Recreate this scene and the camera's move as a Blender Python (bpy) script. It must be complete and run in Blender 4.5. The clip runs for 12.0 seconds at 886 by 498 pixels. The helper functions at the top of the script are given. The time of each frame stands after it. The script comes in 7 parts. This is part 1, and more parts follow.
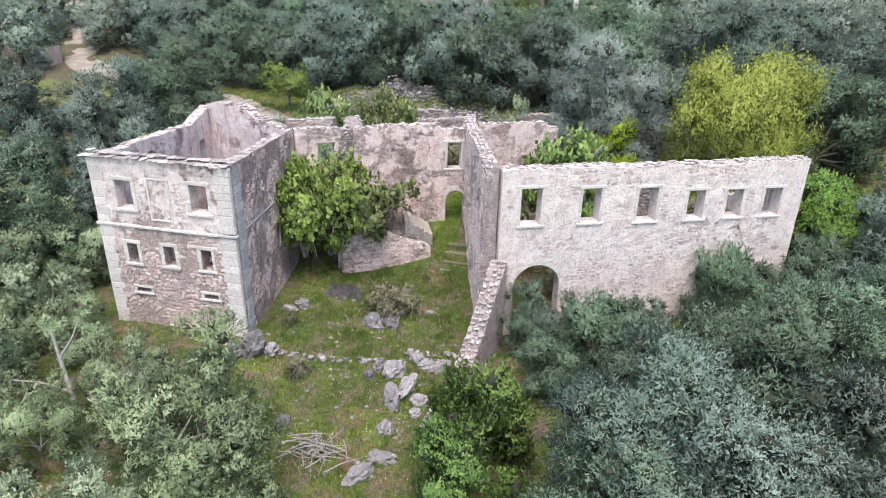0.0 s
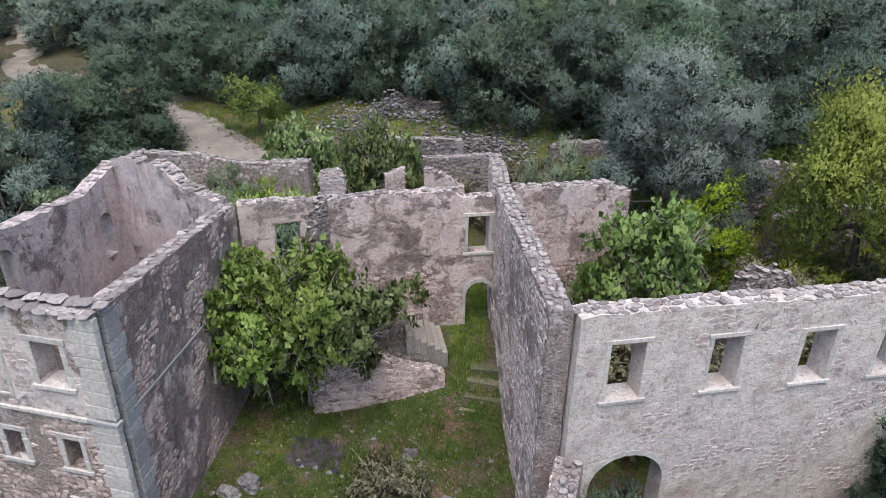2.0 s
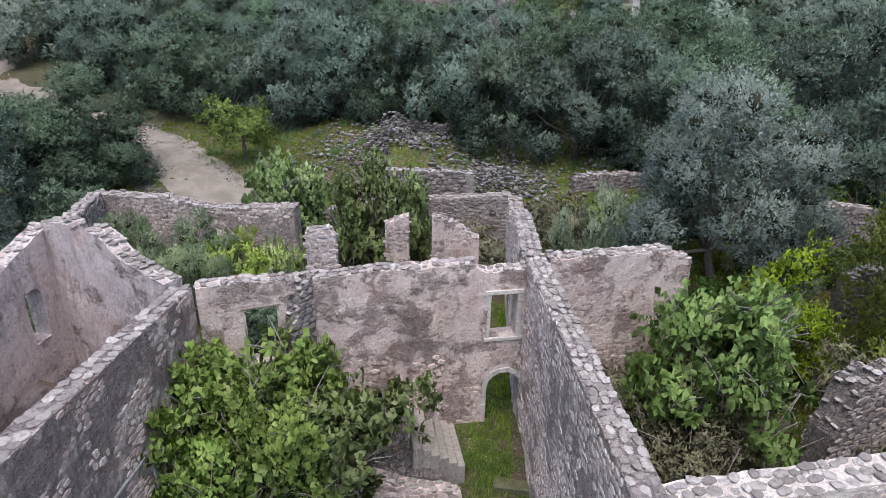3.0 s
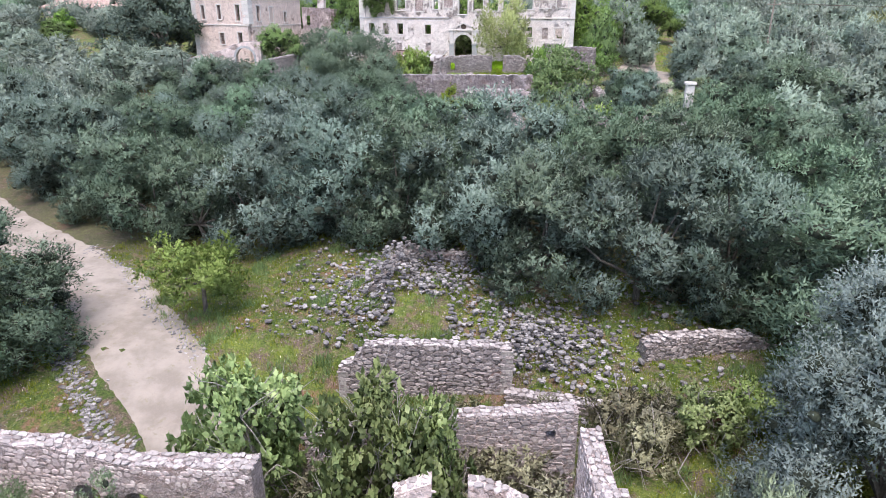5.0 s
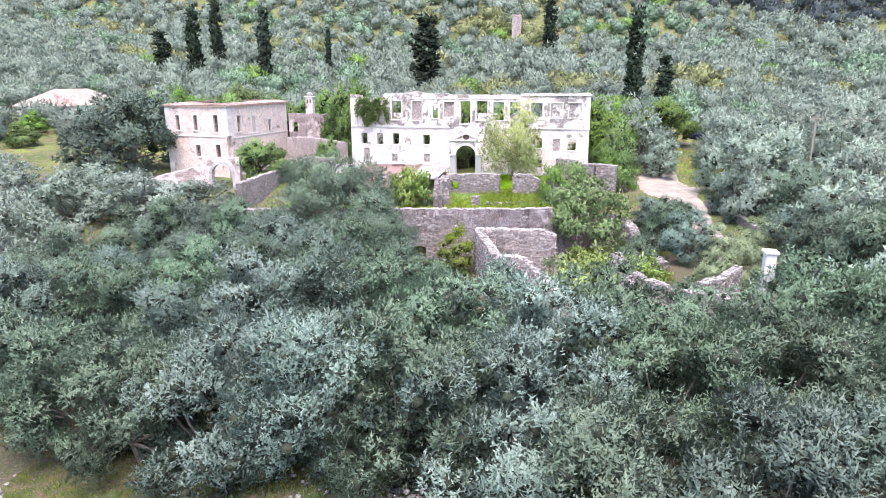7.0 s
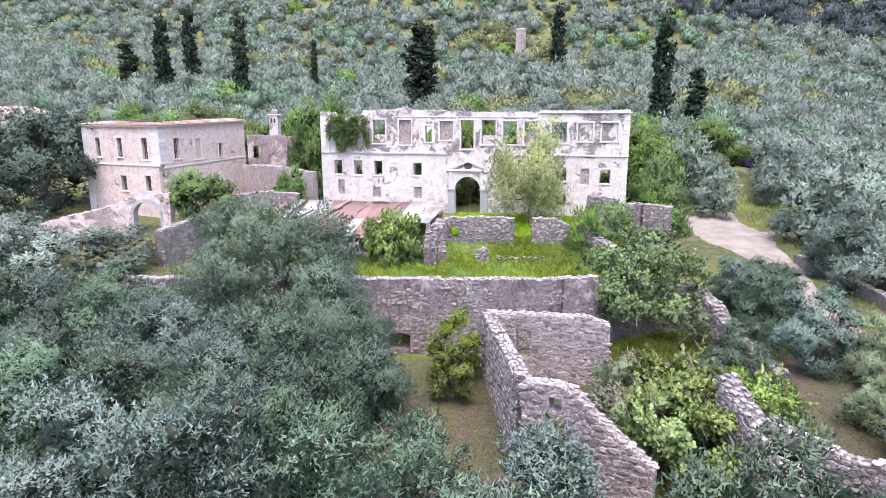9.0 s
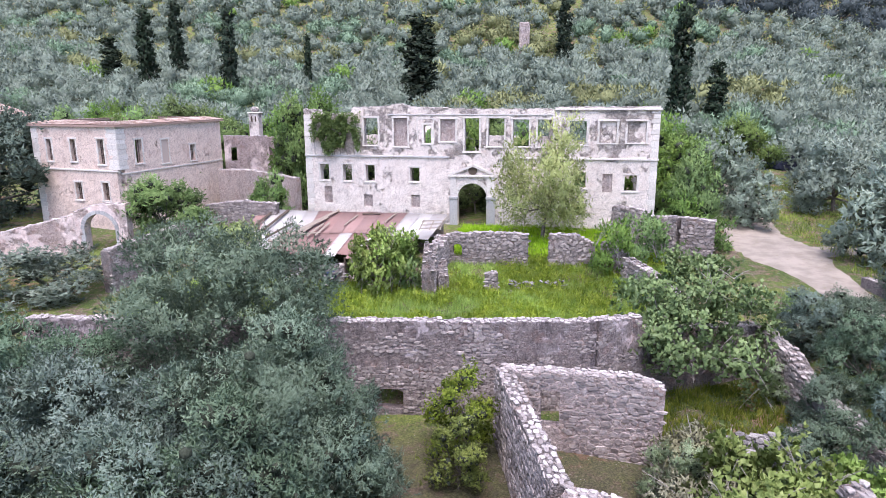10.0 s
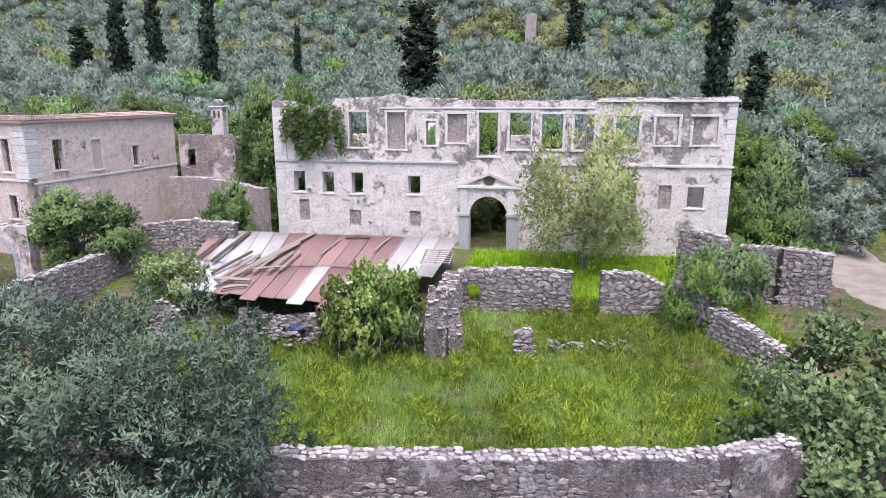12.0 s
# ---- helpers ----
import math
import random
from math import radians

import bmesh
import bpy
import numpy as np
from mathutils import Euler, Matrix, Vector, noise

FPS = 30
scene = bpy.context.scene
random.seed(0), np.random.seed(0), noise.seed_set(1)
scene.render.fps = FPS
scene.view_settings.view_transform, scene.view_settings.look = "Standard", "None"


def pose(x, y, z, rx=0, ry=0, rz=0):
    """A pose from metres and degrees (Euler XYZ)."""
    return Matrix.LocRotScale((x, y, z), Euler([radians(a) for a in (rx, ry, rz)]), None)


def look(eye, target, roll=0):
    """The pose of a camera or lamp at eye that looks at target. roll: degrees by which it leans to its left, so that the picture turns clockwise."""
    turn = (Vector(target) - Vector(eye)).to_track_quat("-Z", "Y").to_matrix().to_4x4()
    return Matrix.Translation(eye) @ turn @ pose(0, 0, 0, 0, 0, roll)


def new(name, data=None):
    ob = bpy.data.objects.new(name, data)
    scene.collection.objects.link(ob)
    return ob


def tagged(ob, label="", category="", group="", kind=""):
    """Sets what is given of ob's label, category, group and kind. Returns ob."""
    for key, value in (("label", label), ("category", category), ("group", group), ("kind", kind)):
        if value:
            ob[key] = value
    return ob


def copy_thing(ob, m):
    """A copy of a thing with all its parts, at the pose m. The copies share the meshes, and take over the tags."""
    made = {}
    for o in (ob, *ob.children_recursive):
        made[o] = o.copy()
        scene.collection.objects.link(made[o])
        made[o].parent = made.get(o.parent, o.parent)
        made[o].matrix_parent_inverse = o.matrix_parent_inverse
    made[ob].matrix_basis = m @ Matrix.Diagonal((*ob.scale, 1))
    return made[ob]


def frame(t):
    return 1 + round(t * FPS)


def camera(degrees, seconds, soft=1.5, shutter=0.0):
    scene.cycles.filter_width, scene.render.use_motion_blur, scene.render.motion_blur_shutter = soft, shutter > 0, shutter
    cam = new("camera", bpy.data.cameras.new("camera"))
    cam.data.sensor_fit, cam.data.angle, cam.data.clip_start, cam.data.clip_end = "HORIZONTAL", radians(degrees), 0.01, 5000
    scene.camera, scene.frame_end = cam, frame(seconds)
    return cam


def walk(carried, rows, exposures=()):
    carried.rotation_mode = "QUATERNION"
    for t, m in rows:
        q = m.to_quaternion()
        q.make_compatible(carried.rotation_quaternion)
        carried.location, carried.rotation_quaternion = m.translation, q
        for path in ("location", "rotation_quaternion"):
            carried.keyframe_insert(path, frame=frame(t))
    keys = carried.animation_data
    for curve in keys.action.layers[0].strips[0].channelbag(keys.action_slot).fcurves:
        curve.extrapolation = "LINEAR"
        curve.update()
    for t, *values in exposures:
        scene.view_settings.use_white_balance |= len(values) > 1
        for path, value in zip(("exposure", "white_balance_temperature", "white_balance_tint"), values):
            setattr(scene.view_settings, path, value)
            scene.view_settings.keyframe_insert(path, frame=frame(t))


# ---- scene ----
cam = camera(68.4, 12.0, soft=0.55)

PATH = [
    (0, (9.465, 4.823, 14.621), (9.113, 6.619, 13.813), 1.2),
    (0.5, (8.321, 9.136, 14.842), (7.976, 10.915, 13.996), 1.1),
    (1, (7.338, 13.106, 14.877), (6.992, 14.886, 14.032), 1.0),
    (1.5, (6.395, 16.684, 14.734), (6.049, 18.464, 13.888), 1.0),
    (2, (5.409, 20.042, 14.582), (5.062, 21.821, 13.737), 1.0),
    (2.5, (4.434, 23.35, 14.562), (4.088, 25.131, 13.721), 1.1),
    (3, (3.422, 26.636, 14.698), (3.078, 28.42, 13.862), 1.1),
    (3.2, (3.022, 27.895, 14.758), (2.679, 29.683, 13.93), 1.2),
    (4.8, (-0.152, 38.674, 16.55), (-0.505, 40.501, 15.815), -0.0),
    (5, (-0.582, 40.006, 16.872), (-0.936, 41.841, 16.158), -0.0),
    (5.5, (-1.567, 43.155, 17.859), (-1.914, 45.011, 17.201), 0.1),
    (6, (-2.517, 46.335, 19.221), (-2.855, 48.211, 18.616), -0.0),
    (6.3, (-3.009, 48.366, 20.008), (-3.348, 50.251, 19.434), -0.3),
    (6.5, (-3.349, 49.688, 20.409), (-3.691, 51.58, 19.855), -0.1),
    (7, (-4.282, 53.368, 21.215), (-4.627, 55.27, 20.701), -0.2),
    (7.5, (-5.254, 57.557, 21.295), (-5.599, 59.47, 20.822), -0.2),
    (7.7, (-5.575, 59.52, 21.258), (-5.918, 61.435, 20.795), -0.3),
    (9.3, (-8.013, 76.526, 20.148), (-8.358, 78.443, 19.692), -0.1),
    (9.5, (-8.354, 78.343, 20.09), (-8.699, 80.259, 19.632), -0.1),
    (10, (-9.181, 82.335, 20.007), (-9.526, 84.25, 19.546), -0.2),
    (10.5, (-10.044, 85.638, 19.863), (-10.387, 87.553, 19.4), -0.1),
    (11, (-10.821, 88.718, 19.612), (-11.164, 90.633, 19.149), -0.2),
    (11.5, (-11.604, 92.033, 19.43), (-11.946, 93.948, 18.966), -0.1),
    (12, (-12.261, 95.691, 19.19), (-12.601, 97.607, 18.727), -0.1),
]
EXPOSURE = ((0, 1.45, 7000, 10), (1.2, 1.0, 6950, 9), (1.8, 0.78, 6850, 9), (2.5, 0.68, 6700, 9), (3.2, 0.85, 6700, 8), (5, 1.52, 6700, 14), (7, 2.1, 6700, 17), (9.5, 1.68, 6500, 20), (12, 1.38, 6600, 18))
walk(cam, [(t, look(eye, target, roll)) for t, eye, target, roll in PATH], EXPOSURE)

# ---- light and sky ----
SUN_FROM = Vector((0.05, -0.32, 0.94)).normalized()
world = bpy.data.worlds.new("overcast_sky")
scene.world = world
world.use_nodes = True
wn = world.node_tree
sky = wn.nodes.new("ShaderNodeTexSky")
sky.sky_type = "NISHITA"
sky.sun_disc = False
sky.sun_elevation = math.asin(SUN_FROM.z)
sky.sun_rotation = math.atan2(SUN_FROM.x, SUN_FROM.y)
sky.dust_density = 1.5
sky.ozone_density = 1.5
sky.air_density = 1.0
wn.links.new(sky.outputs[0], wn.nodes["Background"].inputs[0])
wn.nodes["Background"].inputs[1].default_value = 0.145
sun_data = bpy.data.lights.new("sun", "SUN")
sun_data.energy, sun_data.angle, sun_data.color = 2.2, radians(44), (1.0, 0.98, 0.975)
sun = new("sun", sun_data)
sun.matrix_world = look(SUN_FROM * 100, (0, 0, 0))

# ---- materials ----


class Nodes:
    """Short hand for a node material."""

    def __init__(self, name, rough=0.9):
        self.mat = bpy.data.materials.new(name)
        self.mat.use_nodes = True
        self.t = self.mat.node_tree
        self.bsdf = self.t.nodes["Principled BSDF"]
        self.bsdf.inputs["Roughness"].default_value = rough
        self.bsdf.inputs["Specular IOR Level"].default_value = 0.25
        self.geo = self.t.nodes.new("ShaderNodeNewGeometry")

    def put(self, socket, value):
        if isinstance(value, bpy.types.NodeSocket):
            self.t.links.new(value, socket)
        elif isinstance(value, (tuple, list)) and len(value) == 3 and socket.type == "RGBA":
            socket.default_value = (*value, 1)
        else:
            socket.default_value = value

    def place(self, scale=(1, 1, 1)):
        n = self.t.nodes.new("ShaderNodeMapping")
        self.put(n.inputs["Vector"], self.geo.outputs["Position"])
        n.inputs["Scale"].default_value = scale
        return n.outputs[0]

    def noise(self, scale, detail=4, rough=0.6, at=None, squash=None):
        n = self.t.nodes.new("ShaderNodeTexNoise")
        n.inputs["Scale"].default_value = scale
        n.inputs["Detail"].default_value = detail
        n.inputs["Roughness"].default_value = rough
        self.put(n.inputs["Vector"], at if at else self.place(squash or (1, 1, 1)))
        return n.outputs["Fac"]

    def cells(self, scale, feature="F1", squash=(1, 1, 1), out="Distance", warp=0.0):
        n = self.t.nodes.new("ShaderNodeTexVoronoi")
        n.feature = feature
        n.inputs["Scale"].default_value = scale
        at = self.place(squash)
        if warp:
            w = self.t.nodes.new("ShaderNodeTexNoise")
            w.inputs["Scale"].default_value = 3.0
            self.put(w.inputs["Vector"], at)
            a = self.t.nodes.new("ShaderNodeVectorMath")
            a.operation = "MULTIPLY_ADD"
            self.put(a.inputs[0], w.outputs["Color"])
            a.inputs[1].default_value = (warp, warp, warp)
            self.put(a.inputs[2], at)
            at = a.outputs[0]
        self.put(n.inputs["Vector"], at)
        return n.outputs[out]

    def span(self, value, lo, hi, to_lo=0.0, to_hi=1.0):
        n = self.t.nodes.new("ShaderNodeMapRange")
        n.interpolation_type = "SMOOTHSTEP"
        for k, v in zip(("Value", "From Min", "From Max", "To Min", "To Max"), (value, lo, hi, to_lo, to_hi)):
            self.put(n.inputs[k], v)
        return n.outputs[0]

    def math(self, op, a, b=0.0):
        n = self.t.nodes.new("ShaderNodeMath")
        n.operation = op
        self.put(n.inputs[0], a), self.put(n.inputs[1], b)
        return n.outputs[0]

    def mix(self, fac, a, b, kind="MIX"):
        n = self.t.nodes.new("ShaderNodeMix")
        n.data_type, n.blend_type = "RGBA", kind
        self.put(n.inputs[0], fac), self.put(n.inputs[6], a), self.put(n.inputs[7], b)
        return n.outputs[2]

    def island(self):
        return self.geo.outputs["Random Per Island"]

    def random(self):
        return self.t.nodes.new("ShaderNodeObjectInfo").outputs["Random"]

    def ramp(self, fac, *stops):
        n = self.t.nodes.new("ShaderNodeValToRGB")
        while len(n.color_ramp.elements) < len(stops):
            n.color_ramp.elements.new(0.5)
        for e, (p, c) in zip(n.color_ramp.elements, stops):
            e.position, e.color = p, (*c, 1)
        self.put(n.inputs[0], fac)
        return n.outputs[0]

    def finish(self, colour, height=None, depth=0.03, strength=1.0):
        self.put(self.bsdf.inputs["Base Color"], colour)
        if height is not None:
            b = self.t.nodes.new("ShaderNodeBump")
            b.inputs["Distance"].default_value = depth
            b.inputs["Strength"].default_value = strength
            self.put(b.inputs["Height"], height)
            self.put(self.bsdf.inputs["Normal"], b.outputs[0])
        return self.mat


def masonry(name, plaster, stone_lo, stone_hi, mortar, bare=(0.45, 0.6), stain=0.5, size=4.2, band=None, rose=0.4):
    """Rubble masonry under weathered lime plaster. bare: where the plaster has fallen; band: (z, z, more) by which more of it
    has fallen from one height to another."""
    n = Nodes(name, 0.92)
    grit = n.noise(19, 7, 0.78)
    coarse = n.noise(5.5, 6, 0.72)
    edge = n.cells(size, "DISTANCE_TO_EDGE", (1, 1, 1.7), warp=0.5)
    tone = n.cells(size, "F1", (1, 1, 1.7), out="Color", warp=0.5)
    small = n.cells(size * 2.3, "F1", (1, 1, 1.5), out="Color", warp=0.5)
    pick = n.math("ADD", n.math("MULTIPLY", tone, 0.55), n.math("MULTIPLY", small, 0.45))
    stone = n.mix(pick, stone_lo, stone_hi)
    stone = n.mix(n.span(grit, 0.46, 0.58, 0, 0.7), stone, tuple(0.45 * c for c in stone_lo))
    # mortar smeared unevenly over the stones
    smear = n.math("ADD", edge, n.math("MULTIPLY", n.math("SUBTRACT", coarse, 0.5), 0.9))
    rubble = n.mix(n.span(smear, -0.02, 0.13), mortar, stone)
    pits = n.math("MULTIPLY", n.span(edge, 0.0, 0.05, 1, 0), n.span(n.noise(7, 5, 0.7), 0.46, 0.52))
    rubble = n.mix(n.math("MULTIPLY", pits, 0.9), rubble, (0.05, 0.04, 0.04))
    patch = n.math("ADD", n.noise(0.55, 8, 0.72), n.math("MULTIPLY", n.noise(3.5, 7, 0.75), 0.32))
    if band:
        xyz = n.t.nodes.new("ShaderNodeSeparateXYZ")
        n.put(xyz.inputs[0], n.geo.outputs["Position"])
        patch = n.math("SUBTRACT", patch, n.span(xyz.outputs["Z"], band[0], band[1], 0, band[2]))
    fallen = n.span(patch, bare[0] + 0.15, bare[1] + 0.15, 1, 0)
    coat = n.mix(n.span(n.noise(1.3, 7, 0.78), 0.44, 0.72), plaster, tuple(c * k for c, k in zip(plaster, (0.72, 0.66, 0.66))))
    coat = n.mix(n.span(n.noise(24, 5, 0.75), 0.48, 0.58, 0, 0.55), coat, tuple(0.5 * c for c in plaster))
    coat = n.mix(n.span(n.noise(42, 3, 0.6), 0.57, 0.63, 0, 0.55), coat, tuple(0.32 * c for c in plaster))
    coat = n.mix(n.span(n.noise(7, 7, 0.8), 0.545, 0.585, 0, 0.6), coat, tuple(0.42 * c for c in mortar))
    coat = n.mix(n.span(n.noise(2.6, 8, 0.8), 0.54, 0.6, 0, 0.4), coat, rubble)
    colour = n.mix(fallen, coat, rubble)
    streak = n.noise(1.0, 8, 0.8, squash=(1.7, 1.7, 0.5))
    colour = n.mix(n.span(streak, 0.5, 0.6, 0, stain), colour, (0.115, 0.095, 0.105))
    blot = n.noise(0.35, 6, 0.7)
    colour = n.mix(n.span(blot, 0.5, 0.68, 0, stain * 0.75), colour, (0.20, 0.165, 0.175))
    colour = n.mix(n.span(n.noise(0.8, 6, 0.72), 0.52, 0.68, 0, rose), colour, (0.40, 0.235, 0.19))
    height = n.math("MULTIPLY", n.span(smear, -0.02, 0.16), n.math("ADD", fallen, 0.05))
    height = n.math("ADD", height, n.math("MULTIPLY", grit, n.span(fallen, 0, 1, 0.25, 0.8)))
    height = n.math("ADD", height, n.math("MULTIPLY", coarse, 0.5))
    return n.finish(colour, height, 0.12, 1.0)


def stone_stuff(name, lo, hi, lichen=(0.32, 0.31, 0.30), per="object"):
    n = Nodes(name, 0.93)
    pick = n.random() if per == "object" else n.island()
    c = n.ramp(pick, (0.0, lo), (0.55, tuple((a + b) / 2 for a, b in zip(lo, hi))), (1.0, hi))
    c = n.mix(n.span(n.noise(9, 5, 0.7), 0.4, 0.7, 0, 0.7), c, tuple(0.55 * v for v in lo))
    c = n.mix(n.span(n.noise(4, 4), 0.55, 0.75, 0, 0.6), c, lichen)
    return n.finish(c, n.noise(16, 5, 0.7), 0.03)


def foliage(name, dark, mid, light, rough=0.75, glow=0.3):
    """Leaves: colour from leaf to leaf, from spray to spray and from plant to plant, with light through the blade."""
    n = Nodes(name, rough)
    tuft = n.span(n.noise(1.7, 4, 0.6), 0.3, 0.7)
    pick = n.math("ADD", n.math("MULTIPLY", n.island(), 0.45), n.math("MULTIPLY", tuft, 0.55))
    c = n.ramp(pick, (0.05, dark), (0.5, mid), (0.95, light))
    shift = n.t.nodes.new("ShaderNodeHueSaturation")
    # whole trees and stands differ as well
    stand = n.span(n.noise(0.13, 2, 0.5), 0.3, 0.7, 0.82, 1.18)
    n.put(shift.inputs["Value"], n.math("MULTIPLY", stand, n.span(n.random(), 0, 1, 0.8, 1.2)))
    n.put(shift.inputs["Hue"], n.span(n.random(), 0, 1, 0.484, 0.508))
    n.put(shift.inputs["Saturation"], n.span(n.math("FRACT", n.math("MULTIPLY", n.random(), 7.3)), 0, 1, 0.9, 1.15))
    n.put(shift.inputs["Color"], c)
    n.put(n.bsdf.inputs["Base Color"], shift.outputs[0])
    n.put(n.bsdf.inputs["Specular IOR Level"], 0.2)
    tr = n.t.nodes.new("ShaderNodeBsdfTranslucent")
    n.put(tr.inputs["Color"], shift.outputs[0])
    mx = n.t.nodes.new("ShaderNodeMixShader")
    mx.inputs[0].default_value = glow
    n.t.links.new(n.bsdf.outputs[0], mx.inputs[1])
    n.t.links.new(tr.outputs[0], mx.inputs[2])
    n.t.links.new(mx.outputs[0], n.t.nodes["Material Output"].inputs["Surface"])
    return n.mat


def bark(name, lo, hi):
    n = Nodes(name, 0.95)
    g = n.noise(5, 6, 0.7, squash=(3, 3, 0.7))
    return n.finish(n.mix(n.span(g, 0.3, 0.7), lo, hi), g, 0.05)


M_TOWER = masonry("weathered_lime_plaster_over_rubble", (0.85, 0.745, 0.71), (0.50, 0.365, 0.325), (0.80, 0.645, 0.59), (0.82, 0.705, 0.665), bare=(0.38, 0.50), stain=0.14, band=(2.2, -2.5, 0.2))
M_SIDE = masonry("bare_stained_rubble_wall", (0.76, 0.62, 0.605), (0.34, 0.255, 0.255), (0.66, 0.525, 0.51), (0.60, 0.49, 0.485), bare=(0.46, 0.58), stain=0.4)
M_WING = masonry("pale_lime_plaster_wall", (0.83, 0.735, 0.69), (0.36, 0.295, 0.28), (0.60, 0.51, 0.485), (0.66, 0.58, 0.555), bare=(0.30, 0.40), stain=0.12, rose=0.35)
M_LONG = masonry("pinkish_rubble_wall_with_mortar", (0.76, 0.65, 0.635), (0.40, 0.31, 0.295), (0.76, 0.63, 0.605), (0.74, 0.625, 0.605), bare=(0.52, 0.68), stain=0.3, size=5.0)
M_BACK = masonry("rose_stained_rubble_wall", (0.80, 0.655, 0.62), (0.48, 0.35, 0.325), (0.72, 0.56, 0.52), (0.72, 0.585, 0.55), bare=(0.40, 0.52), stain=0.18, rose=0.55)
M_INSIDE = masonry("pale_stained_inner_plaster", (0.74, 0.63, 0.62), (0.36, 0.27, 0.26), (0.64, 0.52, 0.50), (0.60, 0.49, 0.48), bare=(0.36, 0.48), stain=0.35)
M_RUBBLE = masonry("dry_grey_rubble_wall", (0.42, 0.365, 0.355), (0.20, 0.17, 0.165), (0.46, 0.40, 0.38), (0.30, 0.26, 0.25), bare=(0.75, 0.9), stain=0.45, size=3.9)
M_TERRACE = masonry("grey_rendered_terrace_wall", (0.54, 0.465, 0.475), (0.21, 0.17, 0.17), (0.54, 0.445, 0.425), (0.36, 0.305, 0.305), bare=(0.48, 0.62), stain=0.75, size=4.6, band=(7.6, 7.0, 0.4))
M_FACADE = masonry("white_lime_plaster_facade", (0.77, 0.68, 0.635), (0.32, 0.27, 0.26), (0.56, 0.485, 0.465), (0.58, 0.515, 0.495), bare=(0.34, 0.44), stain=0.13, band=(13.6, 15.2, 0.08), rose=0.2)
M_LODGE = masonry("rose_plaster_wall", (0.76, 0.605, 0.535), (0.30, 0.22, 0.20), (0.52, 0.40, 0.365), (0.56, 0.46, 0.42), bare=(0.32, 0.40), stain=0.12)
M_DRESSED = stone_stuff("pale_dressed_limestone", (0.54, 0.495, 0.47), (0.70, 0.645, 0.61), lichen=(0.46, 0.43, 0.41))
M_GREYSTONE = stone_stuff("grey_dressed_stone", (0.34, 0.33, 0.335), (0.48, 0.465, 0.465))
M_COPING = stone_stuff("loose_wall_top_stone", (0.22, 0.19, 0.185), (0.50, 0.45, 0.435))
M_FIELD = stone_stuff("tumbled_field_stone", (0.11, 0.10, 0.105), (0.34, 0.315, 0.31))
M_FIELDS = stone_stuff("tumbled_field_stones", (0.07, 0.064, 0.068), (0.34, 0.315, 0.305), per="island")
M_PINKSTONES = stone_stuff("mortared_pink_stones", (0.42, 0.335, 0.32), (0.72, 0.61, 0.585), lichen=(0.56, 0.49, 0.47), per="island")
M_ROSESTONES = stone_stuff("mortared_rose_stones", (0.42, 0.305, 0.28), (0.74, 0.59, 0.55), lichen=(0.62, 0.53, 0.50), per="island")
M_FACESTONE1 = stone_stuff("wall_face_stone", (0.19, 0.155, 0.15), (0.45, 0.385, 0.365))
M_FACESTONE = stone_stuff("wall_face_stones", (0.18, 0.15, 0.145), (0.46, 0.395, 0.375), per="island")
M_OLIVE = foliage("olive_leaves", (0.078, 0.115, 0.09), (0.158, 0.213, 0.175), (0.255, 0.315, 0.28), glow=0.32)
M_SAGE = foliage("sage_leaves", (0.16, 0.215, 0.12), (0.3, 0.375, 0.23), (0.44, 0.51, 0.36), glow=0.36)
# leaf colour paled to put distance haze on the far olives
M_HAZED_OLIVE = foliage("far_olive_leaves_hazed", (0.12, 0.158, 0.125), (0.195, 0.24, 0.195), (0.28, 0.325, 0.28), glow=0.4)
M_OLIVE3 = foliage("olive_leaves_silver", (0.135, 0.172, 0.148), (0.24, 0.29, 0.26), (0.35, 0.405, 0.375), glow=0.34)
M_PINE = foliage("far_pine_needles", (0.05, 0.065, 0.07), (0.08, 0.1, 0.105), (0.11, 0.13, 0.135))
M_FIGGREY = foliage("grey_green_fig_leaves", (0.09, 0.135, 0.065), (0.19, 0.265, 0.125), (0.33, 0.41, 0.23), glow=0.36)
M_GOLDBUSH = foliage("golden_green_leaves", (0.07, 0.10, 0.02), (0.17, 0.22, 0.04), (0.32, 0.37, 0.08), glow=0.35)
# the haze-paled far olive colour again, about a quarter lighter
M_MIDOLIVE = foliage("slope_olive_leaves_hazed", (0.15, 0.195, 0.155), (0.24, 0.295, 0.24), (0.34, 0.39, 0.335), glow=0.4)
M_OAK = foliage("evergreen_oak_leaves", (0.05, 0.075, 0.058), (0.1, 0.138, 0.11), (0.18, 0.225, 0.19), glow=0.3)
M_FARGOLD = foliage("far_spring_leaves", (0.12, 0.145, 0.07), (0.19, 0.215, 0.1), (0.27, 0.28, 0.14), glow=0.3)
M_OLIVE2 = foliage("olive_leaves_green", (0.066, 0.108, 0.066), (0.138, 0.2, 0.135), (0.23, 0.305, 0.22), glow=0.32)
M_FIG = foliage("fig_leaves", (0.1, 0.155, 0.05), (0.24, 0.335, 0.115), (0.42, 0.51, 0.23), glow=0.4)
M_LIGHT = foliage("light_green_leaves", (0.21, 0.27, 0.09), (0.4, 0.475, 0.18), (0.54, 0.6, 0.28), glow=0.45)
M_YELLOW = foliage("spring_yellow_leaves", (0.21, 0.275, 0.075), (0.37, 0.45, 0.135), (0.51, 0.58, 0.22), glow=0.42)
M_FRESH = foliage("fresh_green_leaves", (0.085, 0.145, 0.05), (0.155, 0.25, 0.08), (0.26, 0.37, 0.13), glow=0.4)
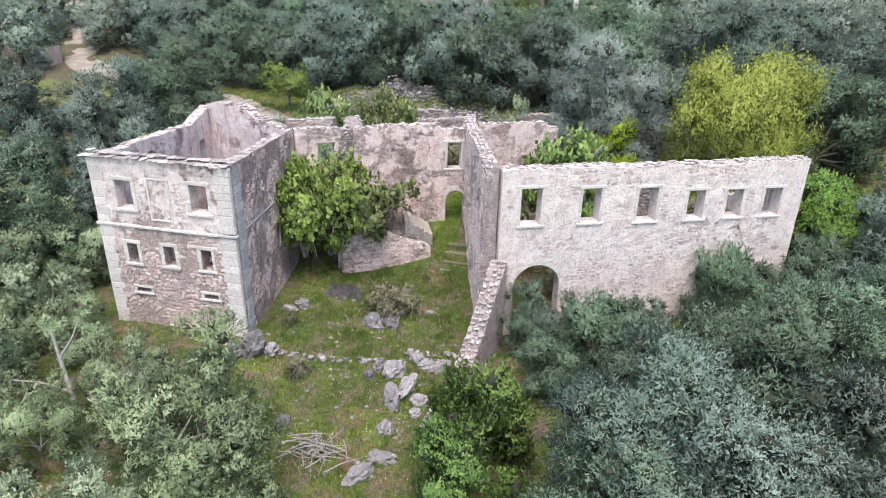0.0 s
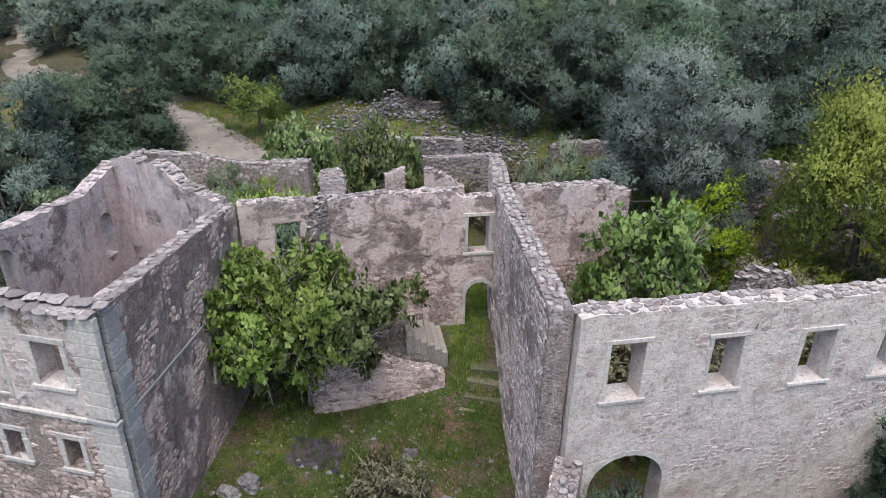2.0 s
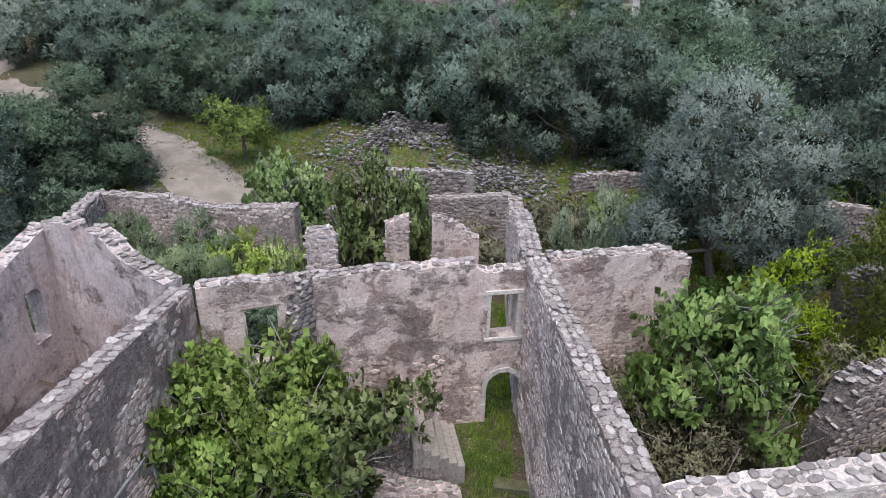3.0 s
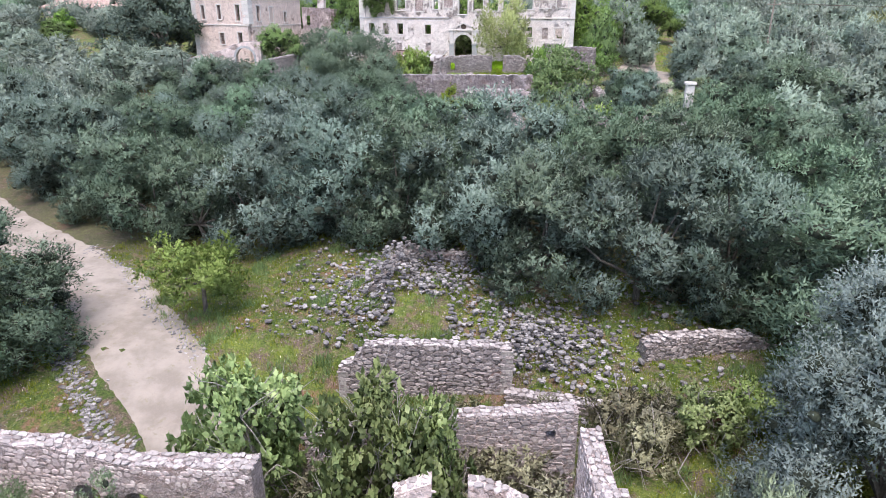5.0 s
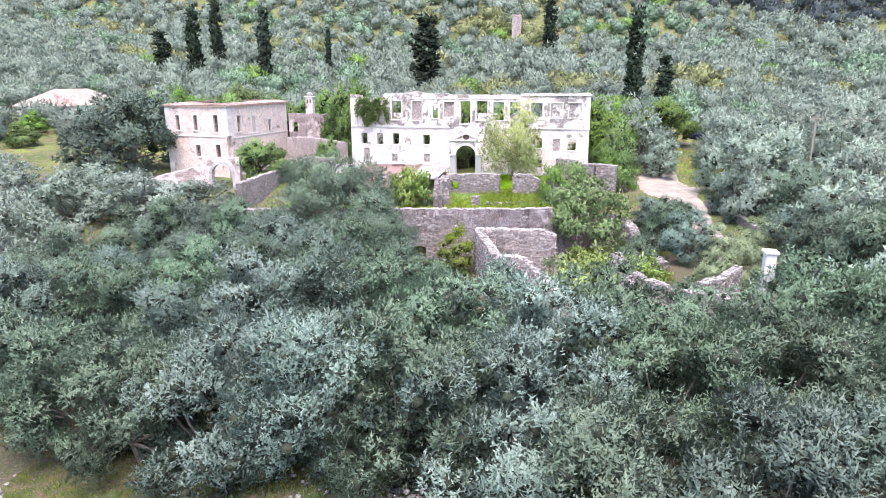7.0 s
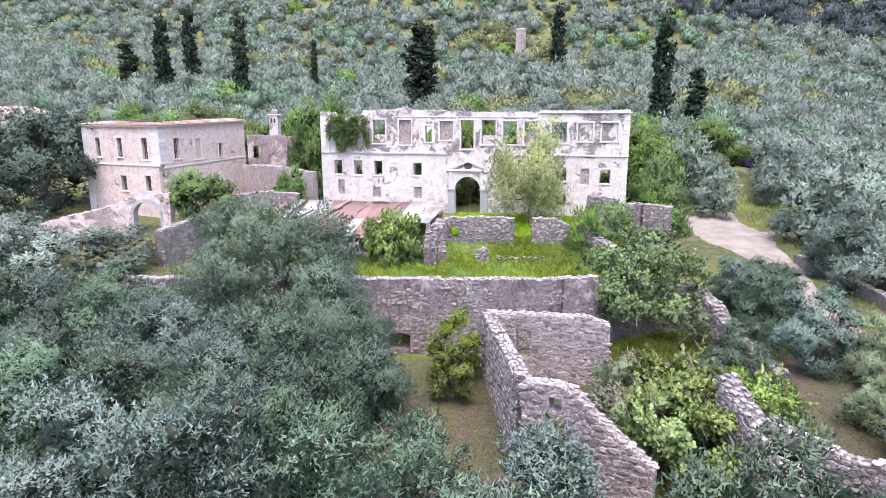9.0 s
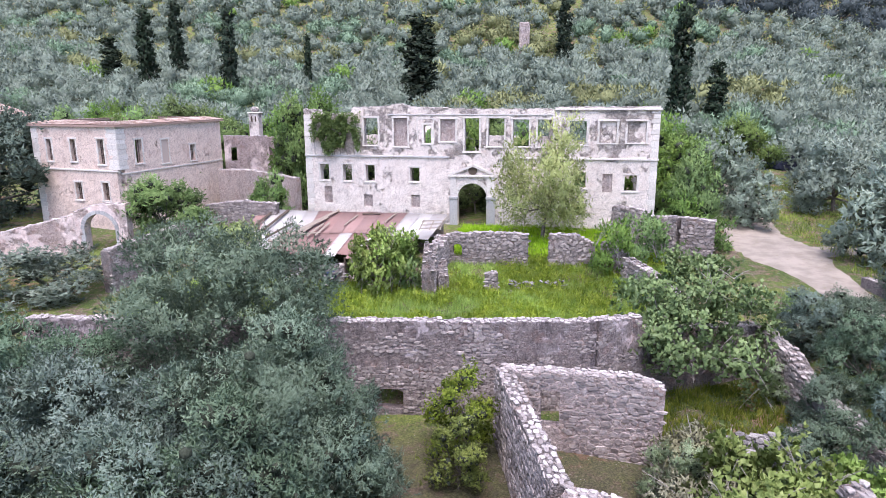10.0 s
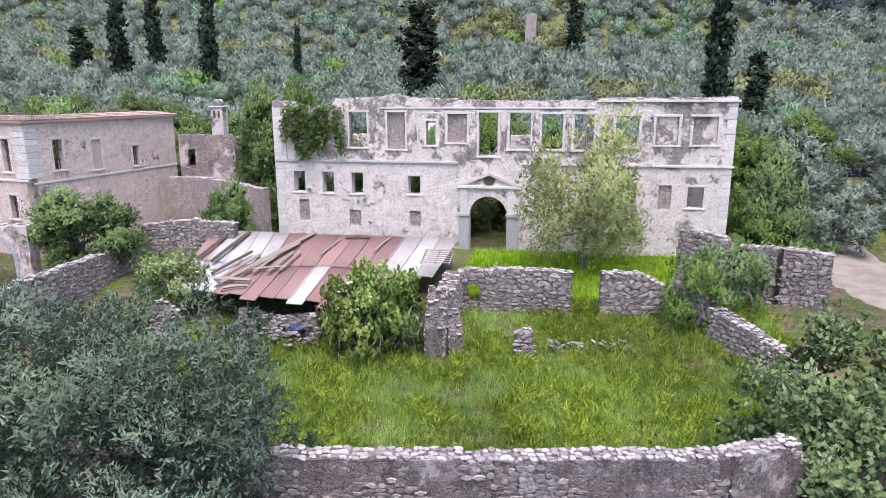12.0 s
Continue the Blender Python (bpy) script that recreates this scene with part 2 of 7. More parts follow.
M_CYPRESS = foliage("cypress_needles", (0.012, 0.022, 0.014), (0.026, 0.045, 0.028), (0.05, 0.075, 0.045), glow=0.1)
M_SCRUB = foliage("dry_scrub_leaves", (0.11, 0.10, 0.07), (0.21, 0.205, 0.135), (0.33, 0.32, 0.22))
M_GRASS = foliage("lush_grass_blades", (0.11, 0.205, 0.03), (0.27, 0.405, 0.065), (0.45, 0.55, 0.135), glow=0.45)
M_DAISY = foliage("white_and_yellow_flowers", (0.62, 0.58, 0.30), (0.72, 0.70, 0.52), (0.80, 0.80, 0.74))
M_PURPLE = foliage("purple_flowers", (0.10, 0.08, 0.12), (0.20, 0.15, 0.24), (0.32, 0.25, 0.36))
M_BOULDER = stone_stuff("lichened_grey_limestone", (0.12, 0.11, 0.115), (0.30, 0.28, 0.28), lichen=(0.40, 0.385, 0.375))
M_TURF = foliage("short_turf_blades", (0.06, 0.1, 0.018), (0.17, 0.235, 0.035), (0.38, 0.4, 0.1), glow=0.4)
M_BARK = bark("grey_olive_bark", (0.06, 0.05, 0.042), (0.17, 0.15, 0.13))
# near-black colour for lumps inside the crowns, standing for shade between leaves
M_CROWN_SHADE = bark("crown_gap_shade", (0.022, 0.027, 0.018), (0.05, 0.058, 0.04))
M_TWIG = bark("pale_fig_bark", (0.16, 0.14, 0.125), (0.36, 0.335, 0.31))


def ground_material():
    n = Nodes("meadow_earth_litter_and_grove_shade", 0.97)
    big, mid, fine = n.noise(0.13, 5), n.noise(0.8, 7, 0.72), n.noise(11, 6, 0.75)
    blot = n.noise(2.6, 6, 0.75)
    earth = n.mix(n.span(fine, 0.35, 0.7), (0.085, 0.06, 0.045), (0.25, 0.185, 0.14))
    red = n.mix(n.span(fine, 0.3, 0.7), (0.15, 0.07, 0.045), (0.30, 0.17, 0.12))
    earth = n.mix(n.span(n.noise(0.25, 4), 0.52, 0.66), earth, red)
    turf = n.mix(n.span(fine, 0.3, 0.72), (0.025, 0.045, 0.012), (0.11, 0.155, 0.035))
    lush = n.mix(n.span(fine, 0.3, 0.7), (0.07, 0.105, 0.018), (0.23, 0.27, 0.06))
    turf = n.mix(n.span(n.math("ADD", n.math("MULTIPLY", big, 0.5), n.math("MULTIPLY", blot, 0.5)), 0.44, 0.6), turf, lush)
    c = n.mix(n.span(n.math("ADD", n.math("MULTIPLY", mid, 0.65), n.math("MULTIPLY", blot, 0.35)), 0.46, 0.58), turf, earth)
    pebbles = n.cells(6.0, "F1", warp=0.15)
    c = n.mix(n.math("MULTIPLY", n.span(pebbles, 0.14, 0.22, 1, 0), n.span(blot, 0.46, 0.6)), c, (0.40, 0.38, 0.36))
    xyz = n.t.nodes.new("ShaderNodeSeparateXYZ")
    n.put(xyz.inputs[0], n.geo.outputs["Position"])
    # grove leaf litter, its dark tone also put in for shade under the trees
    wood = n.math("MULTIPLY", n.span(xyz.outputs["Y"], 78, 83), n.span(xyz.outputs["Y"], 108, 112, 1, 0))
    leaf = n.mix(n.span(fine, 0.35, 0.7), (0.045, 0.036, 0.026), (0.15, 0.125, 0.09))
    c = n.mix(n.math("MULTIPLY", wood, n.span(n.math("ADD", n.math("MULTIPLY", mid, 0.5), n.math("MULTIPLY", blot, 0.5)), 0.38, 0.54, 0.95, 0.55)), c, leaf)
    return n.finish(c, n.math("ADD", fine, n.math("MULTIPLY", blot, 1.5)), 0.15)


def road_material():
    n = Nodes("pale_dirt_track", 0.97)
    fine = n.noise(8, 6, 0.75)
    c = n.mix(n.span(n.noise(0.6, 5), 0.35, 0.65), (0.185, 0.158, 0.135), (0.265, 0.23, 0.20))
    c = n.mix(n.span(fine, 0.45, 0.75, 0, 0.5), c, (0.27, 0.215, 0.18))
    c = n.mix(n.span(n.noise(1.8, 6, 0.75), 0.55, 0.68, 0, 0.6), c, (0.17, 0.15, 0.10))
    return n.finish(c, fine, 0.04)


M_GROUND = ground_material()
M_ROAD = road_material()


def plain(name, colour, rough=0.8, metal=0.0, grain=12.0):
    n = Nodes(name, rough)
    n.bsdf.inputs["Metallic"].default_value = metal
    g = n.noise(grain, 5, 0.7)
    return n.finish(n.mix(n.span(g, 0.3, 0.75), colour, tuple(0.6 * c for c in colour)), g, 0.01)


# ---- making meshes ----


def link(name, mesh, material, parent=None, label=""):
    mesh.materials.append(material)
    ob = new(name, mesh)
    if parent:
        ob.parent = parent
    if label:
        ob["label"] = label
    return ob


def raw(name, verts, faces, smooth=False):
    me = bpy.data.meshes.new(name)
    me.from_pydata([tuple(v) for v in verts], [], faces)
    if smooth:
        me.polygons.foreach_set("use_smooth", [True] * len(me.polygons))
    me.update()
    return me


def part(name, bm, material, parent=None, label=""):
    me = bpy.data.meshes.new(name)
    bmesh.ops.recalc_face_normals(bm, faces=bm.faces)
    bm.to_mesh(me)
    bm.free()
    return link(name, me, material, parent, label)


def thing(name, label, category, group="", at=(0, 0, 0), kind=""):
    ob = new(name)
    ob.location = at
    return tagged(ob, label, category, group, kind)


def box(bm, x0, x1, y0, y1, z0, z1, bevel=0.0, m=None):
    r = bmesh.ops.create_cube(bm, size=1)
    mm = Matrix.Translation(((x0 + x1) / 2, (y0 + y1) / 2, (z0 + z1) / 2)) @ Matrix.Diagonal((x1 - x0, y1 - y0, z1 - z0, 1))
    bmesh.ops.transform(bm, matrix=(m @ mm) if m else mm, verts=r["verts"])
    if bevel:
        edges = {e for v in r["verts"] for e in v.link_edges}
        bmesh.ops.bevel(bm, geom=list(edges), offset=bevel, segments=1, affect="EDGES")


RNG = np.random.default_rng(7)


def wob(x, y, z, f=1.0):
    return noise.noise((x * f, y * f, z * f))


# ---- the lie of the land ----
PROFILE_Y = (-60, 0, 20, 33, 40, 42.4, 46, 50, 60, 66.6, 69, 75, 80, 90, 100, 108, 113, 120, 130, 140, 150, 165, 200, 290, 350, 450, 700, 1200, 2500)
PROFILE_Z = (-10, -8, -6.4, -4.95, -4.6, -4.45, -2.4, -2.35, -2.35, -2.1, -1.0, -0.1, 0.5, 1.9, 3.3, 4.2, 4.5, 5.0, 5.7, 6.3, 7.0, 8.3, 13, 29, 52, 105, 245, 520, 900)
TERRACE_Y = (110, 126, 132, 142, 160, 200)
TERRACE_Z = (6.1, 6.45, 7.9, 8.0, 8.6, 13)
EDGE = ((-70, 108), (-45, 109), (-21, 111.3), (-13.8, 112.3), (-7.2, 113.7), (-5.0, 115.0), (-2.2, 117.2), (1.6, 118.2), (4.2, 116.0), (5.2, 108), (6.5, 100))


def smooth(a, b, v):
    v = min(1.0, max(0.0, (v - a) / (b - a)))
    return v * v * (3 - 2 * v)


def height(x, y):
    z = float(np.interp(y, PROFILE_Y, PROFILE_Z))
    # the wooded slopes to either side
    if y > 60:
        side = max(0.0, -x - 60) * 0.06 + max(0.0, x - 60) * 0.05
        z += side * smooth(60, 140, y)
    # the made terrace in front of the big house, held up by its wall
    front = float(np.interp(x, [p[0] for p in EDGE], [p[1] for p in EDGE]))
    if x < 1.6:
        t = float(np.interp(y, TERRACE_Y, TERRACE_Z))
        z = z + max(0.0, t - z) * smooth(front + 0.15, front + 0.75, y) * (1 - smooth(-1.0, 1.6, x) * (1 - smooth(118, 121, y)))
    if x > 3.5:
        t = float(np.interp(y, (95, 110, 125, 150, 165), (4.0, 5.6, 6.4, 7.0, 8.3)))
        z = z + max(0.0, t - z) * smooth(3.6, 5.0, x) * (1 - smooth(20, 45, x)) * smooth(95, 108, y)
    # the sunk road on one side, and the rubble mound
    if x < -14:
        t = float(np.interp(y, (55, 60, 63, 67, 72, 80, 86, 95, 110), (-2.4, -2.2, -1.6, -0.75, -0.6, -0.75, -0.6, 0.9, 4.2)))
        if 55 < y < 110:
            z += (t - z) * smooth(-14, -24, x)
    z += 0.75 * math.exp(-((x + 15.5) / 4.0) ** 2 - ((y - 69.5) / 5) ** 2)
    z += 0.9 * math.exp(-((x + 9) / 5) ** 2 - ((y - 75) / 4.5) ** 2)
    z += 0.25 * wob(x, y, 0, 0.12) + 0.10 * wob(x, y, 3, 0.5)
    return z


def grid_lines(spans):
    out = []
    for a, b, step in spans:
        out += list(np.arange(a, b, step))
    return out + [spans[-1][1]]


GX = grid_lines(((-1500, -300, 100), (-300, -100, 20), (-100, -50, 5), (-50, -26, 1.0), (-26, 26, 0.5), (26, 50, 1.0), (50, 100, 5), (100, 300, 20), (300, 1500, 100)))
GY = grid_lines(((-200, 0, 20), (0, 20, 2), (20, 130, 0.5), (130, 170, 1.5), (170, 400, 8), (400, 2500, 100)))
gv = [(x, y, height(x, y)) for y in GY for x in GX]
W_ = len(GX)
gf = [(j * W_ + i, j * W_ + i + 1, (j + 1) * W_ + i + 1, (j + 1) * W_ + i) for j in range(len(GY) - 1) for i in range(W_ - 1)]
ground = tagged(link("ground", raw("ground", gv, gf, True), M_GROUND), "rough meadow ground of grass, red earth and stones", "ground", kind="structure")


def ribbon(name, path, label):
    """A track laid on the ground: rows of x, y and half width."""
    pts, cum = [], 0
    P = [Vector((p[0], p[1], p[2])) for p in path]
    dense = []
    for i in range(len(P) - 1):
        a, b, c, d = P[max(i - 1, 0)], P[i], P[i + 1], P[min(i + 2, len(P) - 1)]
        for k in range(8):
            t = k / 8
            dense.append(0.5 * ((2 * b) + (c - a) * t + (2 * a - 5 * b + 4 * c - d) * t * t + (3 * b - a - 3 * c + d) * t ** 3))
    dense.append(P[-1])
    verts, faces = [], []
    N = 9
    for i, p in enumerate(dense):
        q, r = dense[min(i + 1, len(dense) - 1)], dense[max(i - 1, 0)]
        t = Vector((q.x - r.x, q.y - r.y))
        t.normalize()
        for k in range(N):
            u = (k / (N - 1) * 2 - 1)
            w = p.z * (1 + 0.12 * wob(p.x, p.y, 9, 0.6)) * u
            x, y = p.x + t.y * w, p.y - t.x * w
            verts.append((x, y, height(x, y) + 0.05 - 0.09 * abs(u) ** 6 + 0.02 * math.cos(u * 7)))
    for i in range(len(dense) - 1):
        for k in range(N - 1):
            faces.append((i * N + k, i * N + k + 1, (i + 1) * N + k + 1, (i + 1) * N + k))
    return tagged(link(name, raw(name, verts, faces, True), M_ROAD), label, "track", kind="structure")


ribbon("road", ((-105, 150, 2.4), (-78, 112, 2.4), (-62, 91, 2.3), (-52, 86.8, 2.2), (-44.2, 82.6, 2.4), (-37, 78.7, 2.7), (-29.4, 73.8, 2.7), (-23.6, 68.5, 2.7), (-19.2, 65.0, 2.5), (-16.6, 61.8, 1.8), (-15.2, 59.2, 1.1)), "pale dirt track worn by wheels, curving through the olive grove")
ribbon("road", ((11.5, 104, 1.2), (10.2, 115, 1.3), (10.4, 125, 1.4), (10.6, 132, 2.0), (9.4, 140, 3.4), (9.4, 149, 3.0), (11.4, 160, 1.9), (12.5, 170, 1.4)), "pale dirt track beside the big ruined house")
ribbon("road", ((10.5, 139.5, 1.6), (16, 141.8, 1.5), (24, 141, 1.5), (34, 138, 1.5)), "pale dirt track turning off past the olives")

# ---- stones ----


def stone_mesh(seed, flat=0.6):
    """One rough stone about a metre across, to be scaled."""
    bm = bmesh.new()
    bmesh.ops.create_icosphere(bm, subdivisions=1, radius=0.5)
    r = random.Random(seed)
    for v in bm.verts:
        v.co *= r.uniform(0.78, 1.22)
        v.co.x = max(-0.46, min(0.46, v.co.x * 1.1))
        v.co.y = max(-0.42, min(0.42, v.co.y))
        v.co.z = max(-0.42, min(0.42, v.co.z * 1.05)) * flat
    me = bpy.data.meshes.new("stone")
    bm.to_mesh(me)
    bm.free()
    return me


STONES = [stone_mesh(i, 0.55 + 0.05 * (i % 5)) for i in range(8)]
SLABS = [stone_mesh(40 + i, 0.32) for i in range(6)]
for me in STONES + SLABS:
    me.materials.append(M_COPING)
FIELD = [stone_mesh(80 + i, 0.6 + 0.05 * (i % 4)) for i in range(8)]
for me in FIELD:
    me.materials.append(M_FIELD)
STONE_ARRAYS = []
for me in FIELD:
    STONE_ARRAYS.append((np.array([v.co[:] for v in me.vertices]), [tuple(p.vertices) for p in me.polygons]))


def put_stone(name, mesh, parent, p, size, turn, tilt=0.25, rng=random):
    ob = new(name, mesh)
    ob.parent = parent
    ob.matrix_basis = Matrix.Translation(p) @ Euler((rng.uniform(-tilt, tilt), rng.uniform(-tilt, tilt), turn)).to_matrix().to_4x4() @ Matrix.Diagonal((*size, 1))
    return ob


def stone_field(name, spots, material, label, category, parent=None):
    """Many stones as one mesh. spots: rows of place, size and turn."""
    verts, faces, base = [], [], 0
    for i, (p, s, a) in enumerate(spots):
        V, Fs = STONE_ARRAYS[i % len(STONE_ARRAYS)]
        c, n = math.cos(a), math.sin(a)
        Q = V * np.array(s)
        verts.append(np.stack([Q[:, 0] * c - Q[:, 1] * n + p[0], Q[:, 0] * n + Q[:, 1] * c + p[1], Q[:, 2] + p[2]], 1))
        faces += [tuple(k + base for k in f) for f in Fs]
        base += len(V)
    ob = link(name, raw(name, np.concatenate(verts), faces), material, parent)
    return tagged(ob, label, category, kind="stuff")


# rough-faced blocks, one unit across, for the stones of a wall's face
BLOCKS = []
for i in range(8):
    q = random.Random(200 + i)
    o = [(0.61 * k * math.cos(t), 0.63 * k * math.sin(t)) for t, k in ((math.pi * (j + 0.5) / 3 + q.uniform(-0.28, 0.28), q.uniform(0.78, 1.08)) for j in range(6))]
    vv = [(x, -0.5, z) for x, z in o] + [(x * 0.76, 0.3 + q.uniform(-0.12, 0.12), z * 0.74) for x, z in o]
    me = raw("face_stone", vv, [tuple(range(6, 12))] + [(j, (j + 1) % 6, 6 + (j + 1) % 6, 6 + j) for j in range(6)])
    me.materials.append(M_FACESTONE1)
    BLOCKS.append(me)

# ---- walls ----


ALL_WALLS = []


class Wall:
    """A masonry wall from a to b, seen from its right-hand side. tops: (s, z) along it."""

    def __init__(self, parent, a, b, z0, tops, thick, openings=(), material=None, label="", ragged=0.12, coping=0.3, step=0.35, slabs=False, name="wall", rough=0.035, rows=2):
        self.a, self.b = Vector((*a, 0)), Vector((*b, 0))
        self.u = (self.b - self.a).normalized()
        self.n = Vector((self.u.y, -self.u.x, 0))
        self.length = (self.b - self.a).length
        self.thick, self.tops, self.ragged = thick, tops, ragged
        self.z0, self.openings, self.material, self.faced = z0, openings, material, set()
        ALL_WALLS.append(self)
        zmax = max(z for _, z in tops) + ragged * 2
        S = {0.0, self.length}
        Z = {z0}
        for o in openings:
            S |= {o[0], o[1]}
            Z |= {o[2], o[3]}

        def fill(cuts, lo, hi):
            cuts = sorted(c for c in cuts if lo <= c <= hi)
            out = []
            for p, q in zip(cuts, cuts[1:]):
                k = max(1, round((q - p) / step))
                out += [p + (q - p) * i / k for i in range(k)]
            return out + [cuts[-1]]

        S = fill(S, 0, self.length)
        Z = fill(Z | {zmax}, z0, zmax)
        T = [self.top(s) for s in S]
        solid = {}
        for i in range(len(S) - 1):
            sm = (S[i] + S[i + 1]) / 2
            for j in range(len(Z) - 1):
                zm = (Z[j] + Z[j + 1]) / 2
                hole = any(o[0] < sm < o[1] and o[2] < zm < o[3] for o in openings)
                solid[i, j] = not hole and (Z[j] < T[i] - 1e-4 or Z[j] < T[i + 1] - 1e-4)
        verts, index, faces = [], {}, []

        def vert(i, j, side):
            key = (i, j, side)
            if key not in index:
                z = min(Z[j], T[i])
                if z < Z[j]:
                    key2 = (i, "t", side)
                    if key2 in index:
                        index[key] = index[key2]
                        return index[key]
                    index[key2] = len(verts)
                p = self.a + self.u * S[i] + self.n * (side * thick / 2)
                e = rough * wob(p.x * 1.9, p.y * 1.9, z * 1.9) + rough * 0.6 * wob(p.x, p.y, z, 0.35)
                p = p + self.n * e
                index[key] = len(verts)
                verts.append((p.x, p.y, z))
            return index[key]

        def quad(*ids):
            ids = list(dict.fromkeys(ids))
            if len(ids) > 2:
                faces.append(ids)

        for (i, j), ok in solid.items():
            if not ok:
                continue
            quad(vert(i, j, 1), vert(i + 1, j, 1), vert(i + 1, j + 1, 1), vert(i, j + 1, 1))
            quad(vert(i + 1, j, -1), vert(i, j, -1), vert(i, j + 1, -1), vert(i + 1, j + 1, -1))
            if not solid.get((i - 1, j)):
                quad(vert(i, j, -1), vert(i, j, 1), vert(i, j + 1, 1), vert(i, j + 1, -1))
            if not solid.get((i + 1, j)):
                quad(vert(i + 1, j, 1), vert(i + 1, j, -1), vert(i + 1, j + 1, -1), vert(i + 1, j + 1, 1))
            if not solid.get((i, j - 1)):
                quad(vert(i, j, -1), vert(i + 1, j, -1), vert(i + 1, j, 1), vert(i, j, 1))
            if not solid.get((i, j + 1)):
                quad(vert(i, j + 1, 1), vert(i + 1, j + 1, 1), vert(i + 1, j + 1, -1), vert(i, j + 1, -1))
        me = raw(name, verts, faces)
        bm = bmesh.new()
        bm.from_mesh(me)
        bmesh.ops.recalc_face_normals(bm, faces=bm.faces)
        bm.to_mesh(me)
        bm.free()
        self.ob = link(name, me, material, parent, label)
        for o in openings:
            if len(o) > 4 and o[4]:
                self.arch_head(*o, material)
        if coping:
            self.cope(coping, slabs, rows)

    def arch_head(self, s0, s1, zb, zt, rise, material):
        """The two corners of masonry that round off an opening's head."""
        mid, half = (s0 + s1) / 2, (s1 - s0) / 2
        for sign in (-1, 1):
            ring = [(mid + sign * half * math.cos(k * math.pi / 16), zt - rise + rise * math.sin(k * math.pi / 16)) for k in range(9)]
            verts, faces = [], []
            line = [(mid + sign * (half + 0.02), zt + 0.02), *ring[::-1]]
            for s, z in line:
                for side in (0.0, -0.99 * self.thick):
                    verts.append(self.at(s, z, side - 0.004))
            n = len(line)
            for k in range(1, n - 1):
                faces += [(0, 2 * k, 2 * k + 2), (1, 2 * k + 3, 2 * k + 1)]
            for k in range(n):
                m = (k + 1) % n
                faces.append((2 * k, 2 * k + 1, 2 * m + 1, 2 * m))
            bm = bmesh.new()
            bm.from_mesh(raw("spandrel", verts, faces))
            part("spandrel", bm, material, self.ob)

    def infill(self, s0, s1, z0, z1, back, material, label=""):
        """A walled-up opening, set back from the face."""
        self.slab("infill", s0, s1, z0, z1, -back, back + 0.3, material, label, 0.0)

    def top(self, s):
        z = float(np.interp(s, [p[0] for p in self.tops], [p[1] for p in self.tops]))
        p = self.a + self.u * s
        return z + self.ragged * wob(p.x * 1.7, p.y * 1.7, 5.0) + 0.5 * self.ragged * wob(p.x * 5, p.y * 5, 2.0)

    def at(self, s, z, out=0.0):
        """The point s along the wall at height z, out from its face."""
        return self.a + self.u * s + self.n * (self.thick / 2 + out) + Vector((0, 0, z))

    def cope(self, size, slabs, rows):
        r = random.Random(int(self.a.x * 91 + self.a.y * 17))
        turn = math.atan2(self.u.y, self.u.x)
        for row in range(rows):
            s = r.uniform(0, size)
            off = ((row + 0.5) / rows - 0.5) * self.thick * 0.98
            while s < self.length:
                w = size * r.uniform(0.6, 1.35)
                p = self.a + self.u * s + self.n * (off + r.uniform(-0.05, 0.05))
                h = size * r.uniform(0.35, 0.85) * (0.7 if slabs else 1)
                p.z = self.top(s) + 0.10 * h
                if r.random() > 0.06:
                    put_stone("coping_stone", r.choice(SLABS if slabs else STONES), self.ob, p, (w * 1.08, self.thick / rows * r.uniform(0.85, 1.25), h), turn + r.uniform(-0.3, 0.3), 0.14, r)
                s += w * 0.98

    def slab(self, name, s0, s1, z0, z1, out, depth, material, label="", bevel=0.015):
        """A dressed block or moulding on the face, out beyond it and depth into it."""
        m = Matrix(((self.u.x, self.n.x, 0, self.a.x), (self.u.y, self.n.y, 0, self.a.y), (0, 0, 1, 0), (0, 0, 0, 1)))
        bm = bmesh.new()
        box(bm, s0, s1, self.thick / 2 - depth, self.thick / 2 + out, z0, z1, bevel, m)
        for v in bm.verts:
            # worn arrises
            v.co += 0.014 * noise.noise_vector(v.co * 2.3) + 0.008 * noise.noise_vector(v.co * 9)
        return part(name, bm, material, self.ob, label)

    def surround(self, s0, s1, z0, z1, material, w=0.17, out=0.035, sill=True, lintel=True, arch=0.0):
        """The stone dressing of a window or door."""
        a = 0.004
        zt = z1 - arch
        r = random.Random(int(s0 * 100 + z0 * 10))
        for side in (0, 1):
            z = z0
            while z < zt - 0.02:
                h = r.uniform(0.28, 0.6)
                h = zt - z if zt - z < h + 0.2 else h
                ww = w * r.uniform(0.75, 1.35)
                sa, sb = (s0 - ww, s0 - a) if side == 0 else (s1 + a, s1 + ww)
                self.slab("jamb_stone", sa, sb, z + 0.006, z + h - 0.006, out * r.uniform(0.5, 1.1), 0.30, material)
                z += h
        if lintel and not arch:
            self.slab("lintel", s0 - w - 0.05, s1 + w + 0.05, z1 + a, z1 + w, out + 0.01, 0.32, material)
        if sill:
            self.slab("window_sill", s0 - w - 0.06, s1 + w + 0.06, z0 - w * 0.8, z0 - a, out + 0.05, 0.34, material)
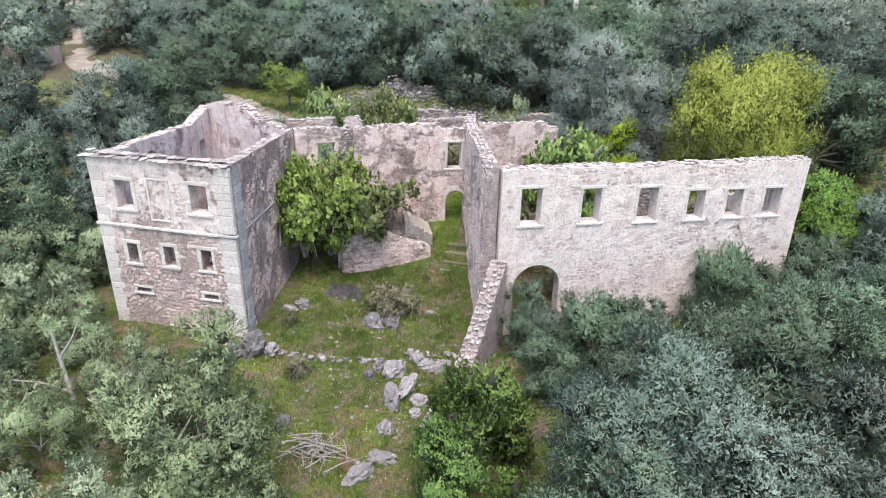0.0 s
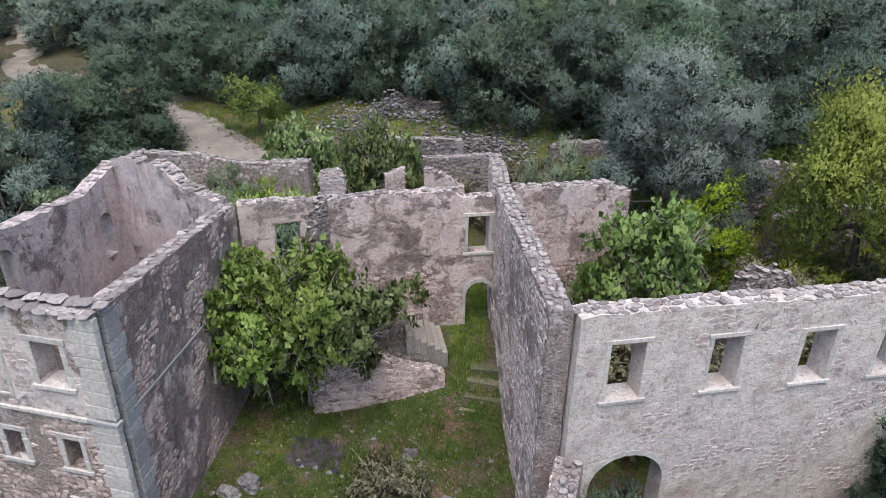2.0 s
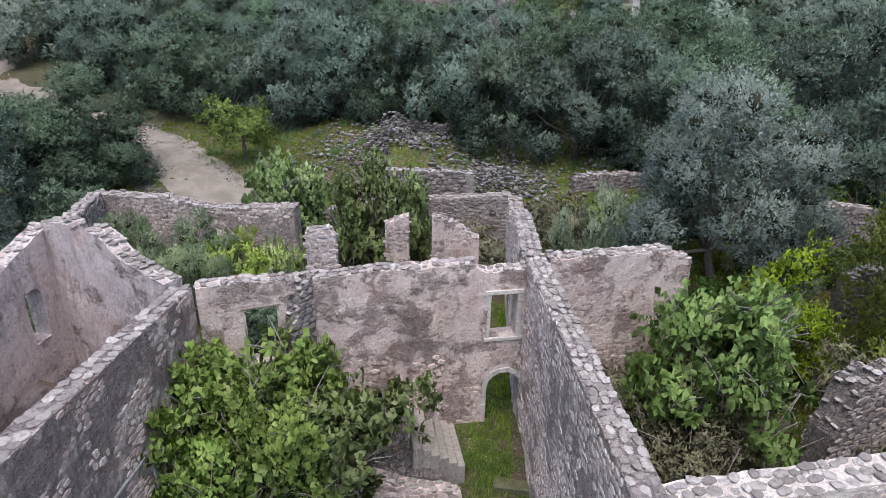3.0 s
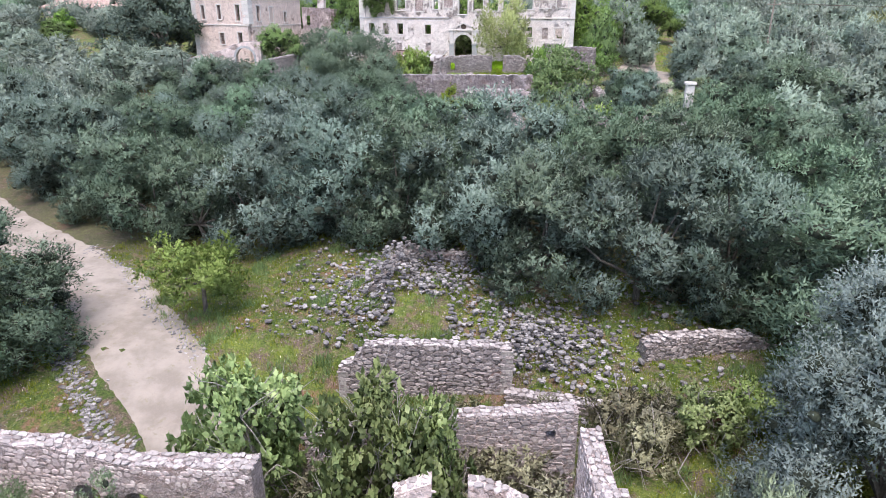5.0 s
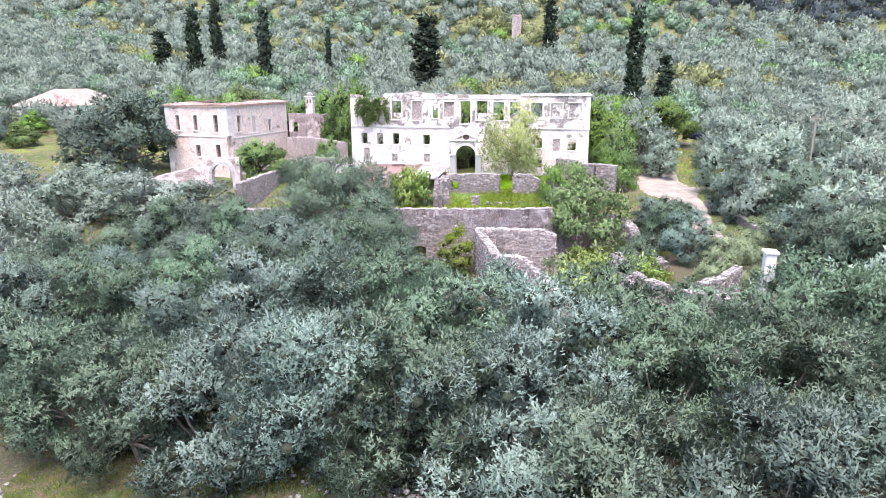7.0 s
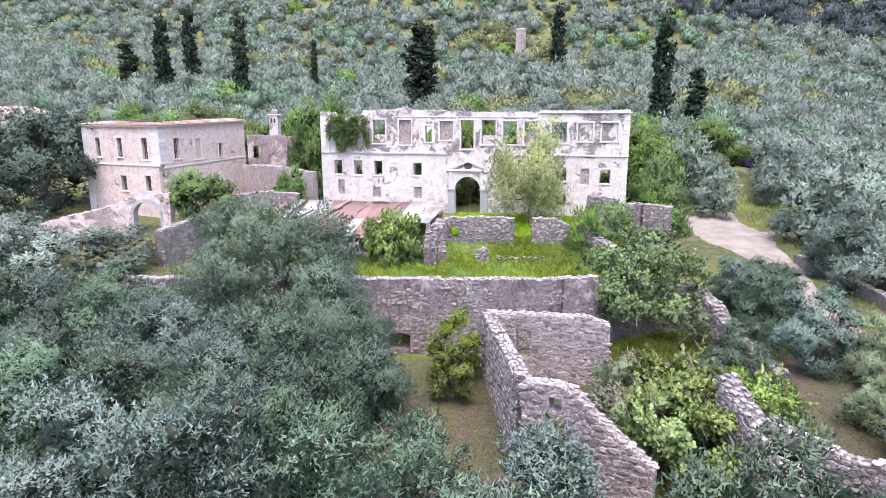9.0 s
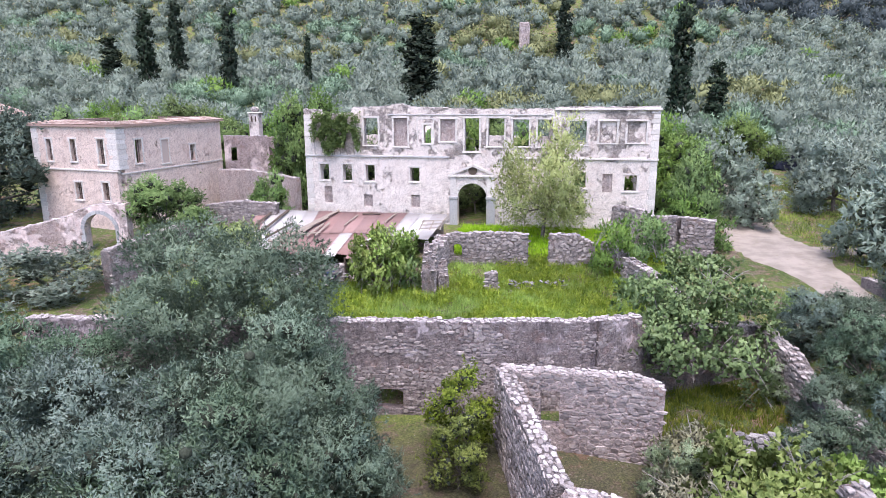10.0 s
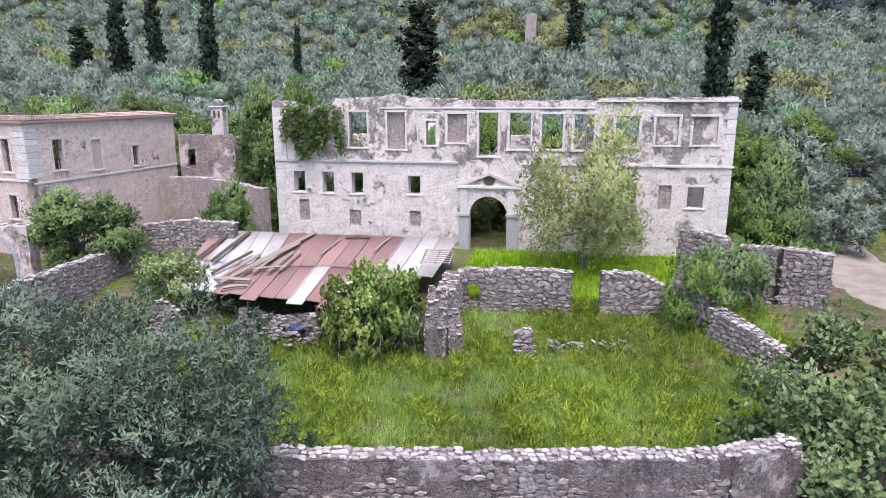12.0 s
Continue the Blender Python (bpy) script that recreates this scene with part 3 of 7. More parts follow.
        if arch:
            mid, half = (s0 + s1) / 2, (s1 - s0) / 2
            N = max(7, int(half * 9) | 1)
            for k in range(N):
                t0, t1 = math.pi * k / N + 0.012, math.pi * (k + 1) / N - 0.012
                bm = bmesh.new()
                vs = []
                for dd in (0.30, -out):
                    for t, rr in ((t0, 1.004), (t1, 1.004), (t1, 1 + w * 1.25 / half), (t0, 1 + w * 1.25 / half)):
                        s, z = mid - half * rr * math.cos(t), zt + (arch + half * (rr - 1)) * math.sin(t)
                        p = self.at(s, z, -dd)
                        vs.append(bm.verts.new(p))
                for q in ((0, 1, 2, 3), (7, 6, 5, 4), (0, 4, 5, 1), (1, 5, 6, 2), (2, 6, 7, 3), (3, 7, 4, 0)):
                    bm.faces.new([vs[i] for i in q])
                part("voussoir", bm, material, self.ob)

    def face_stones(self, s0, s1, z0, z1, size, material, label, keep=None, seed=1, proud=0.05, single=140, side=1):
        """Courses of uneven stones standing proud of the face (side -1: of the wall's other face), joined in one part past the first ones."""

        def at(s, z, out):
            return self.a + self.u * s + self.n * (side * (self.thick / 2 + out)) + Vector((0, 0, z))

        self.faced.add(side)
        r = random.Random(seed)
        verts, faces = [], []
        z = z0
        while z < z1:
            hh = size * r.uniform(0.42, 0.95)
            s = s0 + r.uniform(-size, 0)
            while s < s1:
                w = size * r.uniform(0.55, 1.7)
                lift = size * 1.1 * noise.noise((s * 0.9, z0 * 1.3 + z * 0.8, seed)) + hh * r.uniform(-0.3, 0.3)
                zc, sc = z + hh / 2 + lift, s + w / 2
                if s0 <= sc <= s1 and zc < self.top(sc) - 0.05 and (keep is None or keep(sc, zc)):
                    if single > 0:
                        single -= 1
                        ob = new("face_stone", r.choice(BLOCKS))
                        ob.parent = self.ob
                        c = at(sc, zc, 0)
                        ob.matrix_basis = Matrix(((self.u.x * w * r.uniform(0.8, 1.0), side * self.n.x * 0.13, 0, c.x), (self.u.y * w * 0.9, side * self.n.y * 0.13, 0, c.y), (0.22 * w * r.uniform(-1, 1), 0, hh * r.uniform(0.7, 1.2), c.z), (0, 0, 0, 1)))
                        s += w
                        continue
                    b = len(verts)
                    o = proud * r.uniform(0.25, 1.25)
                    turn = r.uniform(-0.25, 0.25)
                    ring = []
                    for q in range(6):
                        t = turn + math.pi * (q + 0.5) / 3 + r.uniform(-0.28, 0.28)
                        k = r.uniform(0.78, 1.08)
                        ring.append((sc + 0.61 * w * k * math.cos(t), zc + 0.63 * hh * k * math.sin(t)))
                    verts += [at(q, t, -0.04) for q, t in ring]
                    verts += [at(sc + (q - sc) * 0.76, zc + (t - zc) * 0.74, o + r.uniform(-0.3, 0.3) * proud) for q, t in ring]
                    faces.append(tuple(b + 6 + q for q in range(6)))
                    faces += [(b + q, b + (q + 1) % 6, b + 6 + (q + 1) % 6, b + 6 + q) for q in range(6)]
                s += w
            z += hh
        if verts:
            me = raw("stone_facing", verts, faces)
            ob = link("stone_facing", me, material, self.ob, label)
            ob["kind"] = "stuff"
            return ob


# ---- plants ----


def ball_shape(level):
    bm = bmesh.new()
    bmesh.ops.create_icosphere(bm, subdivisions=level, radius=1.0)
    bm.verts.ensure_lookup_table()
    v = np.array([p.co[:] for p in bm.verts])
    f = np.array([[p.index for p in q.verts] for q in bm.faces], dtype=np.int32)
    bm.free()
    return v, f


BALL_V, BALL_F = ball_shape(1)


def leaf_mesh(name, P, D, length, width, rng, out=None, kite=False, cores=(), lean=0.3, inner=False):
    """Leaves at the points P that grow along D and face out: slender three-cornered blades, or broad kites. cores:
    (centre, radius) of the dense growth inside; inner: coloured dark as the crown's shade.
    """
    n = len(P)
    D = D / np.maximum(np.linalg.norm(D, axis=1, keepdims=True), 1e-6)
    R = rng.normal(size=(n, 3))
    if out is not None:
        R = R * 0.6 + out
    S = np.cross(D, R)
    S /= np.maximum(np.linalg.norm(S, axis=1, keepdims=True), 1e-6)
    L = (length * rng.uniform(0.6, 1.35, n))[:, None]
    Wd = (width * rng.uniform(0.7, 1.3, n))[:, None]
    if kite:
        B = np.cross(S, D)
        mid = P + D * L * 0.45 - B * L * 0.08
        V = np.stack([P, mid + S * Wd / 2, P + D * L, mid - S * Wd / 2], 1).reshape(-1, 3)
    else:
        V = np.stack([P + S * Wd / 2, P + D * L, P - S * Wd / 2], 1).reshape(-1, 3)
    k = 4 if kite else 3
    loops = np.arange(k * n, dtype=np.int32)
    starts = np.arange(0, k * n, k, dtype=np.int32)
    if out is not None:
        # leaves of one clump lean the same way: round the shading over the clump
        N = out + np.array([0, 0, 0.15]) + rng.normal(size=(n, 3)) * lean
        N /= np.linalg.norm(N, axis=1, keepdims=True)
        N = np.repeat(N, k, axis=0)
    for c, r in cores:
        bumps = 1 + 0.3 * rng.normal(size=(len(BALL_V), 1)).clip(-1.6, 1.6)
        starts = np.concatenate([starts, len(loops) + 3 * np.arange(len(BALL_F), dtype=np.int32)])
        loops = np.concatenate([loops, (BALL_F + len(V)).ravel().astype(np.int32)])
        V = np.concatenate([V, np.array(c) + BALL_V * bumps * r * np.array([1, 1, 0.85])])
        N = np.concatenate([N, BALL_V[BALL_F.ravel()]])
    me = bpy.data.meshes.new(name)
    me.vertices.add(len(V))
    me.vertices.foreach_set("co", V.astype(np.float32).ravel())
    me.loops.add(len(loops))
    me.loops.foreach_set("vertex_index", loops)
    me.polygons.add(len(starts))
    me.polygons.foreach_set("loop_start", starts)
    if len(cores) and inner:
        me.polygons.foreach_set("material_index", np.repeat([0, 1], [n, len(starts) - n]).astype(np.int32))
    me.update(calc_edges=True)
    if out is not None:
        me.normals_split_custom_set(N.tolist())
    return me


def crown_points(rng, clumps, n, up=0.35, spray=9, reach=0.45):
    """Leaves in sprays on a crown built of round clumps (centre, radius): places, directions, ways out, and the clump of each."""
    C = np.array([c[0] for c in clumps])
    R = np.array([c[1] for c in clumps])
    m = n // spray
    pick = rng.choice(len(C), m, p=R ** 2 / (R ** 2).sum())
    d = rng.normal(size=(m, 3))
    d[:, 2] = d[:, 2] * 0.9 + 0.25
    d /= np.linalg.norm(d, axis=1, keepdims=True)
    rad = R[pick] * rng.uniform(0.35, 1.0, m) * (1 + 0.12 * rng.normal(size=m))
    base = C[pick] + d * rad[:, None] * np.array([1, 1, 0.85])
    shoot = d * 0.6 + np.array([0, 0, up * 1.6]) + rng.normal(size=(m, 3)) * 0.3
    shoot /= np.linalg.norm(shoot, axis=1, keepdims=True)
    # sprays stand outwards from the clump, leaves alternate along them
    long = reach * R[pick] * rng.uniform(0.5, 1.3, m)
    k = np.repeat(np.arange(m), spray)
    f = np.tile(np.linspace(0.0, 1.0, spray), m)
    P = base[k] + shoot[k] * (long[k] * f)[:, None] + rng.normal(size=(len(k), 3)) * (0.10 * R[pick][k] * (1.2 - f))[:, None]
    D = shoot[k] * 0.55 + rng.normal(size=(len(k), 3)) * 0.5
    return P, D, d[k], pick[k]


def limb(bm, pts, r0, r1, sides=6):
    rings = []
    for i, p in enumerate(pts):
        t = Vector(pts[min(i + 1, len(pts) - 1)]) - Vector(pts[max(i - 1, 0)])
        q = t.to_track_quat("Z", "Y").to_matrix()
        r = r0 + (r1 - r0) * i / (len(pts) - 1)
        rings.append([bm.verts.new(Vector(p) + q @ Vector((r * math.cos(2 * math.pi * k / sides), r * math.sin(2 * math.pi * k / sides), 0))) for k in range(sides)])
    for a, b in zip(rings, rings[1:]):
        for k in range(sides):
            bm.faces.new((a[k], a[(k + 1) % sides], b[(k + 1) % sides], b[k]))
    bm.faces.new(rings[-1])
    bm.faces.new(rings[0][::-1])


def tree_kind(seed, radius, tall, bare, nclump, nleaf, length, width, leaf_mat, bark_mat, name, label, category, clump=0.36, squash=0.8, trunk_r=0.2, stems=1, core=0.42, kite=False, lobes=11, twigs=0):
    """One tree at the origin: a trunk with limbs and a crown of leafy clumps. bare: height of the crown's underside."""
    rng = np.random.default_rng(seed)
    r = random.Random(seed)
    # a few big boughs round a dome, each bearing leafy clumps
    boughs = []
    for i in range(lobes):
        a = 2.4 * i + rng.uniform(-0.4, 0.4)
        f = ((i + 0.5) / lobes) ** 1.3
        girth = math.sqrt(max(0.06, 1 - (max(0.0, f - 0.3) / 0.72) ** 2)) * (0.84 + 0.16 * min(1.0, f / 0.25))
        k = rng.uniform(0.52, 0.74) * girth
        boughs.append((np.array([math.cos(a) * radius * k, math.sin(a) * radius * k, bare + (tall - bare) * (0.05 + 0.78 * f)]), radius * rng.uniform(0.32, 0.5)))
    clumps, facing = [], []
    for i in range(nclump):
        b, br = boughs[rng.integers(lobes)]
        d = rng.normal(size=3) + np.array([*(b[:2] / radius), 0.3]) * 0.7
        d /= np.linalg.norm(d)
        clumps.append((b + d * br * rng.uniform(0.55, 1.05) * np.array([1, 1, 0.9]), radius * clump * rng.uniform(0.5, 1.4)))
        facing.append(d)
    P, D, out, pick = crown_points(rng, clumps, nleaf)
    whole = (P - np.array([0, 0, bare + (tall - bare) * 0.4])) / np.array([radius, radius, (tall - bare) * 0.6])
    out = out * 0.45 + np.array(facing)[pick] * 0.6 + whole * 0.35
    # dark-coloured lumps put the crown's inner shade in
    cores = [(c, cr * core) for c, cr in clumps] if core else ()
    root = thing(name, label, category)
    for k in range(stems):
        bm = bmesh.new()
        a0 = r.uniform(0, 6.3)
        lean = Vector((math.cos(a0), math.sin(a0), 0)) * (0.12 * radius if stems == 1 else 0.3 * radius)
        hz = (tall - bare) / 2
        fork = Vector((lean.x, lean.y, bare * 0.9 + 0.3 * hz))
        limb(bm, [Vector((lean.x * 0.15, lean.y * 0.15, -0.4)), lean * 0.3 + Vector((0.05, 0, bare * 0.35)), fork], trunk_r, trunk_r * 0.65, 8)
        for c, cr in r.sample(clumps, min(len(clumps), 9 if stems == 1 else 4)):
            c = Vector(c)
            mid = fork.lerp(c, 0.5) + Vector((r.uniform(-.3, .3), r.uniform(-.3, .3), -0.25))
            limb(bm, [fork, mid, c], trunk_r * 0.45, trunk_r * 0.1, 5)
        part("trunk" if stems == 1 else "stem", bm, bark_mat, root)
    bm = bmesh.new()
    for k in range(twigs):
        # bare shoots, rising from the crown or hanging under it
        c, cr = r.choice(clumps)
        c = Vector(c)
        d = Vector((r.gauss(0, 1), r.gauss(0, 1), r.choice((0.9, -1.3)))).normalized() * r.uniform(0.7, 1.5)
        limb(bm, [c, c + d * 0.5 + Vector((0, 0, 0.08)), c + d], 0.024, 0.009, 4)
        limb(bm, [c + d * 0.5, c + d * 0.8 + Vector((r.uniform(-.2, .2), r.uniform(-.2, .2), -0.1))], 0.01, 0.004, 4)
    if twigs:
        part("twig_growth", bm, bark_mat, root)["kind"] = "stuff"
    else:
        bm.free()
    link("crown", leaf_mesh("crown", P, D, length, width, rng, out, kite, cores, 0.22, True), leaf_mat, root).data.materials.append(M_CROWN_SHADE)
    return root


def plant(kind, x, y, size=1.0, turn=0.0, tall=None, sink=0.05, z=None, label=""):
    m = Matrix.Translation((x, y, (height(x, y) if z is None else z) - sink)) @ Matrix.Rotation(turn, 4, "Z") @ Matrix.Diagonal((size, size, tall or size, 1))
    ob = copy_thing(kind, m)
    if label:
        ob["label"] = label
    return ob


OL = "grey-green olive tree with a billowing crown in rough grass"
NEAR_OLIVES = [tree_kind(11 + i, 3.6, 7.4, 0.3, 150, 62000, 0.14, 0.055, (M_OLIVE2, M_OLIVE)[i], M_BARK, "olive_tree", OL, "olive tree", trunk_r=0.2, clump=0.19, core=0.36, lobes=14) for i in range(2)]
OLIVES = [tree_kind(15 + i, 4.0, 8.0, 0.2, 100, 34000, 0.215, 0.08, (M_OLIVE, M_OLIVE2, M_OLIVE, M_OLIVE2, M_OLIVE)[i], M_BARK, "olive_tree", OL, "olive tree", trunk_r=0.24, clump=0.21, core=0.36, lobes=12) for i in range(5)]
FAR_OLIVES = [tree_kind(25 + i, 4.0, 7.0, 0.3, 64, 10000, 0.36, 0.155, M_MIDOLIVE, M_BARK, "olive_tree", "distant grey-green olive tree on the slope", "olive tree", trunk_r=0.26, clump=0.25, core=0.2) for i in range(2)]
GREY_OLIVE = tree_kind(41, 5.0, 10.4, 0.3, 190, 110000, 0.14, 0.052, M_OLIVE3, M_BARK, "olive_tree", "broad silver-grey olive with a billowing crown behind the ruin", "olive tree", trunk_r=0.3, clump=0.17, core=0.36, lobes=13)
FRESH_TREE = tree_kind(59, 2.5, 4.9, 1.7, 44, 8500, 0.19, 0.11, M_FIG, M_BARK, "broadleaf_tree", "small light green tree with a dark leaning trunk", "tree", trunk_r=0.17, clump=0.26, core=0.0)
FIG_BIG = tree_kind(47, 3.9, 6.6, 0.9, 90, 19000, 0.21, 0.17, M_FIGGREY, M_TWIG, "fig_tree", "spreading grey-green fig with pale stems over the terrace corner", "fig tree", trunk_r=0.11, stems=6, clump=0.2, core=0.0, kite=True, twigs=120)
GOLD = tree_kind(43, 1.9, 6.4, 0.3, 60, 11000, 0.15, 0.09, M_GOLDBUSH, M_BARK, "broadleaf_tree", "dense golden-green bushy tree behind the roofless wing", "tree", trunk_r=0.1, clump=0.3, core=0.4)
FIGS = [tree_kind(31 + i, 2.6, 4.0, 0.8, 46, 6500, 0.24, 0.20, M_FIG, M_TWIG, "fig_tree", "spreading fig tree with broad young leaves and pale bare twigs", "fig tree", trunk_r=0.09, stems=5, clump=0.24, core=0.0, kite=True, twigs=150) for i in range(3)]
BROAD = [tree_kind(51 + i, 3.2, 6.2, 1.0, 70, 21000, 0.21, 0.12, M_FRESH, M_BARK, "broadleaf_tree", "fresh green broad-leaved tree in spring leaf", "tree", trunk_r=0.18, clump=0.26) for i in range(2)]
LIGHT = tree_kind(57, 3.4, 6.2, 1.2, 90, 17000, 0.19, 0.085, M_LIGHT, M_BARK, "broadleaf_tree", "slender light green tree before the mansion's front", "tree", trunk_r=0.16, clump=0.24, core=0.0)
YELLOW = tree_kind(61, 3.6, 6.4, 2.2, 110, 60000, 0.13, 0.085, M_YELLOW, M_BARK, "broadleaf_tree", "yellow-green broad-leaved tree in new leaf with forked trunk", "tree", trunk_r=0.2, clump=0.24, core=0.0)
SHRUBS = [tree_kind(71 + i, 1.3, 1.9, 0.1, 26, 3400, 0.15, 0.08, m, M_TWIG, "shrub", lab, "shrub", trunk_r=0.04, stems=4, clump=0.34, core=0.0, twigs=16) for i, (m, lab) in enumerate(((M_SCRUB, "grey-green thorny shrub with dry twigs"), (M_FRESH, "bushy bright green shrub in rough grass"), (M_YELLOW, "yellow-green flowering shrub in weeds")))]
CYPRESS = tree_kind(91, 1.15, 14, 0.1, 190, 6500, 0.4, 0.22, M_CYPRESS, M_BARK, "cypress_tree", "tall dark columnar cypress on the hillside", "cypress tree", trunk_r=0.2, clump=0.5, lobes=70)
OAK = tree_kind(95, 8.0, 12.0, 0.6, 110, 34000, 0.36, 0.17, M_OAK, M_BARK, "holm_oak", "large dark evergreen oak with a dense rounded crown", "oak tree", trunk_r=0.5, clump=0.17, lobes=18)
SPARSE = [tree_kind(101 + i, 3.4, 5.6, 0.5, 70, 30000, 0.16, 0.065, M_SAGE, M_TWIG, "olive_tree", "thin sage-green young olive with branches showing", "olive tree", trunk_r=0.14, stems=3, clump=0.2, core=0.3) for i in range(2)]
CLOSE = tree_kind(111, 5.6, 9.4, 0.2, 420, 170000, 0.15, 0.056, M_OLIVE2, M_BARK, "olive_tree", "great grey-green olive with a spreading crown by the terrace", "olive tree", trunk_r=0.3, clump=0.13, core=0.0, lobes=19)
KINDS = [FRESH_TREE, FIG_BIG, GREY_OLIVE, GOLD, CLOSE, *SPARSE, LIGHT, *FAR_OLIVES, OAK, *NEAR_OLIVES, *OLIVES, *FIGS, *BROAD, YELLOW, *SHRUBS, CYPRESS]

# ---- the first ruined house ----
M_TIMBER = plain("grey_weathered_timber", (0.30, 0.25, 0.21), 0.9)
M_STEP = stone_stuff("worn_grey_step", (0.27, 0.24, 0.22), (0.40, 0.36, 0.335), lichen=(0.20, 0.19, 0.15))
M_MOSSY = stone_stuff("mossy_dark_stone", (0.10, 0.10, 0.06), (0.22, 0.20, 0.13), lichen=(0.12, 0.17, 0.05))
# old timber; also colours the shade of the portal's hole and smoke slots
M_DARKWOOD_AND_SHADE = plain("dark_old_timber_and_hole_shade", (0.10, 0.075, 0.06), 0.9)
M_PATCH = masonry("pale_rose_plaster_patch", (0.76, 0.615, 0.56), (0.30, 0.22, 0.20), (0.48, 0.37, 0.34), (0.46, 0.38, 0.36), bare=(0.36, 0.5), stain=0.4)
ruin = thing("ruined_house", "roofless two-storey stone house ruin round a grassy courtyard", "ruin")
front = Wall(ruin, (-15.32, 34.06), (-7.59, 33.89), -5.6, ((0, 4.9), (7.8, 5.0)), 0.7,
    [(1.32, 2.28, 2.15, 3.74), (5.72, 6.71, 2.3, 3.84), (1.4, 2.02, -1.03, 0.12), (3.65, 4.31, -1.0, 0.16), (5.9, 6.54, -0.98, 0.22), (1.55, 2.42, -2.84, -2.58), (5.76, 6.6, -2.74, -2.48)], M_TOWER, ragged=0.05, slabs=True, coping=0.42)
for o in ((1.32, 2.28, 2.15, 3.74), (5.72, 6.71, 2.3, 3.84), (1.4, 2.02, -1.03, 0.12), (3.65, 4.31, -1.0, 0.16), (5.9, 6.54, -0.98, 0.22)):
    front.surround(*o, M_DRESSED, 0.2)
for o in ((1.55, 2.42, -2.84, -2.58), (5.76, 6.6, -2.74, -2.48)):
    front.surround(*o, M_DRESSED, 0.16)
# blind panel with a stone frame
for s0, s1, z0, z1 in ((3.2, 3.32, 1.6, 4.0), (4.45, 4.57, 1.6, 4.0), (3.324, 4.446, 3.88, 4.0), (3.324, 4.446, 1.6, 1.72)):
    front.slab("panel_frame", s0, s1, z0, z1, 0.03, 0.1, M_DRESSED)


def quoins(w, s0, s1, z0, z1, step, material, out=0.03, seed=3):
    r = random.Random(seed)
    z, k = z0, 0
    while z < z1 - 0.1:
        h = min(step * r.uniform(0.8, 1.2), z1 - z)
        long = 0.12 if k % 2 else 0.0
        a, b = (s0, s1 - long) if s0 < 1 else (s0 + long, s1)
        w.slab("quoin", a, b, z + 0.008, z + h - 0.008, out, 0.2, material, bevel=0.02)
        z, k = z + h, k + 1


quoins(front, -0.12, 0.72, -5.4, 4.85, 0.45, M_DRESSED)
quoins(front, 7.1, 8.1, -5.4, 1.05, 0.45, M_DRESSED, seed=5)
quoins(front, 7.15, 8.1, 1.3, 4.9, 0.45, M_DRESSED, seed=6)
front.slab("string_course", 0.74, 7.08, 1.1, 1.24, 0.09, 0.2, M_DRESSED)
front.slab("string_course", -0.22, 0.735, 1.1, 1.24, 0.10, 0.2, M_DRESSED)
front.slab("string_course", 7.085, 8.18, 1.1, 1.24, 0.10, 0.2, M_GREYSTONE)
# tilted eaves slates along the front
r = random.Random(8)
s = -0.35
while s < 8.1:
    w = r.uniform(0.35, 0.6)
    put_stone("eaves_slate", r.choice(SLABS), front.ob, front.at(s, 4.98 + r.uniform(-0.03, 0.05), -0.05), (w * 1.15, 0.75, 0.22), math.atan2(front.u.y, front.u.x), 0.12, r)
    put_stone("eaves_slate", r.choice(SLABS), front.ob, front.at(s + 0.2, 5.12 + r.uniform(-0.03, 0.05), -0.45), (w * 1.2, 0.65, 0.2), math.atan2(front.u.y, front.u.x), 0.15, r)
    s += w
tower_e = Wall(ruin, (-7.6, 34.25), (-8.4, 43.3), -5.6, ((0, 5.0), (9.3, 4.6)), 0.7, [(5.5, 6.4, -1.8, 0.3)], M_SIDE, ragged=0.05, slabs=True, coping=0.34)
tower_e.slab("string_course", 0.0, 5.0, 1.12, 1.22, 0.05, 0.15, M_GREYSTONE)
tower_e.surround(5.5, 6.4, -1.8, 0.3, M_DRESSED, 0.18, sill=False)
quoins(tower_e, -0.35, 0.45, -5.4, 4.9, 0.45, M_GREYSTONE, seed=9)
tower_n = Wall(ruin, (-8.75, 43.4), (-15.0, 45.6), -5.6, ((0, 4.75), (2.0, 5.0), (3.2, 5.7), (4.1, 5.75), (4.25, 4.7), (4.75, 4.7), (4.9, 5.8), (6.6, 5.4)), 0.7, (), M_INSIDE)
tower_w = Wall(ruin, (-15.35, 45.5), (-15.1, 34.42), -5.6, ((0, 5.3), (2.6, 4.5), (6, 4.7), (11, 4.9)), 0.7, [(1.1, 1.9, 1.2, 3.3, 0.4), (6.8, 7.7, 2.0, 4.05, 0.45)], M_INSIDE, slabs=True)
# charred floor beams and rubble inside the tower
r = random.Random(12)
for i in range(7):
    bm = bmesh.new()
    x = -14.6 + r.uniform(0, 1.5)
    limb(bm, [(x, 35 + i * 1.3, 0.6 + r.uniform(-0.8, 0.3)), (-8.4 - r.uniform(0, 2), 35.5 + i * 1.3 + r.uniform(-1, 1), -0.4 + r.uniform(-0.8, 0.3))], 0.11, 0.10, 4)
    tagged(part("floor_beam", bm, M_DARKWOOD_AND_SHADE), "charred broken floor beam fallen inside the roofless tower", "beam", "tower beams")
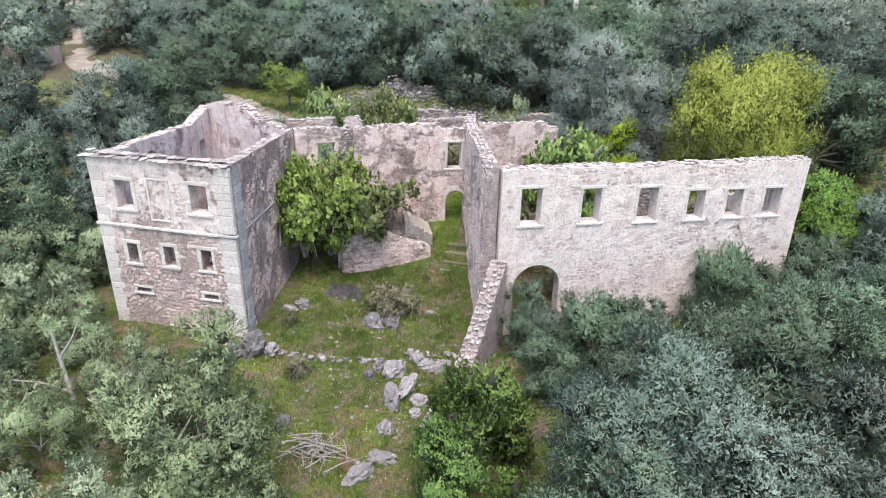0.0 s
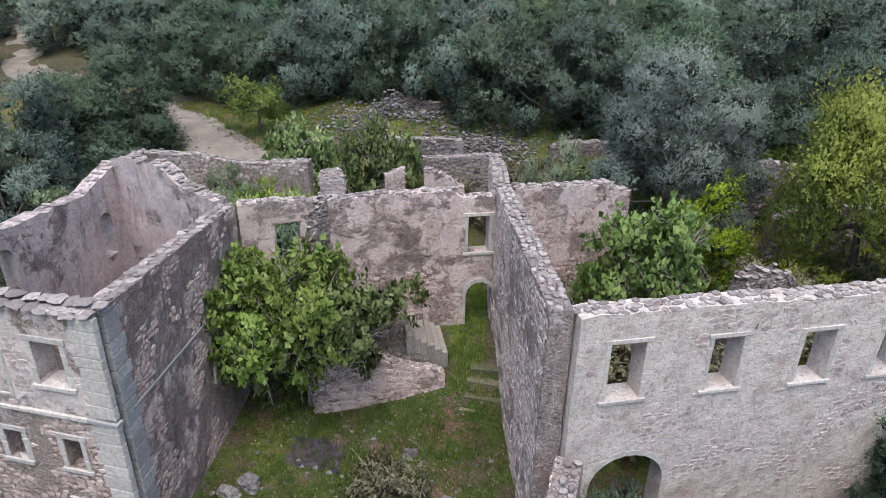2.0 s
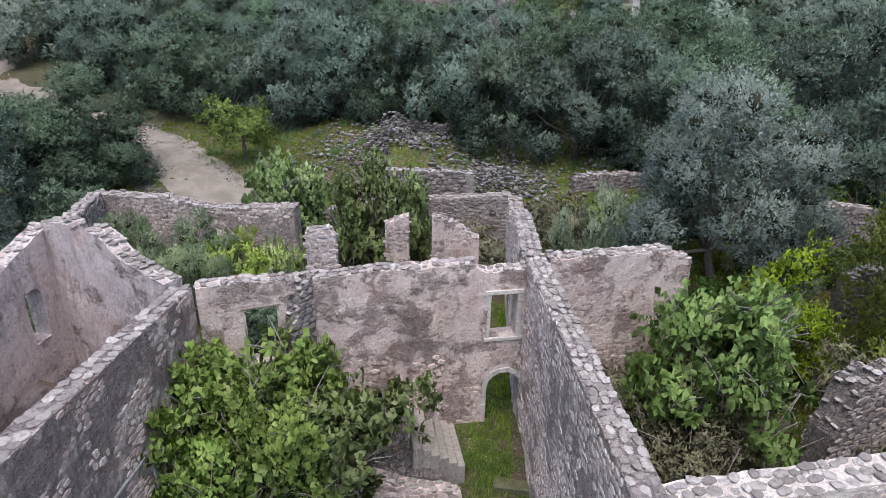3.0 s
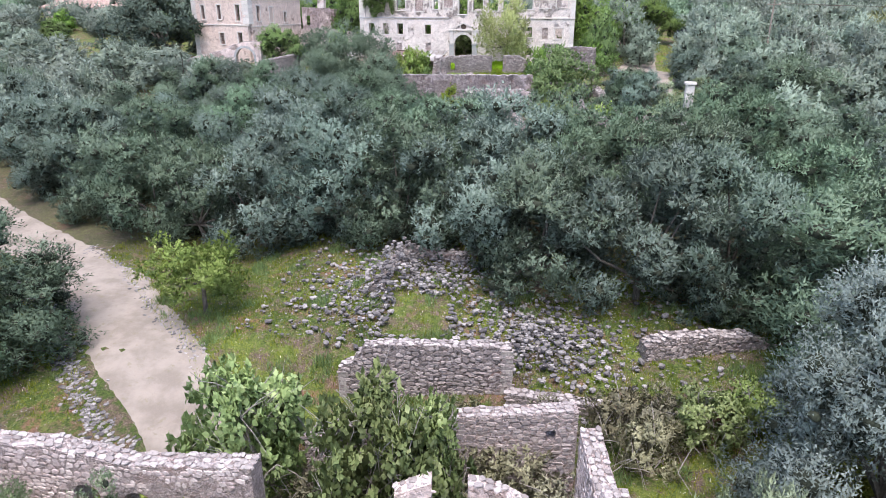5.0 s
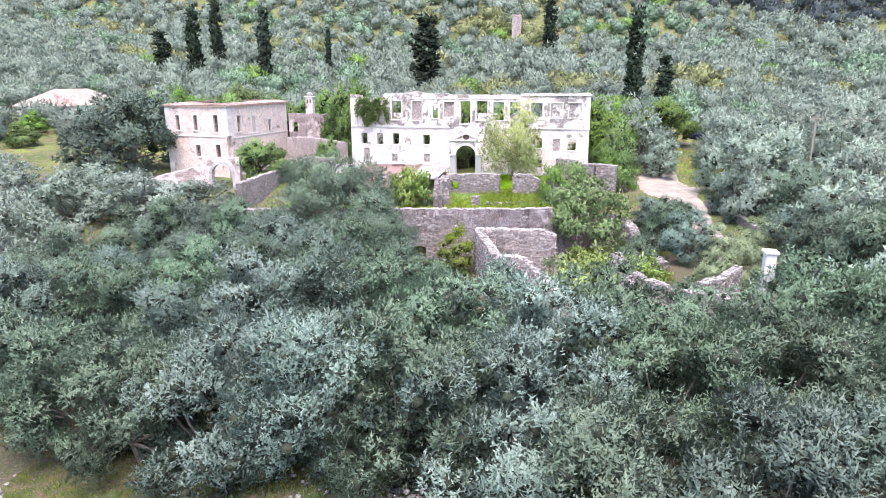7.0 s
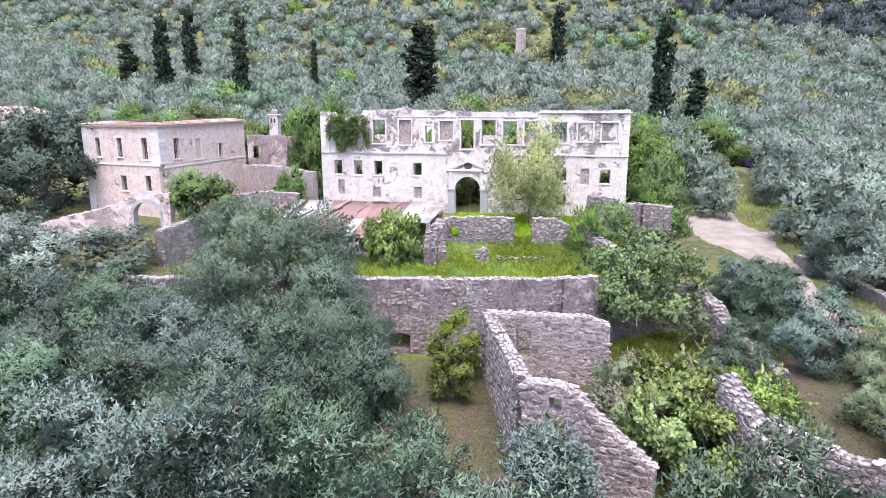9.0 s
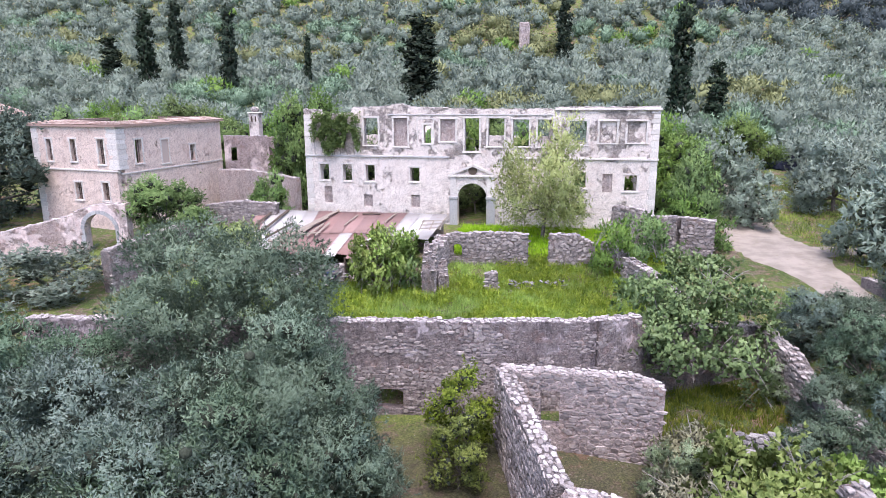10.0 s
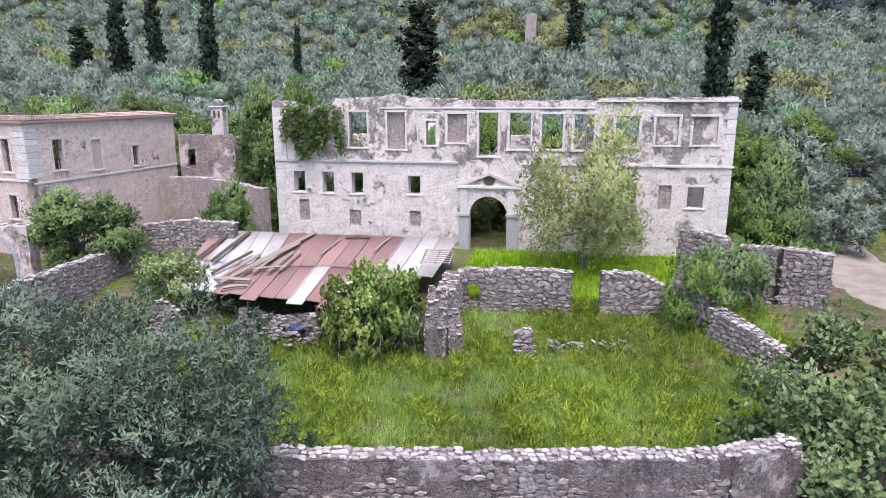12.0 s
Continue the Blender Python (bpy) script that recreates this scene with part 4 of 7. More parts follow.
stone_field("rubble_heap", [((r.uniform(-14.6, -8.4), r.uniform(34.6, 43.6), -3.2 + r.uniform(-0.4, 0.8)), (r.uniform(0.4, 1.1), r.uniform(0.4, 0.9), r.uniform(0.3, 0.7)), r.uniform(0, 6)) for i in range(700)], M_FIELDS, "fallen stone and plaster heaped inside the tower", "rubble")
recess = Wall(ruin, (-8.1, 43.6), (-4.95, 45.35), -4.9, ((0, 4.6), (4, 4.4)), 0.6, [(1.45, 2.5, 1.4, 3.55), (0.7, 3.0, -4.7, -2.2)], M_BACK)
recess.surround(1.45, 2.5, 1.4, 3.55, M_TIMBER, 0.08, out=0.01, sill=False)
back = Wall(ruin, (-4.85, 45.3), (2.45, 48.07), -4.9, ((0, 4.5), (3, 4.6), (5.9, 4.65), (6.1, 4.25), (8.2, 4.4)), 0.65,
    [(6.42, 7.4, 1.6, 3.4), (6.4, 7.72, -2.6, 0.0, 0.66)], M_BACK)
back.surround(6.42, 7.4, 1.6, 3.4, M_DRESSED, 0.17)
back.surround(6.4, 7.72, -2.6, 0.0, M_DRESSED, 0.16, sill=False, arch=0.66)
# the plastered roundel of a lost chimney breast
bm = bmesh.new()
pts = [(3.97 + (1.25 + 0.1 * math.sin(5 * a)) * math.cos(a), 2.9 + (1.35 if a < math.pi else 1.7 + 0.2 * math.sin(7 * a)) * math.sin(a)) for a in np.linspace(0, 2 * math.pi, 36, endpoint=False)]
f = [bm.verts.new(back.at(s + 0.03 * math.sin(9 * z), z, 0.012)) for s, z in pts]
g = [bm.verts.new(back.at(s, z, -0.05)) for s, z in pts]
bm.faces.new(f)
for k in range(len(f)):
    bm.faces.new((f[k], g[k], g[(k + 1) % len(f)], f[(k + 1) % len(f)]))
part("plaster_patch", bm, M_PATCH, back.ob, "smooth pale rose plaster with a rounded head")
# the broken pier beside the recess
pier = Wall(ruin, (-5.25, 44.15), (-4.85, 45.1), -4.9, ((0, 2.6), (0.5, 4.2), (1, 4.5)), 0.55, (), M_RUBBLE, coping=0.25)
chim = Wall(ruin, (-6.9, 50.0), (-5.7, 50.3), -2.6, ((0, 4.0), (0.9, 4.2), (1.3, 3.6)), 0.7, (), M_TOWER, coping=0.25)
long_wall = Wall(ruin, (5.7, 36.75), (2.6, 48.7), -5.6, ((0, 5.0), (6, 4.85), (12.7, 4.5)), 0.75, (), M_LONG, coping=0.28, rows=3)
long_wall2 = Wall(ruin, (2.55, 48.9), (0.9, 60.0), -2.8, ((0, 4.4), (5, 3.9), (6.4, 3.5), (7.4, 3.3), (7.6, 2.4), (11.2, 2.6)), 0.75, (), M_LONG, rows=3)
WW = [(1.08, 2.2, 1.9, 3.95), (4.47, 5.5, 1.9, 3.82), (7.68, 8.78, 1.8, 3.72), (10.63, 11.62, 1.76, 3.44), (12.99, 13.95, 1.78, 3.4), (15.32, 16.36, 1.75, 3.38)]
wing = Wall(ruin, (6.105, 36.951), (22.47, 43.69), -5.2, ((0, 5.0), (9, 4.9), (17.6, 4.95)), 0.8, [*WW, (0.95, 3.6, -4.9, -0.45, 1.25)], M_WING, rows=3)
for k, o in enumerate(WW):
    wing.surround(*o, M_DRESSED, 0.16, out=0.02)
    if k > 2:
        # brick relieving arches over the small windows
        mid = (o[0] + o[1]) / 2
        for j in range(7):
            t0, t1 = math.pi * j / 7 + 0.02, math.pi * (j + 1) / 7 - 0.02
            bm = bmesh.new()
            vs = [bm.verts.new(wing.at(mid - rr_ * math.cos(t), o[3] + 0.32 + rr_ * math.sin(t), d)) for d in (0.025, -0.1) for t, rr_ in ((t0, 0.5), (t1, 0.5), (t1, 0.66), (t0, 0.66))]
            for q in ((0, 1, 2, 3), (7, 6, 5, 4), (0, 4, 5, 1), (1, 5, 6, 2), (2, 6, 7, 3), (3, 7, 4, 0)):
                bm.faces.new([vs[i] for i in q])
            part("arch_brick", bm, M_DRESSED, wing.ob)
wing.surround(0.95, 3.6, -4.9, -0.45, M_DRESSED, 0.16, out=0.01, sill=False, arch=1.25)
cross = Wall(ruin, (3.1, 48.7), (8.4, 51.0), -2.8, ((0, 4.5), (4.6, 4.45), (5.8, 4.0)), 0.7, (), M_BACK, rows=3)
wing_end = Wall(ruin, (22.2, 44.3), (19.5, 50.5), -4.5, ((0, 4.9), (0.9, 3.6), (2.4, 1.6), (7.5, 0.2)), 0.8, (), M_BACK)
low = Wall(ruin, (5.45, 31.0), (6.4, 36.1), -6.2, ((0, -3.3), (1.5, -2.4), (3.4, -0.9), (5.3, 0.3)), 0.85, (), M_LONG, coping=0.34, rows=3)
low2 = Wall(ruin, (4.3, 28.2), (5.4, 30.85), -6.8, ((0, -5.0), (2.9, -3.4)), 0.85, (), M_RUBBLE, coping=0.34, rows=3)
podium = Wall(ruin, (-4.6, 42.1), (0.9, 44.0), -5.2, ((0, -1.2), (1.6, -1.3), (4, -2.2), (5.9, -2.9)), 0.5, (), M_BACK)
podium_side = Wall(ruin, (-4.9, 44.8), (-4.75, 42.2), -5.2, ((0, -1.2), (3, -1.2)), 0.45, (), M_BACK, coping=0)
bm = bmesh.new()
vs = [bm.verts.new(p) for p in ((-4.6, 42.4, -1.45), (0.2, 44.0, -2.4), (-0.7, 46.5, -1.5), (-4.7, 45.1, -1.4))]
vs2 = [bm.verts.new(v.co - Vector((0, 0, 0.3))) for v in vs]
bm.faces.new(vs), bm.faces.new(vs2[::-1])
for k in range(4):
    bm.faces.new((vs[k], vs2[k], vs2[(k + 1) % 4], vs[(k + 1) % 4]))
part("landing", bm, M_RUBBLE, ruin, "rough paved landing under the fig")
# stone stair along the back wall
stair = thing("stone_stair", "worn pale stone steps rising beside the back wall", "stairs")
u = Vector((0.935, 0.354, 0))
n = Vector((0.354, -0.935, 0))
for k in range(6):
    a = Vector((0.95, 44.55, 0)) - u * (0.31 * k)
    bm = bmesh.new()
    m = Matrix(((u.x, n.x, 0, a.x), (u.y, n.y, 0, a.y), (0, 0, 1, 0), (0, 0, 0, 1)))
    box(bm, -0.33, 0.02, -2.7, -0.1 + 0.05 * math.sin(k * 3), -3.6, -2.25 + 0.21 * k, 0.03, m)
    for v in bm.verts:
        v.co += 0.03 * noise.noise_vector(v.co * 1.7)
    part("step", bm, M_STEP, stair)
# low steps up to the arch
steps = thing("garden_steps", "mossy rough stone steps up to the arched doorway", "stairs")
for k in range(5):
    bm = bmesh.new()
    y0 = 42.3 + 0.55 * k
    box(bm, 1.75 + 0.05 * k, 3.95, y0, y0 + 0.7, -5.0, -4.4 + 0.39 * k, 0.06)
    for v in bm.verts:
        v.co += 0.12 * noise.noise_vector(v.co * 1.9)
    part("step", bm, M_MOSSY, steps)
far_w = Wall(ruin, (-21.5, 55.9), (-10.1, 56.3), -3.2, ((0, 2.3), (4, 2.4), (7, 2.0), (11.4, 2.5)), 0.8, [(4.6, 5.6, -0.4, 1.0, 0.4), (6.5, 7.6, -0.8, 0.9, 0.4)], M_LONG, rows=3)
far_w2 = Wall(ruin, (-21.6, 55.9), (-15.7, 46.4), -4.5, ((0, 2.3), (11, 4.5)), 0.7, (), M_RUBBLE)
stub1 = Wall(ruin, (-5.4, 56.6), (-4.2, 56.8), -2.8, ((0, 1.8), (1.2, 2.3)), 0.6, (), M_BACK)
stub2 = Wall(ruin, (-3.0, 56.85), (-0.6, 57.3), -2.8, ((0, 2.4), (1.2, 2.0), (2.4, 1.2)), 0.6, (), M_BACK)
room = Wall(ruin, (-10.2, 60.6), (0.5, 62.4), -2.9, ((0, 0.6), (3, 1.3), (7, 1.6), (10.8, 1.9)), 0.7, [(9.6, 10.0, 0.5, 1.0)], M_LONG, rows=3)
lump = Wall(ruin, (12.7, 46.2), (16.2, 48.6), -3.6, ((0, 0.4), (0.8, 2.2), (2.6, 2.0), (4.2, 0.8)), 1.0, (), M_RUBBLE, ragged=0.4, coping=0.3, rows=3)
rb1 = Wall(ruin, (15.6, 63.4), (21.0, 65.8), -2.6, ((0, 1.2), (3, 2.1), (6, 1.6)), 0.8, (), M_RUBBLE)
rb2 = Wall(ruin, (17.6, 59.0), (24.0, 62.0), -2.8, ((0, 0.2), (3, 0.8), (7, 0.4)), 0.8, (), M_RUBBLE)

# stones showing through the thin mortar of the old walls


def patchy(seed, share, f=0.55):
    """Keeps the stones of a wall only in drifting patches."""
    return lambda s, z: noise.noise((s * f, z * f, seed)) + 0.5 * noise.noise((s * 1.7, z * 1.7, seed + 3)) < share


def clear_of(openings, margin, also):
    return lambda s, z: also(s, z) and not any(o[0] - margin < s < o[1] + margin and o[2] - margin < z < o[3] + margin for o in openings)


long_wall.face_stones(0.2, 12.6, -5.2, 4.8, 0.24, M_PINKSTONES, "small pinkish stones in mortar", patchy(1, 0.35), 31, 0.022, 0, -1)
back.face_stones(0, 7.6, -4.2, 4.5, 0.24, M_ROSESTONES, "small rose stones in mortar", clear_of(((2.5, 5.4, 1.0, 4.4), (6.2, 7.6, 1.4, 3.6), (6.2, 7.9, -2.7, 0.3)), 0.1, lambda s, z: z < 1.0 and patchy(5, 0.0)(s, z)), 32, 0.02, 0)
cross.face_stones(0.3, 5.6, -2.6, 4.4, 0.26, M_ROSESTONES, "small rose stones in mortar", patchy(7, 0.0), 33, 0.022, 0)
tower_e.face_stones(0.5, 9, -5.2, 4.8, 0.24, M_ROSESTONES, "stones showing through stained plaster", clear_of(((5.3, 6.6, -2.0, 0.5),), 0.1, patchy(9, -0.22)), 34, 0.02, 0)
front.face_stones(0.75, 7.1, -5.2, 0.95, 0.26, M_ROSESTONES, "rose rubble stones in pale mortar", clear_of(((1.15, 2.25, -1.25, 0.4), (3.4, 4.55, -1.25, 0.4), (5.65, 6.8, -1.25, 0.5), (1.3, 2.7, -3.1, -2.3), (5.5, 6.9, -3.0, -2.2)), 0.06, patchy(11, 0.15)), 35, 0.022, 0)
wing.face_stones(0.3, 17.4, -4.8, 4.8, 0.25, M_PINKSTONES, "stones showing through the plaster", clear_of([*WW, (0.95, 3.6, -4.9, -0.3)], 0.3, patchy(13, -0.22)), 36, 0.02, 0)
podium.face_stones(0, 5.8, -5.0, -1.2, 0.28, M_ROSESTONES, "rough podium stones", patchy(15, 0.3), 37, 0.035, 0)
low.face_stones(0, 5.2, -6.0, 0.3, 0.26, M_PINKSTONES, "rough wall stones", None, 38, 0.03, 0, -1)
far_w.face_stones(0, 11.4, -3.0, 2.4, 0.26, M_PINKSTONES, "rough wall stones", clear_of(((4.6, 5.6, -0.4, 1.0), (6.5, 7.6, -0.8, 0.9)), 0.12, patchy(17, 0.1)), 39, 0.018, 0)
long_wall2.face_stones(0, 11, -2.6, 4.3, 0.25, M_PINKSTONES, "small pinkish stones in mortar", patchy(19, 0.3), 40, 0.022, 0, -1)
room.face_stones(0, 10.7, -2.7, 1.9, 0.28, M_FACESTONE, "rough wall stones", lambda s, z: not (9.5 < s < 10.1 and 0.4 < z < 1.1), 41, 0.04, 0)
lump.face_stones(0, 4.2, -3.4, 2.2, 0.3, M_FACESTONE, "rough grey stones", None, 42, 0.04, 0)

# ---- the dry-stone hut, its rubble, and the field wall ----
hut = thing("stone_hut", "collapsed dry-stone hut with one standing wall among rubble", "ruin")
hut_wall = Wall(hut, (-11.1, 67.0), (-2.6, 68.2), -2.8, ((0, -0.3), (0.9, 0.2), (1.3, 1.0), (2.5, 1.15), (8.6, 1.1)), 0.7, (), M_RUBBLE, rows=3)
hut_wall.face_stones(0, 8.6, -1.9, 1.1, 0.30, M_FACESTONE, "coursed rough stones")
Wall(hut, (-2.7, 67.4), (2.2, 67.7), -2.8, ((0, -1.0), (5, -1.3)), 0.7, (), M_RUBBLE)
quoins(hut_wall, 8.05, 8.66, -2.2, 1.0, 0.36, M_STEP, seed=81)
quoins(hut_wall, 0.0, 0.5, -2.2, -0.4, 0.36, M_STEP, seed=82)
field_wall = thing("dry_stone_wall", "dark dry-stone field wall in the grass", "wall")
Wall(field_wall, (4.0, 71.6), (11.0, 73.6), -1.6, ((0, 0.1), (1.2, 0.5), (5.5, 0.4), (7.4, -0.4)), 0.9, (), M_RUBBLE, rows=3).face_stones(0, 7.2, -0.9, 0.5, 0.3, M_FACESTONE, "dark field stones")

r = random.Random(21)
heap = thing("rubble_heap", "heap of tumbled grey and white stones behind the hut", "rubble")
near_spots, far_spots = [], []
for i in range(5200):
    k = r.random()
    if k < 0.45:
        x, y = r.gauss(-9.5, 2.6), r.gauss(74.5, 3.6)
    elif k < 0.75:
        x, y = r.gauss(-1.5, 2.2), r.gauss(71.6, 2.0)
    else:
        x, y = r.uniform(-18, 9), r.uniform(68.6, 82)
    if y < 68.9 and x < -2.3:
        continue
    if abs(x + 8.2) < 1.6 and 70.5 < y < 74:
        continue
    big = r.random() ** 3
    s = 0.085 + 0.32 * big
    z = height(x, y) + 0.05 * s + r.random() * (0.9 * math.exp(-((x + 10.4) / 1.5) ** 2 - ((y - 76) / 3.2) ** 2) + 0.8 * math.exp(-((x + 0.9) / 1.6) ** 2 - ((y - 70.6) / 1.9) ** 2) + 0.3)
    if abs(x + 11) < 0.9 and 74 < y < 80 or abs(x + 6.5) < 0.7 and 73 < y < 79:
        z += r.uniform(0, 0.9)
    (near_spots if len(near_spots) < 290 and big > 0.25 else far_spots).append(((x, y, z), (s * r.uniform(0.8, 1.4), s, s * r.uniform(0.8, 1.3)), r.uniform(0, 6)))
for p, s, a in near_spots:
    put_stone("stone", r.choice(FIELD), heap, p, s, a, 0.4, r)
stone_field("loose_stones", far_spots, M_FIELDS, "small loose stones scattered through the rubble and grass", "stones")
spine = Wall(hut, (-11.3, 74.0), (-10.6, 79.6), -0.4, ((0, 0.9), (3, 1.3), (6, 1.5)), 0.8, (), M_RUBBLE, ragged=0.35, coping=0.36, rows=3)
spine2 = Wall(hut, (-10.4, 79.8), (-6.6, 79.4), -0.4, ((0, 1.5), (4, 1.2)), 0.8, (), M_RUBBLE, ragged=0.35, coping=0.36)

# stony bank along the track's edge
r = random.Random(23)
bank = []
for i in range(1200):
    t = r.random()
    x = -36 + 17 * t
    y = float(np.interp(x, (-37.5, -30, -24.3, -20), (78.2, 73.3, 68.0, 64.6))) + r.choice((-3.8, -3.4, 3.4)) + r.gauss(0, 0.4)
    bank.append(((x, y, height(x, y)), (r.uniform(0.12, 0.4), r.uniform(0.12, 0.35), r.uniform(0.1, 0.28)), r.uniform(0, 6)))
stone_field("track_stones", bank, M_FIELDS, "loose grey stones banked along the dirt track", "stones")

chim.face_stones(0, 1.24, 0, 4.2, 0.26, M_PINKSTONES, "rough pier stones", None, 51, 0.03, 0)
stub1.face_stones(0, 1.2, -2.6, 2.2, 0.26, M_PINKSTONES, "rough stones", patchy(21, 0.0), 52, 0.025, 0)
stub2.face_stones(0, 2.4, -2.6, 2.3, 0.26, M_PINKSTONES, "rough stones", patchy(23, 0.0), 53, 0.025, 0)
front.face_stones(0.75, 7.1, 1.3, 4.8, 0.26, M_PINKSTONES, "stones showing through thin plaster", clear_of(((1.05, 2.55, 1.9, 4.0), (3.1, 4.65, 1.5, 4.1), (5.45, 6.98, 2.0, 4.1)), 0.06, patchy(25, -0.1)), 54, 0.02, 0)

# ---- boulders and litter in the courtyard ----


def boulder(x, y, sx, sy, sz, seed, label):
    bm = bmesh.new()
    bmesh.ops.create_icosphere(bm, subdivisions=3, radius=0.5)
    for v in bm.verts:
        k = 1 + 0.45 * noise.noise(v.co * 2.4 + Vector((seed, 0, 0))) + 0.30 * (0.5 - 2 * abs(noise.noise(v.co * 5 + Vector((0, seed, 0))))) + 0.14 * noise.noise(v.co * 13 + Vector((0, 0, seed)))
        v.co = Vector((v.co.x * sx * k, v.co.y * sy * k, v.co.z * sz * k))
    ob = part("boulder", bm, M_BOULDER)
    ob.location = (x, y, height(x, y) + sz * 0.12)
    ob.rotation_euler = (0, 0, seed)
    return tagged(ob, label, "rock", "courtyard rocks")


for i, (x, y, a, b, c) in enumerate(((-0.7, 36.4, 1.0, 1.3, 1.3), (0.25, 36.7, 1.3, 1.1, 0.9), (2.6, 31.3, 0.8, 2.0, 0.8), (1.7, 32.2, 1.3, 1.0, 1.2), (2.0, 30.5, 1.9, 0.8, 0.9), (0.8, 32.4, 0.5, 0.8, 0.8), (0.5, 31.7, 0.5, 0.6, 0.7), (3.5, 30.3, 0.6, 0.9, 0.7), (2.6, 33.4, 1.1, 0.6, 0.8), (3.9, 33.0, 1.2, 0.6, 0.9), (2.3, 28.3, 0.9, 0.8, 0.7), (1.9, 25.5, 0.8, 1.6, 0.7), (3.2, 33.1, 0.9, 0.7, 0.6), (2.6, 26.6, 0.7, 1.4, 0.5), (3.4, 29.6, 0.6, 0.6, 0.4), (0.2, 40.3, 0.6, 0.5, 0.5), (-6.2, 37.0, 0.6, 0.9, 0.4), (2.2, 38.3, 0.5, 0.5, 0.3), (-2.6, 27.8, 0.7, 0.6, 0.5), (-6.2, 32.3, 1.3, 1.1, 2.0), (-5.3, 32.5, 0.9, 0.7, 1.0), (-7.2, 31.9, 1.0, 0.8, 1.2), (-5.6, 37.6, 0.7, 1.0, 0.7))):
    boulder(x, y, a, b, c, i + 1.0, "lichened grey limestone boulder in the courtyard grass")
edge = thing("stone_edging", "low broken row of stones across the courtyard grass", "stones")
r = random.Random(31)
for i in range(70):
    t = r.random()
    x, y = -6.4 + t * 11, 32.2 + 0.9 * t + r.uniform(-0.2, 0.2) + (1.2 if t > 0.75 else 0)
    s = r.uniform(0.18, 0.5)
    put_stone("stone", r.choice(FIELD), edge, (x, y, height(x, y) + s * 0.2), (s, s * 0.8, s * 0.8), r.uniform(0, 6), 0.4, r)
stone_field("courtyard_stones", [((x, y, height(x, y)), (s, s, s * 0.7), a) for x, y, s, a in ((r.uniform(-7, 4.5), r.uniform(24, 43), 0.06 + 0.24 * r.random() ** 2, r.uniform(0, 6)) for i in range(520))], M_FIELDS, "small pale stones lying in the courtyard grass", "stones")
brush = thing("branch_pile", "pile of pale dry cut branches on the grass", "branches")
for i in range(46):
    a = r.gauss(0.2, 0.9)
    c = Vector((-0.2 + r.gauss(0, 0.55), 26.4 + r.gauss(0, 0.4), 0))
    L = r.uniform(0.8, 2.2)
    d = Vector((math.cos(a), math.sin(a), r.uniform(-0.05, 0.25))) * L / 2
    z = height(c.x, c.y) + 0.12 + r.uniform(0, 0.45)
    bm = bmesh.new()
    limb(bm, [c - d + Vector((0, 0, z)), c + Vector((r.uniform(-.1, .1), r.uniform(-.1, .1), z + 0.05)), c + d + Vector((0, 0, z))], 0.035, 0.014, 5)
    part("branch", bm, M_TWIG, brush)

# ---- the terraces below the big house ----
terr = thing("terrace_wall", "long dry-stone retaining wall of the upper terrace", "wall")
for k, (a, b, za, zb) in enumerate((((-36, 110.0), (-21, 111.3), 8.9, 9.2), ((-21, 111.3), (-13.8, 112.3), 9.2, 9.2), ((-13.8, 112.3), (-7.2, 113.7), 9.2, 9.15), ((-7.2, 113.7), (-5.0, 115.0), 9.15, 9.1), ((-5.0, 115.0), (1.6, 118.4), 8.4, 7.8))):
    L = math.dist(a, b)
    w = Wall(terr, a, b, 3.0, ((0, za), (L, zb)), 0.7, [(3.0, 4.5, 4.6, 5.7, 0.2)] if k == 1 else (), M_TERRACE, coping=0.24, rows=3)
    if 0 < k < 4:
        w.face_stones(0, L, 3.6, 9.0, 0.25, M_FACESTONE, "rough brown face stones", seed=k, proud=0.028, keep=lambda s, z, k=k: not (k == 1 and 2.9 < s < 4.6 and 4.4 < z < 5.8) and (z < 6.9 or noise.noise((s * 0.5 + 9 * k, z * 0.8, 2)) > 0.12))
garden_wall = thing("garden_wall", "rough stone wall along the sunken garden", "wall")
Wall(garden_wall, (1.9, 118.2), (4.6, 108.5), 3.4, ((0, 7.8), (3, 7.3), (5, 6.3), (10, 5.9)), 0.8, (), M_RUBBLE, rows=3, coping=0.4)
Wall(garden_wall, (0.1, 102.2), (2.1, 96.6), 2.2, ((0, 8.3), (2.5, 7.2), (6, 5.8)), 0.9, (), M_RUBBLE, rows=3, coping=0.36)
shed = thing("stone_outbuilding", "roofless square stone outbuilding below the terrace wall", "ruin")
sw = Wall(shed, (-8.75, 100.75), (-11.3, 109.55), 2.6, ((0, 8.15), (3.4, 8.1), (9.7, 8.0)), 0.7, (), M_RUBBLE, rows=3)
sw.face_stones(0, 9.7, 2.8, 8.1, 0.3, M_FACESTONE, "rough wall stones", seed=44, proud=0.04, single=0, side=-1)
sn = Wall(shed, (-11.4, 109.9), (-4.4, 109.5), 3.0, ((0, 8.0), (5.8, 8.15), (7, 7.7)), 0.7, [(1.75, 2.6, 5.4, 7.2)], M_LONG, rows=3)
sn.face_stones(0, 7, 3.6, 8.0, 0.36, M_FACESTONE, "large rough wall stones", seed=4, proud=0.05, keep=lambda s, z: not (1.6 < s < 2.75 and z < 7.35))
sn.slab("lintel", 1.35, 2.9, 7.21, 7.32, -0.02, 0.5, M_TIMBER)
